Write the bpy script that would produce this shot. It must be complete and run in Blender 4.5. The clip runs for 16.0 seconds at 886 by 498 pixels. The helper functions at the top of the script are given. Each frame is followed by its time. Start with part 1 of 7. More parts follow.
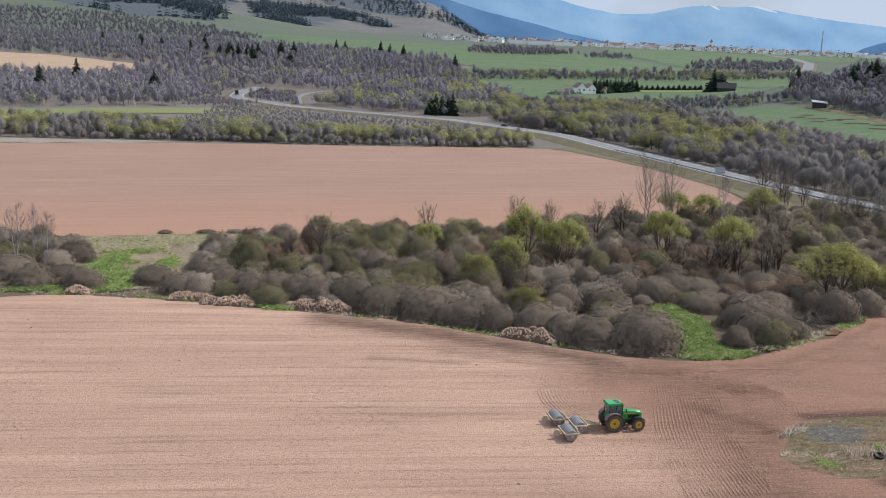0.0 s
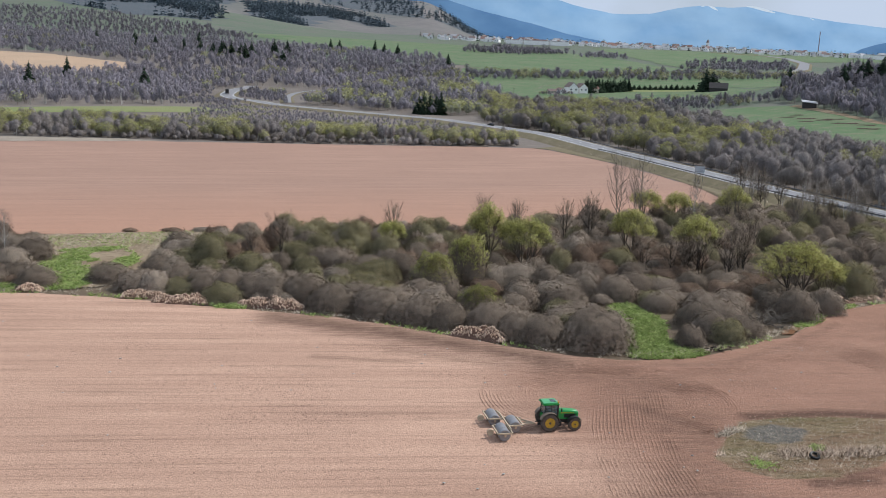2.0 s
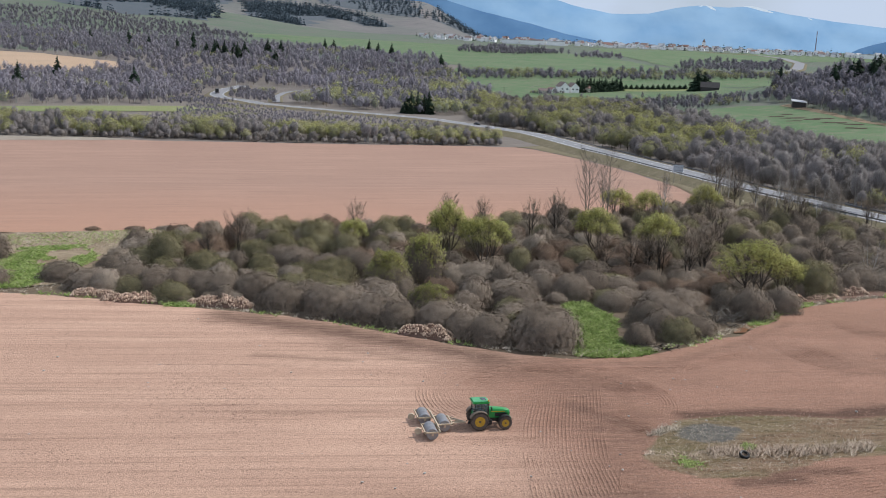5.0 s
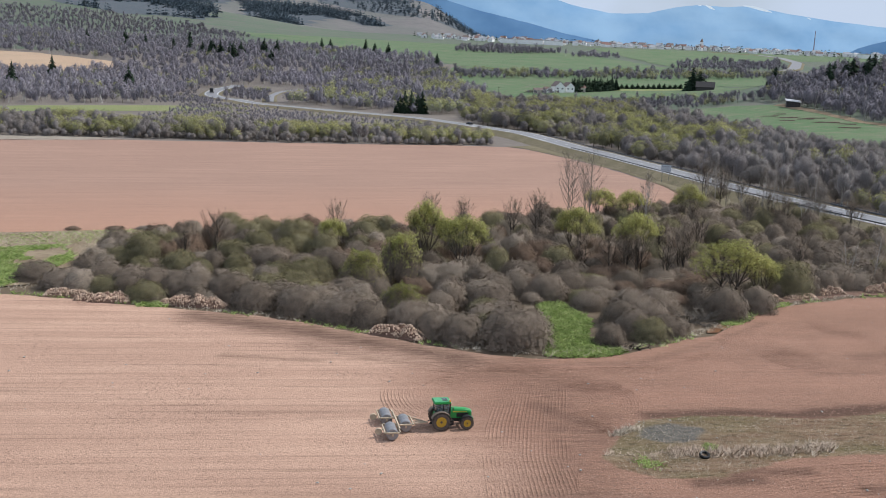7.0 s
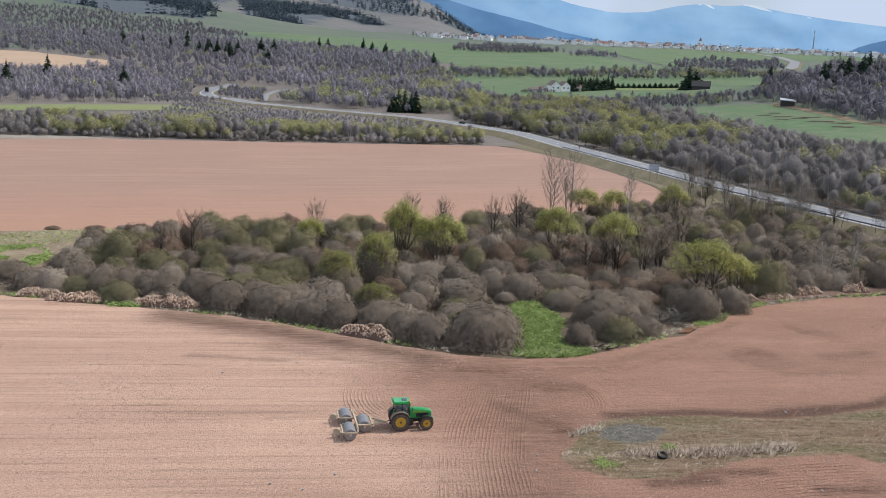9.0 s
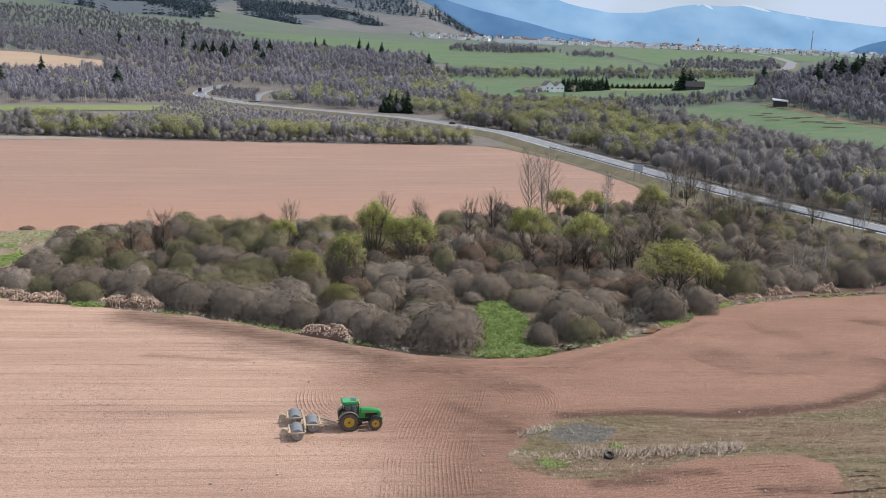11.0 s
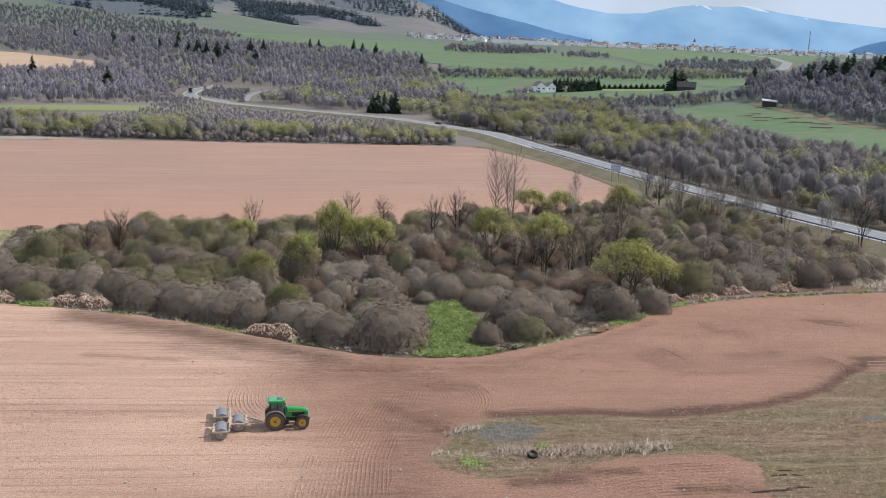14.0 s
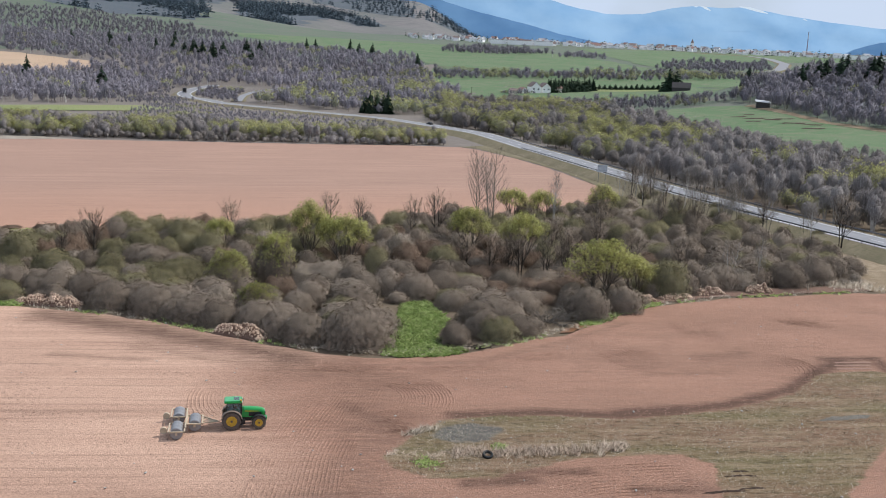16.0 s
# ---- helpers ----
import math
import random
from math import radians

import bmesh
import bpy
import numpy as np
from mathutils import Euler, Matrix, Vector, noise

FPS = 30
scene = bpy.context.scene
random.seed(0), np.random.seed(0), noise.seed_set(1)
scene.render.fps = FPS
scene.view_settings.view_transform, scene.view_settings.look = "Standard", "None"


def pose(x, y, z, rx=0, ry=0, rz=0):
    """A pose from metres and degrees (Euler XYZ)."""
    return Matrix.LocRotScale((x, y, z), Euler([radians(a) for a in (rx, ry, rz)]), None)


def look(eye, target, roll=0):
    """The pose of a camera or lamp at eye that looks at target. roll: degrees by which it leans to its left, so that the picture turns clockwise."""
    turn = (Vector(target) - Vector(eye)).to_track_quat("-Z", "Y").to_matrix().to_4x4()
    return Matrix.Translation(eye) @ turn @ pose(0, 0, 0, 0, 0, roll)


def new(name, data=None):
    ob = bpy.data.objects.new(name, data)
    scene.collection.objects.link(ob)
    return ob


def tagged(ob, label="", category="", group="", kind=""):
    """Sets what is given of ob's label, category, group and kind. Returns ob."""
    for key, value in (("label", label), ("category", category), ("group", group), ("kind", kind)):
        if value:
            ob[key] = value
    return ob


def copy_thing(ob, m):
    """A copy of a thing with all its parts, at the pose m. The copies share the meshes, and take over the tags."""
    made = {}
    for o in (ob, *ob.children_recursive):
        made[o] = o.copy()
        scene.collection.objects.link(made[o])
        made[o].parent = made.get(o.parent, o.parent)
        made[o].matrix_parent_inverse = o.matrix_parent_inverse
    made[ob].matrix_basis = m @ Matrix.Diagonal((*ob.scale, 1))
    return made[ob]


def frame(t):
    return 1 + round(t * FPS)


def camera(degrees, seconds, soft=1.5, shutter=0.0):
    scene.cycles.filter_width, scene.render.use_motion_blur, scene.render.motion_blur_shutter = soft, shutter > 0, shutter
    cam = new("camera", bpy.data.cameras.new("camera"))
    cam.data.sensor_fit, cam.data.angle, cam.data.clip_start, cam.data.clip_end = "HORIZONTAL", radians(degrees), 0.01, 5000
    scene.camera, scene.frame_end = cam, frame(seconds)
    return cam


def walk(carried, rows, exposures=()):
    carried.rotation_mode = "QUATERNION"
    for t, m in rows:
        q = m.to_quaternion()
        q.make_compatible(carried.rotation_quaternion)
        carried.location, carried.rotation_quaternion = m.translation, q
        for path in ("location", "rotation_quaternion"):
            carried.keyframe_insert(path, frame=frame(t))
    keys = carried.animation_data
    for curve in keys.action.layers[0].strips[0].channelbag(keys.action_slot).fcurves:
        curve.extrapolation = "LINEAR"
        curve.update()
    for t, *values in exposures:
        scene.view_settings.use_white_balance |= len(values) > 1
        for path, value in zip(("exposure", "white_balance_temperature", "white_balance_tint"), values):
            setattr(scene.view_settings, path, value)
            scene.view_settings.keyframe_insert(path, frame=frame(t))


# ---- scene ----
cam = camera(50.0, 16.0, soft=0.95)
PATH = [
    (0, (0.213, -1.417, 38.46), (0.22, 0.544, 38.069), 2.3),
    (0.5, (2.253, -1.091, 38.422), (2.26, 0.87, 38.032), 2.3),
    (1, (4.045, -0.764, 38.376), (4.053, 1.197, 37.984), 2.3),
    (1.5, (5.691, -0.485, 38.294), (5.699, 1.477, 37.903), 2.4),
    (2, (7.129, -0.29, 38.222), (7.138, 1.671, 37.831), 2.4),
    (2.5, (8.504, -0.152, 38.16), (8.514, 1.809, 37.768), 2.4),
    (3, (9.824, 0.017, 38.1), (9.834, 1.978, 37.709), 2.4),
    (3.5, (11.061, 0.204, 38.028), (11.071, 2.165, 37.637), 2.4),
    (4, (12.255, 0.349, 38.007), (12.264, 2.31, 37.616), 2.4),
    (6.3, (17.215, 0.732, 38.164), (17.227, 2.693, 37.772), 2.4),
    (6.5, (17.606, 0.738, 38.173), (17.617, 2.699, 37.78), 2.4),
    (7, (18.52, 0.716, 38.261), (18.531, 2.677, 37.869), 2.4),
    (7.5, (19.426, 0.717, 38.35), (19.437, 2.678, 37.957), 2.4),
    (8, (20.426, 0.735, 38.395), (20.436, 2.696, 38.002), 2.4),
    (8.5, (21.595, 0.782, 38.457), (21.605, 2.743, 38.064), 2.4),
    (9, (22.828, 0.833, 38.516), (22.838, 2.794, 38.122), 2.4),
    (11.5, (29.521, 0.92, 38.723), (29.531, 2.881, 38.33), 2.4),
    (12, (30.807, 0.976, 38.747), (30.818, 2.937, 38.354), 2.4),
    (12.5, (32.135, 1.01, 38.745), (32.146, 2.971, 38.352), 2.4),
    (13, (33.434, 0.987, 38.772), (33.444, 2.948, 38.379), 2.4),
    (13.5, (34.611, 1.005, 38.78), (34.622, 2.966, 38.387), 2.4),
    (14, (35.89, 1.024, 38.795), (35.9, 2.986, 38.403), 2.4),
    (14.5, (36.999, 1.075, 38.814), (37.009, 3.037, 38.422), 2.4),
    (15, (38.143, 1.087, 38.856), (38.154, 3.048, 38.464), 2.4),
    (15.5, (39.179, 1.102, 38.881), (39.19, 3.063, 38.49), 2.4),
    (16, (40.32, 1.163, 38.895), (40.331, 3.125, 38.504), 2.5),
]
walk(cam, [(t, look(eye, target, roll)) for t, eye, target, roll in PATH], [(0, -0.13), (4, -0.11), (8, -0.06), (12, 0.0), (16, 0.02)])

# ---- sky, sun ----
SUN_AZ, SUN_EL = radians(70), radians(47)
world = bpy.data.worlds.new("sky")
scene.world = world
world.use_nodes = True
wn, wl = world.node_tree.nodes, world.node_tree.links
sky = wn.new("ShaderNodeTexSky")
sky.sky_type, sky.sun_disc = "NISHITA", False
sky.sun_elevation, sky.sun_rotation = SUN_EL, SUN_AZ
cloud = wn.new("ShaderNodeTexNoise")
cloud.inputs["Scale"].default_value, cloud.inputs["Detail"].default_value = 2.6, 7.0
cloud_ramp = wn.new("ShaderNodeValToRGB")
cloud_ramp.color_ramp.elements[0].position, cloud_ramp.color_ramp.elements[1].position = 0.15, 0.50
cloud_mix = wn.new("ShaderNodeMix")
cloud_mix.data_type = "RGBA"
cloud_mix.inputs[7].default_value = (10.2, 12.0, 15.0, 1)
wl.new(wn.new("ShaderNodeTexCoord").outputs["Generated"], cloud.inputs["Vector"])
wl.new(cloud.outputs["Fac"], cloud_ramp.inputs["Fac"])
wl.new(cloud_ramp.outputs["Color"], cloud_mix.inputs[0])
wl.new(sky.outputs["Color"], cloud_mix.inputs[6])
wl.new(cloud_mix.outputs[2], wn["Background"].inputs["Color"])
wn["Background"].inputs["Strength"].default_value = 0.058
sun = new("sun", bpy.data.lights.new("sun", "SUN"))
sun.data.energy, sun.data.angle, sun.data.color = 3.7, radians(0.9), (1.0, 0.97, 0.945)
SUN_WAY = Vector((math.sin(SUN_AZ) * math.cos(SUN_EL), math.cos(SUN_AZ) * math.cos(SUN_EL), math.sin(SUN_EL)))
sun.matrix_world = look((300, 0, 300), Vector((300, 0, 300)) - SUN_WAY)

# ---- materials ----


def mix_rgb(nt, fac, a, b, blend="MIX"):
    """A colour mix node; a, b and fac are sockets or values."""
    n = nt.nodes.new("ShaderNodeMix")
    n.data_type, n.blend_type = "RGBA", blend
    for i, v in ((0, fac), (6, a), (7, b)):
        if isinstance(v, bpy.types.NodeSocket):
            nt.links.new(v, n.inputs[i])
        else:
            n.inputs[i].default_value = v if i == 0 else (*v, 1)
    return n.outputs[2]


def ramp(nt, sock, lo, hi):
    n = nt.nodes.new("ShaderNodeValToRGB")
    n.color_ramp.elements[0].position, n.color_ramp.elements[1].position = lo, hi
    nt.links.new(sock, n.inputs["Fac"])
    return n.outputs["Color"]


def grain(nt, scale, detail=4.0, stretch=(1, 1, 1), turn=0.0, rough=0.55):
    """Noise over world positions, stretched and turned about z."""
    geo, mp, nz = (nt.nodes.new(k) for k in ("ShaderNodeNewGeometry", "ShaderNodeMapping", "ShaderNodeTexNoise"))
    mp.inputs["Scale"].default_value, mp.inputs["Rotation"].default_value = stretch, (0, 0, -turn)
    mp.vector_type = "POINT"
    rot = nt.nodes.new("ShaderNodeVectorRotate")
    rot.rotation_type = "Z_AXIS"
    rot.inputs["Angle"].default_value = -turn
    mp.inputs["Rotation"].default_value = (0, 0, 0)
    nt.links.new(geo.outputs["Position"], rot.inputs["Vector"])
    nt.links.new(rot.outputs["Vector"], mp.inputs["Vector"])
    nt.links.new(mp.outputs["Vector"], nz.inputs["Vector"])
    nz.inputs["Scale"].default_value, nz.inputs["Detail"].default_value, nz.inputs["Roughness"].default_value = scale, detail, rough
    return nz.outputs["Fac"]


def base_mat(name, rough=0.9, metal=0.0, spec=0.3):
    m = bpy.data.materials.new(name)
    m.use_nodes = True
    b = m.node_tree.nodes["Principled BSDF"]
    b.inputs["Roughness"].default_value, b.inputs["Metallic"].default_value = rough, metal
    b.inputs["Specular IOR Level"].default_value = spec
    return m, m.node_tree, b


def bump(nt, b, height, strength, distance):
    n = nt.nodes.new("ShaderNodeBump")
    n.inputs["Strength"].default_value, n.inputs["Distance"].default_value = strength, distance
    nt.links.new(height, n.inputs["Height"])
    nt.links.new(n.outputs["Normal"], b.inputs["Normal"])


def painted(name, colour, rough=0.5, metal=0.0, worn=0.25, scale=1.5, spec=0.4):
    """A plain coat with grime at two scales."""
    m, nt, b = base_mat(name, rough, metal, spec)
    dark = tuple(c * (1 - worn) for c in colour)
    f = ramp(nt, grain(nt, scale, 6), 0.35, 0.7)
    g = ramp(nt, grain(nt, scale * 9, 3), 0.3, 0.75)
    nt.links.new(mix_rgb(nt, g, mix_rgb(nt, f, colour, dark), mix_rgb(nt, f, tuple(min(1, c * 1.08) for c in colour), colour)), b.inputs["Base Color"])
    bump(nt, b, grain(nt, scale * 12, 3), 0.15, 0.01)
    return m


def twiggy(name, a, c, rough=0.9, big=0.09, leaf=False, speck=4.5, mottle=0.35, lace=0.0, open_share=0.5, single=0.22):
    """Bark, twigs or leaves: varies by plant, by twig and over the ground. lace: sprays of fine twigs with gaps, that many to the metre."""
    m, nt, b = base_mat(name, rough, 0, 0.12)

    def scaled(sock, lo, hi, to_lo, to_hi):
        n = nt.nodes.new("ShaderNodeMapRange")
        for i, v in zip((1, 2, 3, 4), (lo, hi, to_lo, to_hi)):
            n.inputs[i].default_value = v
        nt.links.new(sock, n.inputs[0])
        return n.outputs[0]

    def times(p, q):
        n = nt.nodes.new("ShaderNodeMath")
        n.operation = "MULTIPLY"
        nt.links.new(p, n.inputs[0])
        nt.links.new(q, n.inputs[1])
        return n.outputs[0]

    info, geo, own = (nt.nodes.new(k) for k in ("ShaderNodeObjectInfo", "ShaderNodeNewGeometry", "ShaderNodeAttribute"))
    own.attribute_name = "plant"
    f = mix_rgb(nt, single, ramp(nt, grain(nt, big, 3), 0.35, 0.65), geo.outputs["Random Per Island"])
    col = mix_rgb(nt, f, a, c)
    hue = nt.nodes.new("ShaderNodeHueSaturation")
    nt.links.new(col, hue.inputs["Color"])
    value = times(scaled(info.outputs["Random"], 0, 1, 0.80, 1.20), scaled(own.outputs["Fac"], -1, 1, 0.85, 1.15))
    value = times(value, scaled(grain(nt, speck, 4, (1, 1, 0.55), 0, 0.7), 0.34, 0.66, 1 - mottle, 1 + mottle * 0.8))
    value = times(value, scaled(grain(nt, speck * 0.22, 3), 0.34, 0.66, 0.84, 1.14))
    nt.links.new(value, hue.inputs["Value"])
    nt.links.new(hue.outputs["Color"], b.inputs["Base Color"])
    if lace:
        gaps = grain(nt, lace, 2, (1, 1, 0.4), 0, 0.5)
        nt.links.new(scaled(gaps, open_share - 0.02, open_share + 0.02, 0, 1), b.inputs["Alpha"])
    if leaf:
        t, mx = nt.nodes.new("ShaderNodeBsdfTranslucent"), nt.nodes.new("ShaderNodeMixShader")
        nt.links.new(hue.outputs["Color"], t.inputs["Color"])
        mx.inputs[0].default_value = 0.5
        nt.links.new(b.outputs[0], mx.inputs[1])
        nt.links.new(t.outputs[0], mx.inputs[2])
        nt.links.new(mx.outputs[0], nt.nodes["Material Output"].inputs["Surface"])
    return m


def soil(name, light, mid, dark, turn, raw=None, redder=None):
    """Tilled earth: streaks along the rows, clods, and dampened, rib-shaded or freshly worked places where raw, a
    colour, is given.
    """
    m, nt, b = base_mat(name, 0.95, 0, 0.1)

    def part_of(sock, much):
        n = nt.nodes.new("ShaderNodeMath")
        n.operation = "MULTIPLY"
        for i, v in enumerate((sock, much)):
            if isinstance(v, float):
                n.inputs[i].default_value = v
            else:
                nt.links.new(v, n.inputs[i])
        return n.outputs[0]

    def place(key):
        n = nt.nodes.new("ShaderNodeAttribute")
        n.attribute_name = key
        return n.outputs["Fac"]
    def less(sock):
        n = nt.nodes.new("ShaderNodeMath")
        n.operation, n.inputs[0].default_value = "SUBTRACT", 1.0
        nt.links.new(sock, n.inputs[1])
        return n.outputs[0]

    rows = grain(nt, 2.4, 3, (0.014, 1.0, 1), turn)
    bands = grain(nt, 1.0, 5, (0.035, 1.0, 1), turn, 0.65)
    clod = grain(nt, 3.6, 5, (0.6, 1, 1), turn, 0.75)
    col = mix_rgb(nt, ramp(nt, grain(nt, 0.35, 5, (0.06, 1.0, 1), turn), 0.40, 0.60), light, mid)
    col = mix_rgb(nt, part_of(ramp(nt, grain(nt, 0.04, 4, (0.5, 1, 1), turn), 0.40, 0.62), 0.8), col, mid)
    if redder:
        geo, xyz, lean, fade = (nt.nodes.new(k) for k in ("ShaderNodeNewGeometry", "ShaderNodeSeparateXYZ", "ShaderNodeMath", "ShaderNodeMapRange"))
        nt.links.new(geo.outputs["Position"], xyz.inputs[0])
        lean.operation, lean.inputs[1].default_value = "MULTIPLY_ADD", -0.3
        nt.links.new(xyz.outputs["X"], lean.inputs[0])
        nt.links.new(xyz.outputs["Y"], lean.inputs[2])
        for i, v in zip((1, 2, 3, 4), (214, 290, 0.8, 0.0)):
            fade.inputs[i].default_value = v
        nt.links.new(lean.outputs[0], fade.inputs[0])
        col = mix_rgb(nt, fade.outputs[0], col, redder)
    streak, ridge = part_of(ramp(nt, bands, 0.56, 0.66), 0.34), part_of(ramp(nt, rows, 0.54, 0.66), 0.26)
    if raw:
        fresh = place("fresh")
        pale = mix_rgb(nt, ramp(nt, grain(nt, 0.10, 6, (0.45, 1, 1), turn, 0.6), 0.36, 0.62), raw, tuple(c * 1.32 for c in raw))
        pale = mix_rgb(nt, part_of(ramp(nt, grain(nt, 1.1, 6, (0.25, 1, 1), turn, 0.7), 0.45, 0.66), 0.35), pale, tuple(c * 0.62 for c in raw))
        col = mix_rgb(nt, part_of(fresh, 0.95), col, pale)
        calm = less(part_of(fresh, 0.62))
        streak, ridge = part_of(streak, calm), part_of(ridge, calm)
    col = mix_rgb(nt, streak, col, dark)
    col = mix_rgb(nt, ridge, col, dark)
    col = mix_rgb(nt, part_of(ramp(nt, clod, 0.52, 0.66), 0.48), col, dark)
    crumb = grain(nt, 7.5, 4, (0.8, 1, 1), turn, 0.75)
    col = mix_rgb(nt, part_of(ramp(nt, crumb, 0.53, 0.64), 0.58), col, dark)
    col = mix_rgb(nt, part_of(ramp(nt, grain(nt, 6.5, 4, (0.8, 1, 1), turn, 0.75), 0.55, 0.66), 0.55), col, tuple(min(1, c * 1.38) for c in light))
    if raw:
        # wet ground, and the ribs' painted shade in the same mask
        moist_shade = nt.nodes.new("ShaderNodeMath")
        moist_shade.operation = "ADD"
        nt.links.new(part_of(place("damp_shade"), 0.42), moist_shade.inputs[0])
        nt.links.new(part_of(grain(nt, 1.9, 6, (0.14, 1, 1), turn, 0.78), 0.8), moist_shade.inputs[1])
        col = mix_rgb(nt, part_of(ramp(nt, moist_shade.outputs[0], 0.50, 0.90), 0.92), col, dark)
        # unploughed patch: worn earth, olive grass, straw
        worn = mix_rgb(nt, ramp(nt, grain(nt, 0.13, 5, (0.35, 1, 1), turn), 0.42, 0.60), (0.20, 0.124, 0.080), (0.160, 0.128, 0.066))
        worn = mix_rgb(nt, part_of(ramp(nt, grain(nt, 0.75, 6, (0.10, 1, 1), turn, 0.7), 0.48, 0.60), 0.68), worn, (0.29, 0.212, 0.138))
        worn = mix_rgb(nt, part_of(ramp(nt, grain(nt, 1.5, 6, (0.4, 1, 1), turn, 0.75), 0.50, 0.62), 0.62), worn, (0.058, 0.048, 0.028))
        worn = mix_rgb(nt, part_of(ramp(nt, grain(nt, 3.2, 4, (0.5, 1, 1), turn, 0.7), 0.55, 0.66), 0.6), worn, (0.30, 0.245, 0.165))
        ragged = nt.nodes.new("ShaderNodeMath")
        ragged.operation = "ADD"
        nt.links.new(place("rough"), ragged.inputs[0])
        nt.links.new(part_of(grain(nt, 0.8, 6, (0.35, 1, 1), turn, 0.75), 0.9), ragged.inputs[1])
        col = mix_rgb(nt, ramp(nt, ragged.outputs[0], 0.86, 1.06), col, worn)
        soak = nt.nodes.new("ShaderNodeMath")
        soak.operation = "ADD"
        nt.links.new(place("wet"), soak.inputs[0])
        nt.links.new(part_of(grain(nt, 0.9, 6, (0.5, 1, 1), turn, 0.7), 0.8), soak.inputs[1])
        sog = ramp(nt, soak.outputs[0], 0.78, 1.0)
        col = mix_rgb(nt, part_of(sog, 0.85), col, mix_rgb(nt, ramp(nt, grain(nt, 1.6, 5, (0.5, 1, 1)), 0.4, 0.65), (0.10, 0.098, 0.092), (0.17, 0.16, 0.145)))
    nt.links.new(col, b.inputs["Base Color"])
    bump(nt, b, mix_rgb(nt, 0.4, mix_rgb(nt, 0.62, rows, clod), crumb), 1.0, 0.25)
    return m


def turf(name, a, c, d, big=0.03, bumpy=0.3):
    """Grassland: patches of a and c with streaks of d."""
    m, nt, b = base_mat(name, 0.95, 0, 0.1)
    col = mix_rgb(nt, ramp(nt, grain(nt, big, 5), 0.40, 0.60), a, c)
    col = mix_rgb(nt, ramp(nt, grain(nt, big * 7, 6, (0.5, 1, 1), 0.2, 0.7), 0.47, 0.64), col, d)
    col = mix_rgb(nt, ramp(nt, grain(nt, 1.3, 5, (0.6, 1, 1), 0.1, 0.7), 0.3, 0.8), col, mix_rgb(nt, 0.5, a, d))
    nt.links.new(col, b.inputs["Base Color"])
    bump(nt, b, grain(nt, 2.0, 5), 0.8, bumpy)
    return m


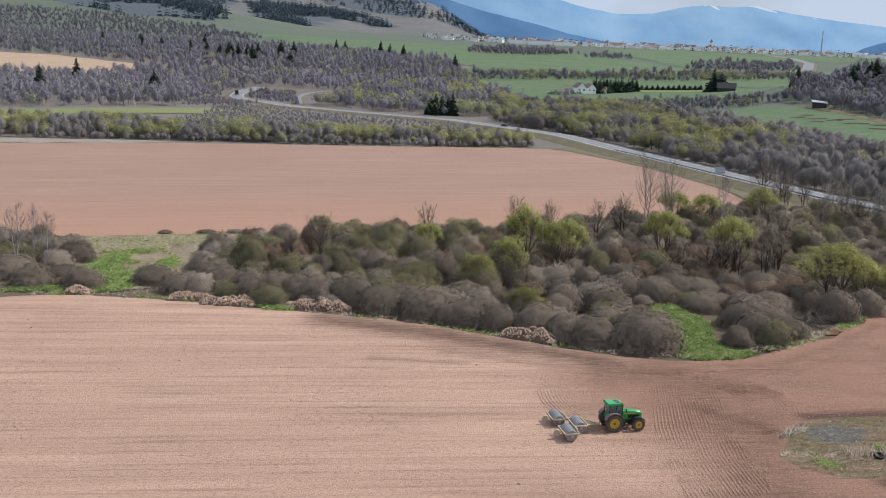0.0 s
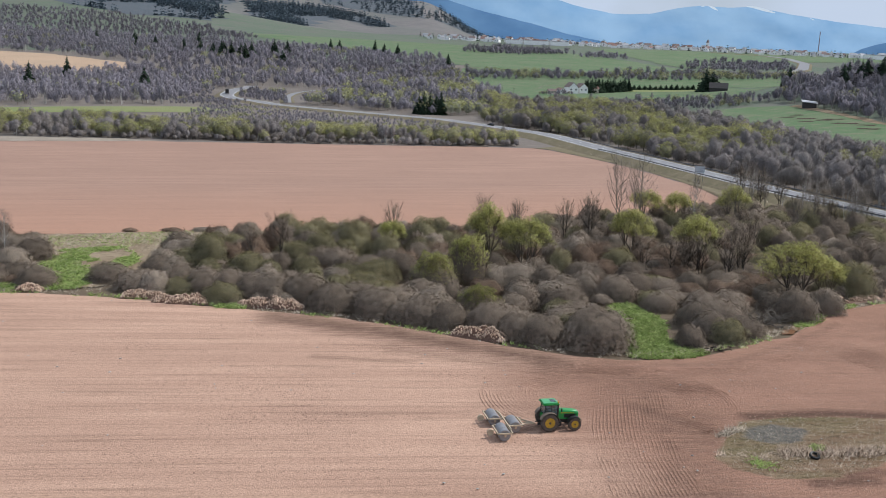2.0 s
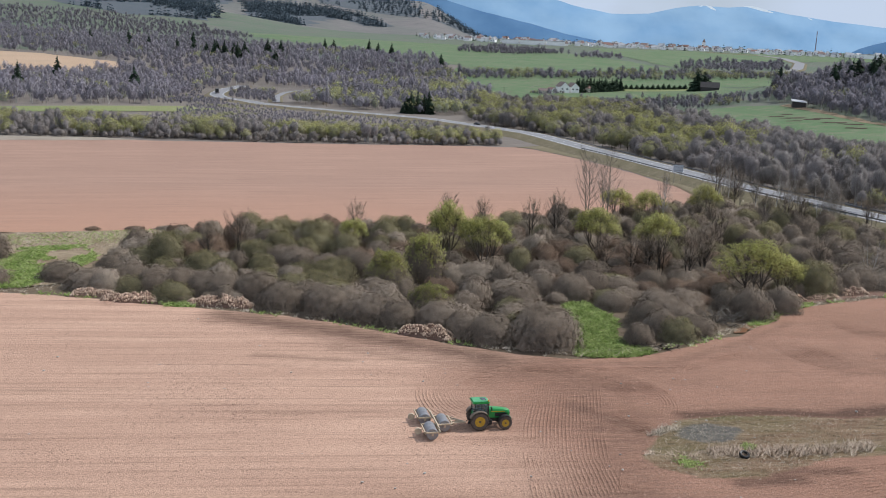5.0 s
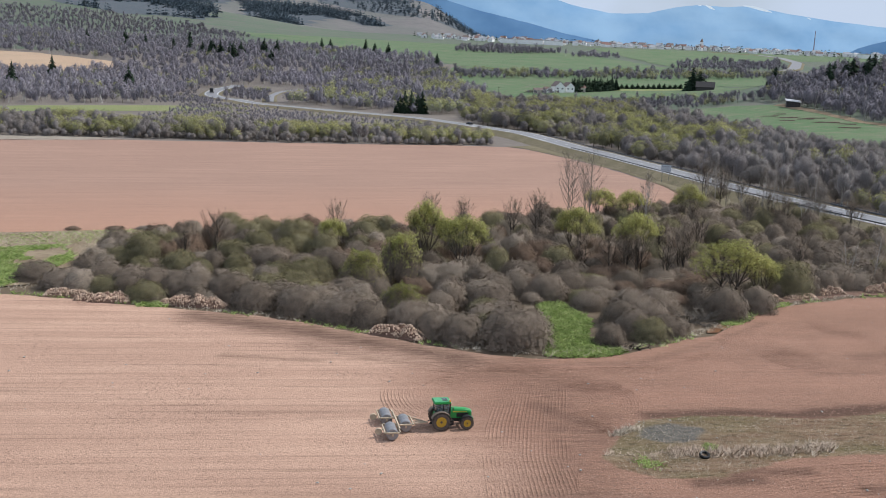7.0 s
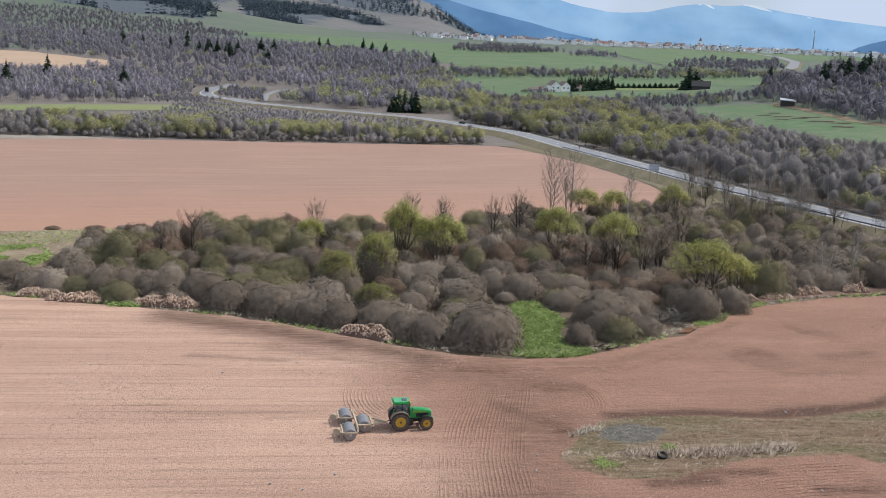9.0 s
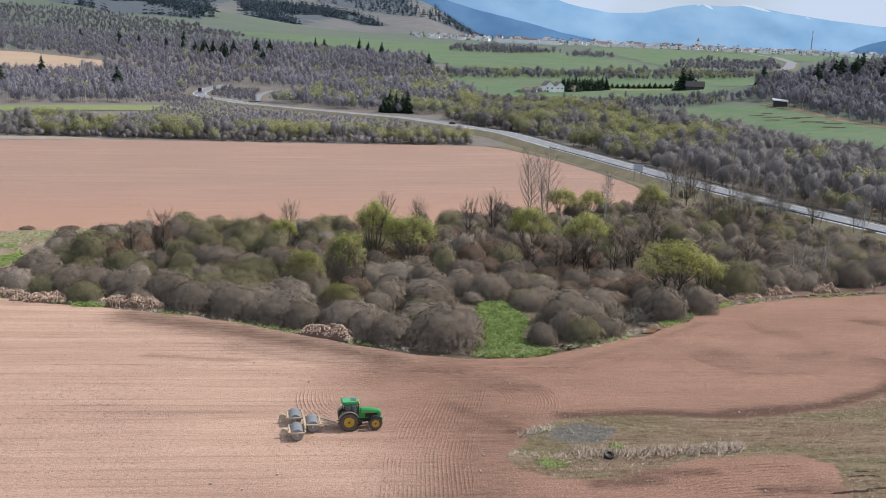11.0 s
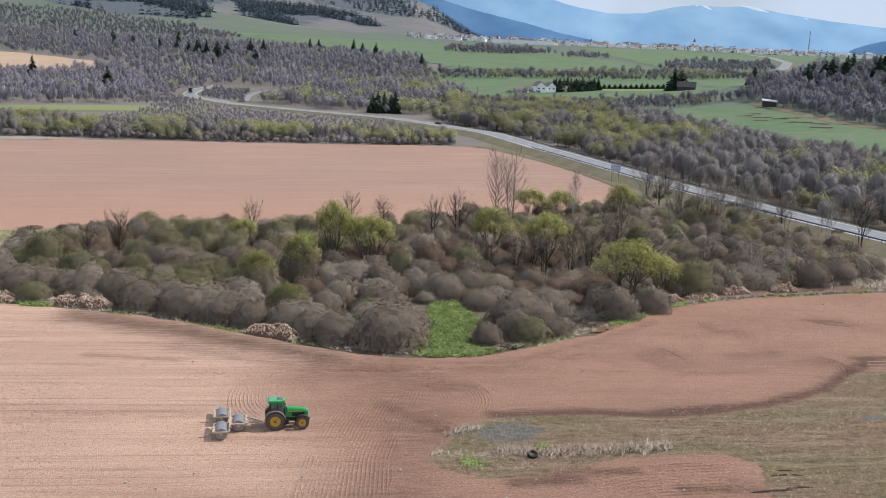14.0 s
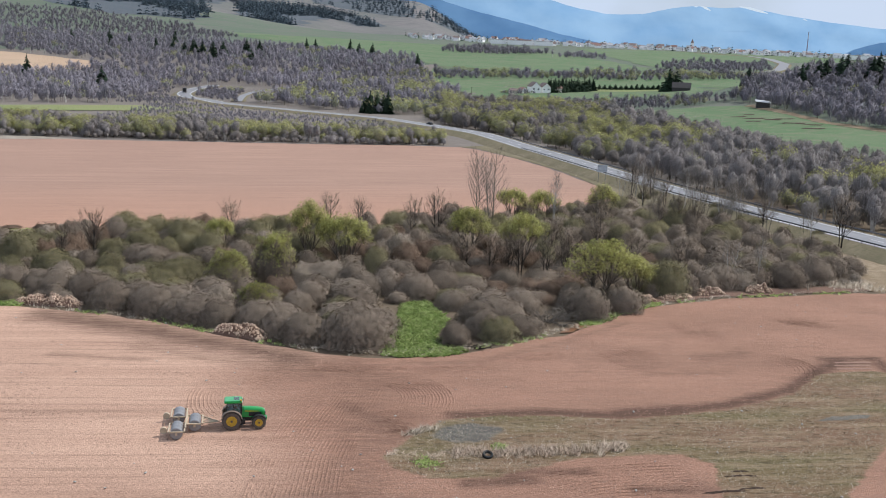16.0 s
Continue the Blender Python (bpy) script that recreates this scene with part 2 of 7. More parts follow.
M = {
    "soil_near": soil("tilled_soil", (0.605, 0.393, 0.287), (0.50, 0.316, 0.230), (0.105, 0.062, 0.045), 0.12, (0.272, 0.149, 0.104)),
    "soil_far": soil("tilled_soil_far", (0.43, 0.272, 0.204), (0.36, 0.227, 0.172), (0.20, 0.135, 0.11), 0.29, redder=(0.47, 0.262, 0.178)),
    "soil_dark": soil("fresh_soil", (0.24, 0.15, 0.115), (0.19, 0.12, 0.09), (0.11, 0.07, 0.055), 0.12),
    "soil_open": soil("turned_earth", (0.075, 0.05, 0.04), (0.06, 0.04, 0.032), (0.04, 0.027, 0.022), 0.12),
    "soil_clod": soil("clod_soil", (0.44, 0.29, 0.22), (0.30, 0.19, 0.145), (0.16, 0.10, 0.08), 0.12),
    "thicket_floor": turf("thicket_floor", (0.115, 0.084, 0.060), (0.142, 0.112, 0.074), (0.19, 0.148, 0.104), 0.06),
    "rough": turf("rough_pasture", (0.175, 0.116, 0.076), (0.112, 0.118, 0.046), (0.25, 0.185, 0.122), 0.16),
    "meadow": turf("spring_meadow", (0.086, 0.168, 0.074), (0.132, 0.19, 0.102), (0.195, 0.19, 0.132), 0.02),
    "meadow_pale": turf("pale_meadow", (0.18, 0.23, 0.085), (0.22, 0.25, 0.11), (0.27, 0.25, 0.14), 0.02),
    # far grass and hill pasture greyed towards blue, haze put into the colour
    "plain": turf("hazed_valley_grass", (0.10, 0.15, 0.098), (0.135, 0.165, 0.118), (0.17, 0.155, 0.14), 0.006),
    "slope": turf("hazed_hill_pasture", (0.165, 0.170, 0.150), (0.22, 0.198, 0.190), (0.135, 0.130, 0.132), 0.005),
    "stubble": turf("stubble", (0.48, 0.34, 0.235), (0.44, 0.30, 0.20), (0.40, 0.30, 0.21), 0.01),
    "bleached": turf("bleached_grass", (0.33, 0.285, 0.235), (0.40, 0.355, 0.30), (0.24, 0.20, 0.155), 0.1),
    "wood_floor": turf("pale_wood_litter", (0.165, 0.142, 0.125), (0.195, 0.170, 0.148), (0.235, 0.205, 0.178), 0.03),
    "bank": turf("road_bank_grass", (0.175, 0.148, 0.095), (0.25, 0.205, 0.142), (0.145, 0.130, 0.078), 0.12),
    # litter blued like the far needles, haze put into its colour
    "needle_litter_haze": turf("needle_litter_haze", (0.085, 0.105, 0.122), (0.10, 0.118, 0.132), (0.125, 0.128, 0.135), 0.01),
    "verge": turf("verge_grass", (0.25, 0.185, 0.122), (0.36, 0.285, 0.20), (0.20, 0.155, 0.10), 0.1),
    "asphalt": painted("asphalt", (0.235, 0.235, 0.245), 0.85, 0, 0.12, 0.2, 0.3),
    "line": painted("road_paint", (0.8, 0.8, 0.8), 0.7),
    "steel": painted("galvanised_steel", (0.15, 0.155, 0.165), 0.6, 0.3, 0.3),
    "rail_blue": painted("blue_rail_paint", (0.05, 0.065, 0.10), 0.5, 0.2),
    "concrete": painted("concrete", (0.42, 0.41, 0.38), 0.9, 0, 0.3, 0.8),
    "bark": twiggy("grey_bark", (0.12, 0.098, 0.08), (0.085, 0.07, 0.058)),
    "bark_twig": twiggy("weathered_twig_bark", (0.195, 0.160, 0.130), (0.130, 0.106, 0.088), single=0.6),
    "bark_pale": twiggy("pale_grey_bark", (0.22, 0.195, 0.165), (0.15, 0.13, 0.11)),
    "bark_dark": twiggy("dark_bark", (0.055, 0.045, 0.04), (0.035, 0.03, 0.026)),
    "birch": twiggy("birch_bark", (0.50, 0.48, 0.45), (0.28, 0.26, 0.24)),
    "twig_olive": twiggy("olive_twigs", (0.118, 0.104, 0.060), (0.172, 0.150, 0.090)),
    "spray_grey": twiggy("grey_twig_sprays", (0.163, 0.127, 0.098), (0.238, 0.190, 0.147), lace=34),
    "spray_olive": twiggy("olive_twig_sprays", (0.171, 0.151, 0.089), (0.243, 0.214, 0.131), lace=34),
    "spray_pale": twiggy("pale_twig_sprays", (0.241, 0.195, 0.151), (0.331, 0.270, 0.212), lace=34),
    "spray_rust": twiggy("reddish_twig_sprays", (0.142, 0.095, 0.067), (0.200, 0.138, 0.098), lace=34),
    "spray_tall": twiggy("poplar_twig_sprays", (0.175, 0.150, 0.128), (0.235, 0.205, 0.178), lace=30, open_share=0.54),
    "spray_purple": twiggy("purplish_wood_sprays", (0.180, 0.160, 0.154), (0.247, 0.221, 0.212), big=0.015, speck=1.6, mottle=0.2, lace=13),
    "spray_mid": twiggy("grey_wood_sprays", (0.163, 0.143, 0.130), (0.226, 0.199, 0.180), big=0.03, speck=1.6, mottle=0.2, lace=13),
    "spray_light": twiggy("light_wood_sprays", (0.192, 0.172, 0.163), (0.255, 0.230, 0.218), big=0.03, speck=1.6, mottle=0.2, lace=13),
    "spray_bud": twiggy("budding_wood_sprays", (0.198, 0.189, 0.118), (0.267, 0.251, 0.160), big=0.03, speck=1.6, mottle=0.2, lace=13),
    # far copies of the wood colours: partly purplish twigs, blued for distance haze
    "spray_haze": twiggy("hazed_wood_sprays", (0.160, 0.148, 0.168), (0.222, 0.206, 0.232), big=0.008, speck=0.9, mottle=0.22, lace=7),
    "spray_haze_bud": twiggy("hazed_budding_sprays", (0.178, 0.185, 0.133), (0.239, 0.243, 0.179), big=0.008, speck=0.9, mottle=0.22, lace=7),
    "leaf_yellow": twiggy("young_willow_leaves", (0.37, 0.378, 0.128), (0.47, 0.452, 0.182), leaf=True, lace=30, open_share=0.545),
    "leaf_bud": twiggy("budding_willow_leaves", (0.39, 0.395, 0.15), (0.48, 0.46, 0.20), leaf=True, speck=1.6, lace=12, open_share=0.48),
    # far leaves paled towards blue, distance haze put into the colour
    "leaf_haze_bud": twiggy("hazed_budding_leaves", (0.34, 0.345, 0.155), (0.42, 0.41, 0.20), leaf=True, speck=0.9, lace=6, open_share=0.48),
    "leaf_olive": twiggy("olive_buds", (0.245, 0.218, 0.112), (0.305, 0.270, 0.145), leaf=True, lace=30, open_share=0.5),
    # needles lightened towards blue to carry the distance haze in their colour
    "needles_haze": twiggy("hazed_needles", (0.074, 0.102, 0.124), (0.105, 0.135, 0.156), speck=0.4),
    "needles": twiggy("spruce_needles", (0.028, 0.050, 0.034), (0.046, 0.072, 0.042)),
    "herb": twiggy("herb_leaves", (0.19, 0.30, 0.065), (0.50, 0.57, 0.24), big=0.5, single=0.6, leaf=True),
    "reed": twiggy("faded_reed", (0.60, 0.485, 0.39), (0.44, 0.345, 0.268), big=0.4),
    "straw": twiggy("dry_reed", (0.62, 0.54, 0.44), (0.46, 0.39, 0.30), big=0.4),
    "chips": twiggy("split_wood_and_rubble", (0.70, 0.53, 0.40), (0.45, 0.31, 0.225), big=0.8),
    "mud": painted("wet_mud", (0.125, 0.110, 0.088), 0.72, 0, 0.45, 0.5, 0.35),
    "brown_water": painted("muddy_water", (0.20, 0.095, 0.045), 0.28, 0, 0.2, 0.6, 0.3),
    "green": painted("tractor_green", (0.012, 0.27, 0.055), 0.32, 0, 0.18, 2.0, 0.5),
    "yellow": painted("rim_yellow", (0.52, 0.32, 0.03), 0.5, 0, 0.6, 4.0),
    "rubber": painted("dusty_rubber", (0.13, 0.105, 0.088), 0.9, 0, 0.75, 5.0, 0.15),
    "black": painted("black_plastic", (0.02, 0.02, 0.02), 0.5, 0, 0.2, 3.0),
    "dusty": painted("dusty_fender", (0.22, 0.17, 0.13), 0.8, 0, 0.5, 2.0),
    "drum": painted("worn_steel_drum", (0.28, 0.275, 0.28), 0.45, 0.35, 0.3, 1.2),
    "beige": painted("faded_beige_steel", (0.52, 0.42, 0.30), 0.7, 0, 0.35, 2.0),
    "amber": painted("amber_lens", (0.8, 0.35, 0.02), 0.3),
    "lamp": painted("lamp_lens", (0.8, 0.8, 0.78), 0.15),
    "sign": painted("sign_back", (0.42, 0.48, 0.54), 0.5, 0.2, 0.2),
    "plaster": painted("white_plaster", (0.90, 0.89, 0.88), 0.9, 0, 0.15, 0.3),
    "plaster_cream": painted("cream_plaster", (0.70, 0.64, 0.55), 0.9, 0, 0.15, 0.3),
    "roof_red": painted("red_roof", (0.27, 0.16, 0.135), 0.85, 0, 0.3, 0.5),
    "roof_brown": painted("brown_roof", (0.21, 0.155, 0.14), 0.85, 0, 0.3, 0.5),
    "roof_pale": painted("pale_sheet_roof", (0.45, 0.46, 0.48), 0.6, 0, 0.15, 0.5),
    "green_dusty": painted("dusty_green", (0.085, 0.36, 0.16), 0.5, 0, 0.3, 2.0),
    "roof_grey": painted("grey_roof", (0.33, 0.34, 0.36), 0.7, 0, 0.2, 0.5),
    "wood_dark": painted("weathered_boards", (0.06, 0.055, 0.055), 0.9, 0, 0.3, 0.8),
    "pane": painted("window_pane", (0.06, 0.07, 0.09), 0.1, 0, 0.2, 1.0, 0.6),
    "mast_red": painted("mast_red", (0.30, 0.27, 0.33), 0.6),
    "mast_white": painted("mast_white", (0.55, 0.56, 0.62), 0.6),
    "pole": painted("tarred_pole", (0.12, 0.10, 0.085), 0.9),
}
glass, gnt, gb = base_mat("tinted_glass", 0.06, 0, 0.6)
gb.inputs["Base Color"].default_value = (0.35, 0.42, 0.42, 1)
gb.inputs["Transmission Weight"].default_value = 0.75
gb.inputs["IOR"].default_value = 1.2
M["glass"] = glass


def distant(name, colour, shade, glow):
    """Mountains far off: plain backdrop that glows a little, its haze put into colour and glow."""
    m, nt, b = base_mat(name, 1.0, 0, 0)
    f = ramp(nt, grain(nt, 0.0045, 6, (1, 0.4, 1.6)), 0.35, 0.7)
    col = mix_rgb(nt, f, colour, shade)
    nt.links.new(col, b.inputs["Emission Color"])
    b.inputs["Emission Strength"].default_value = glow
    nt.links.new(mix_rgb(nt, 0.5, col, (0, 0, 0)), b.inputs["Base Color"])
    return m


# blue stands in for haze; the darker far blue paints cloud shadow patches
M["range_far"] = distant("hazed_blue_range", (0.30, 0.47, 0.66), (0.205, 0.37, 0.58), 0.60)
M["range_mid"] = distant("hazed_wooded_range", (0.13, 0.25, 0.42), (0.09, 0.19, 0.35), 0.50)
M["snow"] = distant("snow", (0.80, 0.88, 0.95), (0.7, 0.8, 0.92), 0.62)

# ---- building helpers ----


def smooth(a, b, v):
    t = np.clip((v - a) / (b - a), 0, 1)
    return t * t * (3 - 2 * t)


def land(x, y):
    """Height of the ground."""
    z = np.interp(y, (-2000, 420, 620, 760, 917, 1150, 1400, 1620, 2400, 3000, 5200), (0, 0, 4, 8, 15, 30, 42, 54, 94, 100, 125))
    z = z + 26 * np.exp(-((x - 400) / 110) ** 2 - ((y - 800) / 130) ** 2)
    z = z + 6 * smooth(150, 280, x) * smooth(450, 640, y) * (1 - smooth(800, 1000, y))
    z = z - 6 * smooth(-60, -180, x) * smooth(600, 760, y) * (1 - smooth(850, 1000, y))
    z = z + 70 * smooth(-150, -900, x) * smooth(1500, 2600, y)
    return z + np.interp(y, (2900, 3400, 4200, 5200), (0, 42, 150, 230)) * (1 - smooth(-0.03, 0.06, x / np.maximum(y, 1)))


def tri_mesh(name, verts, faces, mats, index=None, normals=None):
    """A mesh from arrays of points and triangles, with its own normals where they are given."""
    verts, faces = np.asarray(verts, np.float32), np.asarray(faces, np.int32)
    me = bpy.data.meshes.new(name)
    me.vertices.add(len(verts))
    me.vertices.foreach_set("co", verts.ravel())
    me.loops.add(faces.size)
    me.loops.foreach_set("vertex_index", faces.ravel())
    me.polygons.add(len(faces))
    me.polygons.foreach_set("loop_start", np.arange(0, faces.size, 3, dtype=np.int32))
    for m in mats:
        me.materials.append(M[m])
    if index is not None:
        me.polygons.foreach_set("material_index", np.asarray(index, np.int32))
    me.update(calc_edges=True)
    if normals is not None:
        me.polygons.foreach_set("use_smooth", np.ones(len(faces), bool))
        me.normals_split_custom_set_from_vertices(np.asarray(normals, np.float32))
    return me


def part(name, bm, material, parent, label=""):
    me = bpy.data.meshes.new(name)
    bm.to_mesh(me)
    bm.free()
    me.materials.append(M[material])
    ob = new(name, me)
    ob.parent = parent
    return tagged(ob, label) if label else ob


def inside(px, py, poly):
    hit = np.zeros(np.shape(px), bool)
    for (x0, y0), (x1, y1) in zip(poly, poly[1:] + poly[:1]):
        cross = ((y0 > py) != (y1 > py)) & (px < (x1 - x0) * (py - y0) / ((y1 - y0) or 1e-9) + x0)
        hit ^= cross
    return hit


def wavy(poly, step, amount, seed):
    """The outline with points every step metres, shifted a little."""
    rng, out = np.random.default_rng(seed), []
    for (x0, y0), (x1, y1) in zip(poly, poly[1:] + poly[:1]):
        n = max(1, int(math.hypot(x1 - x0, y1 - y0) / step))
        for i in range(n):
            j = rng.normal(0, amount, 2)
            out.append((x0 + (x1 - x0) * i / n + j[0], y0 + (y1 - y0) * i / n + j[1]))
    return out


def scatter(poly, gap, seed, jitter=0.45):
    """Points about gap metres apart within the outline."""
    rng = np.random.default_rng(seed)
    xs, ys = [p[0] for p in poly], [p[1] for p in poly]
    gx, gy = np.meshgrid(np.arange(min(xs), max(xs), gap), np.arange(min(ys), max(ys), gap))
    px = gx.ravel() + rng.uniform(-jitter, jitter, gx.size) * gap
    py = gy.ravel() + rng.uniform(-jitter, jitter, gx.size) * gap
    ok = inside(px, py, poly)
    return np.stack([px[ok], py[ok]], 1)


def sheet(name, poly, material, lift, gap, seed=1, amount=0.3, edge=None, label=""):
    """A piece of ground laid on the land, with an uneven outline."""
    from mathutils.geometry import delaunay_2d_cdt
    rim = wavy(poly, edge or gap, amount, seed)
    pts = [Vector(p) for p in rim] + [Vector(p) for p in scatter(rim, gap, seed + 1, 0.2)]
    vs, _, fs, _, _, _ = delaunay_2d_cdt(pts, [], [list(range(len(rim)))], 1, 1e-4)
    v = np.array([(p.x, p.y) for p in vs])
    z = land(v[:, 0], v[:, 1]) + lift
    me = bpy.data.meshes.new(name)
    me.from_pydata(np.column_stack([v, z]).tolist(), [], [list(f) for f in fs])
    me.materials.append(M[material])
    for p in me.polygons:
        p.use_smooth = True
    return tagged(new(name, me), label, "ground", kind="structure")


def along(pts, step):
    """Points every step metres on a smooth line through pts."""
    p = np.array(pts, float)
    d = np.r_[0, np.cumsum(np.hypot(*np.diff(p[:, :2], axis=0).T))]
    s = np.arange(0, d[-1] + step * 0.5, step)
    out = np.stack([np.interp(s, d, p[:, k]) for k in range(p.shape[1])], 1)
    w = max(1, int(12 / step)) if d[-1] > 100 else 3
    pad = np.vstack([np.repeat(out[:1], w, 0), out, np.repeat(out[-1:], w, 0)])
    ker = np.ones(2 * w + 1) / (2 * w + 1)
    sm = np.stack([np.convolve(pad[:, k], ker, "valid") for k in range(out.shape[1])], 1)
    sm[0], sm[-1] = out[0], out[-1]
    return sm


def sideways(p):
    t = np.gradient(p[:, :2], axis=0)
    t /= np.maximum(np.hypot(t[:, 0], t[:, 1])[:, None], 1e-9)
    return np.stack([t[:, 1], -t[:, 0]], 1)


def strip(p, offsets, heights):
    """Points and triangles of a strip along p with the given cross-section."""
    n, k = sideways(p), len(offsets)
    v = np.concatenate([np.column_stack([p[:, :2] + n * o, p[:, 2] + h])[:, None] for o, h in zip(offsets, heights)], 1).reshape(-1, 3)
    f = []
    for i in range(len(p) - 1):
        for j in range(k - 1):
            a, b, c, d = i * k + j, i * k + j + 1, (i + 1) * k + j + 1, (i + 1) * k + j
            f += [(a, b, c), (a, c, d)]
    return v, np.array(f)


def box(bm, size, at=(0, 0, 0), turn=(0, 0, 0), bevel=0.0, taper=1.0):
    m = pose(*at, *turn) @ Matrix.Diagonal((*size, 1))
    made = bmesh.ops.create_cube(bm, size=1, matrix=Matrix())["verts"]
    for v in made:
        if v.co.z > 0:
            v.co.x *= taper
            v.co.y *= taper
        v.co = m @ v.co
    if bevel:
        edges = {e for v in made for e in v.link_edges}
        bmesh.ops.bevel(bm, geom=list(edges), offset=bevel, segments=2, affect="EDGES")


def rod(bm, a, b, r, r2=None, sides=10):
    a, b = Vector(a), Vector(b)
    m = Matrix.Translation((a + b) / 2) @ (b - a).to_track_quat("Z", "Y").to_matrix().to_4x4()
    bmesh.ops.create_cone(bm, cap_ends=True, segments=sides, radius1=r, radius2=r if r2 is None else r2, depth=(b - a).length, matrix=m)


def lathe(bm, profile, at, axis="Y", sides=28):
    """Spins (radius, offset) pairs round an axis through at."""
    rings = []
    for r, o in profile:
        ring = []
        for i in range(sides):
            a = 2 * math.pi * i / sides
            c, s = r * math.cos(a), r * math.sin(a)
            ring.append(bm.verts.new(Vector(at) + Vector((c, o, s) if axis == "Y" else (c, s, o))))
        rings.append(ring)
    for p, q in zip(rings, rings[1:]):
        for i in range(sides):
            bm.faces.new((p[i], p[(i + 1) % sides], q[(i + 1) % sides], q[i]))
    for ring in (rings[0], rings[-1]):
        bm.faces.new(ring)
    bmesh.ops.recalc_face_normals(bm, faces=bm.faces)


def thing(name, m, label, category, group=""):
    ob = new(name)
    ob.matrix_basis = m
    return tagged(ob, label, category, group)


# ---- plants ----


def unit(v):
    return v / np.maximum(np.linalg.norm(v, axis=-1, keepdims=True), 1e-9)


def blades(rng, a, b, width, out=None):
    """A thin triangle from each a to each b; out: the way each one faces, as in a rounded crown."""
    d = b - a
    s = np.cross(d, rng.normal(size=d.shape) if out is None else np.cross(d, rng.normal(size=d.shape)) * 0.6 + out)
    s = unit(s) * (np.asarray(width).reshape(-1, 1) / 2)
    v = np.stack([a - s, a + s, b], 1)
    g = np.cross(v[:, 1] - v[:, 0], v[:, 2] - v[:, 0])
    n = unit(g) if out is None else unit(unit(out) + rng.normal(0, 0.10, out.shape))
    flip = (g * n).sum(1) < 0
    v[flip] = v[flip][:, [1, 0, 2]]
    return v.reshape(-1, 3), np.arange(len(v) * 3).reshape(-1, 3), np.repeat(n, 3, 0)


def tubes(lines, sides=4):
    """Tapered limbs: each line is (points, radii)."""
    vs, fs, ns, n = [], [], [], 0
    ang = np.arange(sides) * 2 * math.pi / sides
    for p, r in lines:
        p = np.asarray(p, float)
        t = np.gradient(p, axis=0)
        u = unit(np.cross(t, (0.31, 0.82, 0.12)))
        w = unit(np.cross(t, u))
        way = u[:, None] * np.cos(ang)[None, :, None] + w[:, None] * np.sin(ang)[None, :, None]
        vs.append((p[:, None] + way * np.asarray(r)[:, None, None]).reshape(-1, 3))
        ns.append(way.reshape(-1, 3))
        for i in range(len(p) - 1):
            for j in range(sides):
                a, b = n + i * sides + j, n + i * sides + (j + 1) % sides
                fs += [(a, b, b + sides), (a, b + sides, a + sides)]
        n += len(p) * sides
    return np.vstack(vs), np.array(fs), np.vstack(ns)


def joined(pieces):
    vs, fs, ns, n = [], [], [], 0
    for v, f, *m in pieces:
        vs.append(v)
        fs.append(f + n)
        ns += m
        n += len(v)
    return (np.vstack(vs), np.vstack(fs), np.vstack(ns)) if ns else (np.vstack(vs), np.vstack(fs))


def flakes(rng, p, n, size, long=1.7, tilt=0.24, rise=None, loose=0.10):
    """Small tufts, a triangle each, that lie along the outside of a crown; long: drawn out along rise."""
    k = len(p)
    face = unit(unit(n) + rng.normal(0, tilt, (k, 3)))
    up = np.broadcast_to(np.array([0, 0, 1.0]) if rise is None else rise, (k, 3)) + rng.normal(0, 0.35, (k, 3))
    t1 = unit(up - face * (up * face).sum(1, keepdims=True))
    t2 = np.cross(face, t1)
    ang = rng.uniform(0, 6.283, (k, 1)) + np.array([[0, 2.094, 4.189]]) + rng.normal(0, 0.3, (k, 3))
    size = np.broadcast_to(np.asarray(size), (k,))[:, None]
    u, w = np.cos(ang) * size * long, np.sin(ang) * size / long
    v = p[:, None] + t1[:, None] * u[:, :, None] + t2[:, None] * w[:, :, None]
    v[:, :, 2] = np.maximum(v[:, :, 2], 0.004)
    out = unit(unit(n) + rng.normal(0, loose, (k, 3)))
    flip = (np.cross(v[:, 1] - v[:, 0], v[:, 2] - v[:, 0]) * out).sum(1) < 0
    v[flip] = v[flip][:, [1, 0, 2]]
    return v.reshape(-1, 3), np.arange(k * 3).reshape(-1, 3), np.repeat(out, 3, 0)


def dome(rng, bumps, freq, clear):
    """A function that gives points on an uneven dome 2 wide and 1 high, and the way they face."""
    shift = rng.uniform(-50, 50, 3)

    def at(d):
        r = np.array([1 + bumps * (noise.noise(Vector(v * freq + shift)) + 0.5 * noise.noise(Vector(v * freq * 2.3 + shift))) for v in d])
        p = d * r[:, None] * np.array([0.94, 0.94, 0.90 - clear])
        p[:, 2] += clear
        return p
    return at


def rays(rng, n, low):
    d = rng.normal(size=(n, 3))
    d[:, 2] = np.abs(d[:, 2]) * 1.15 + low
    return unit(d)


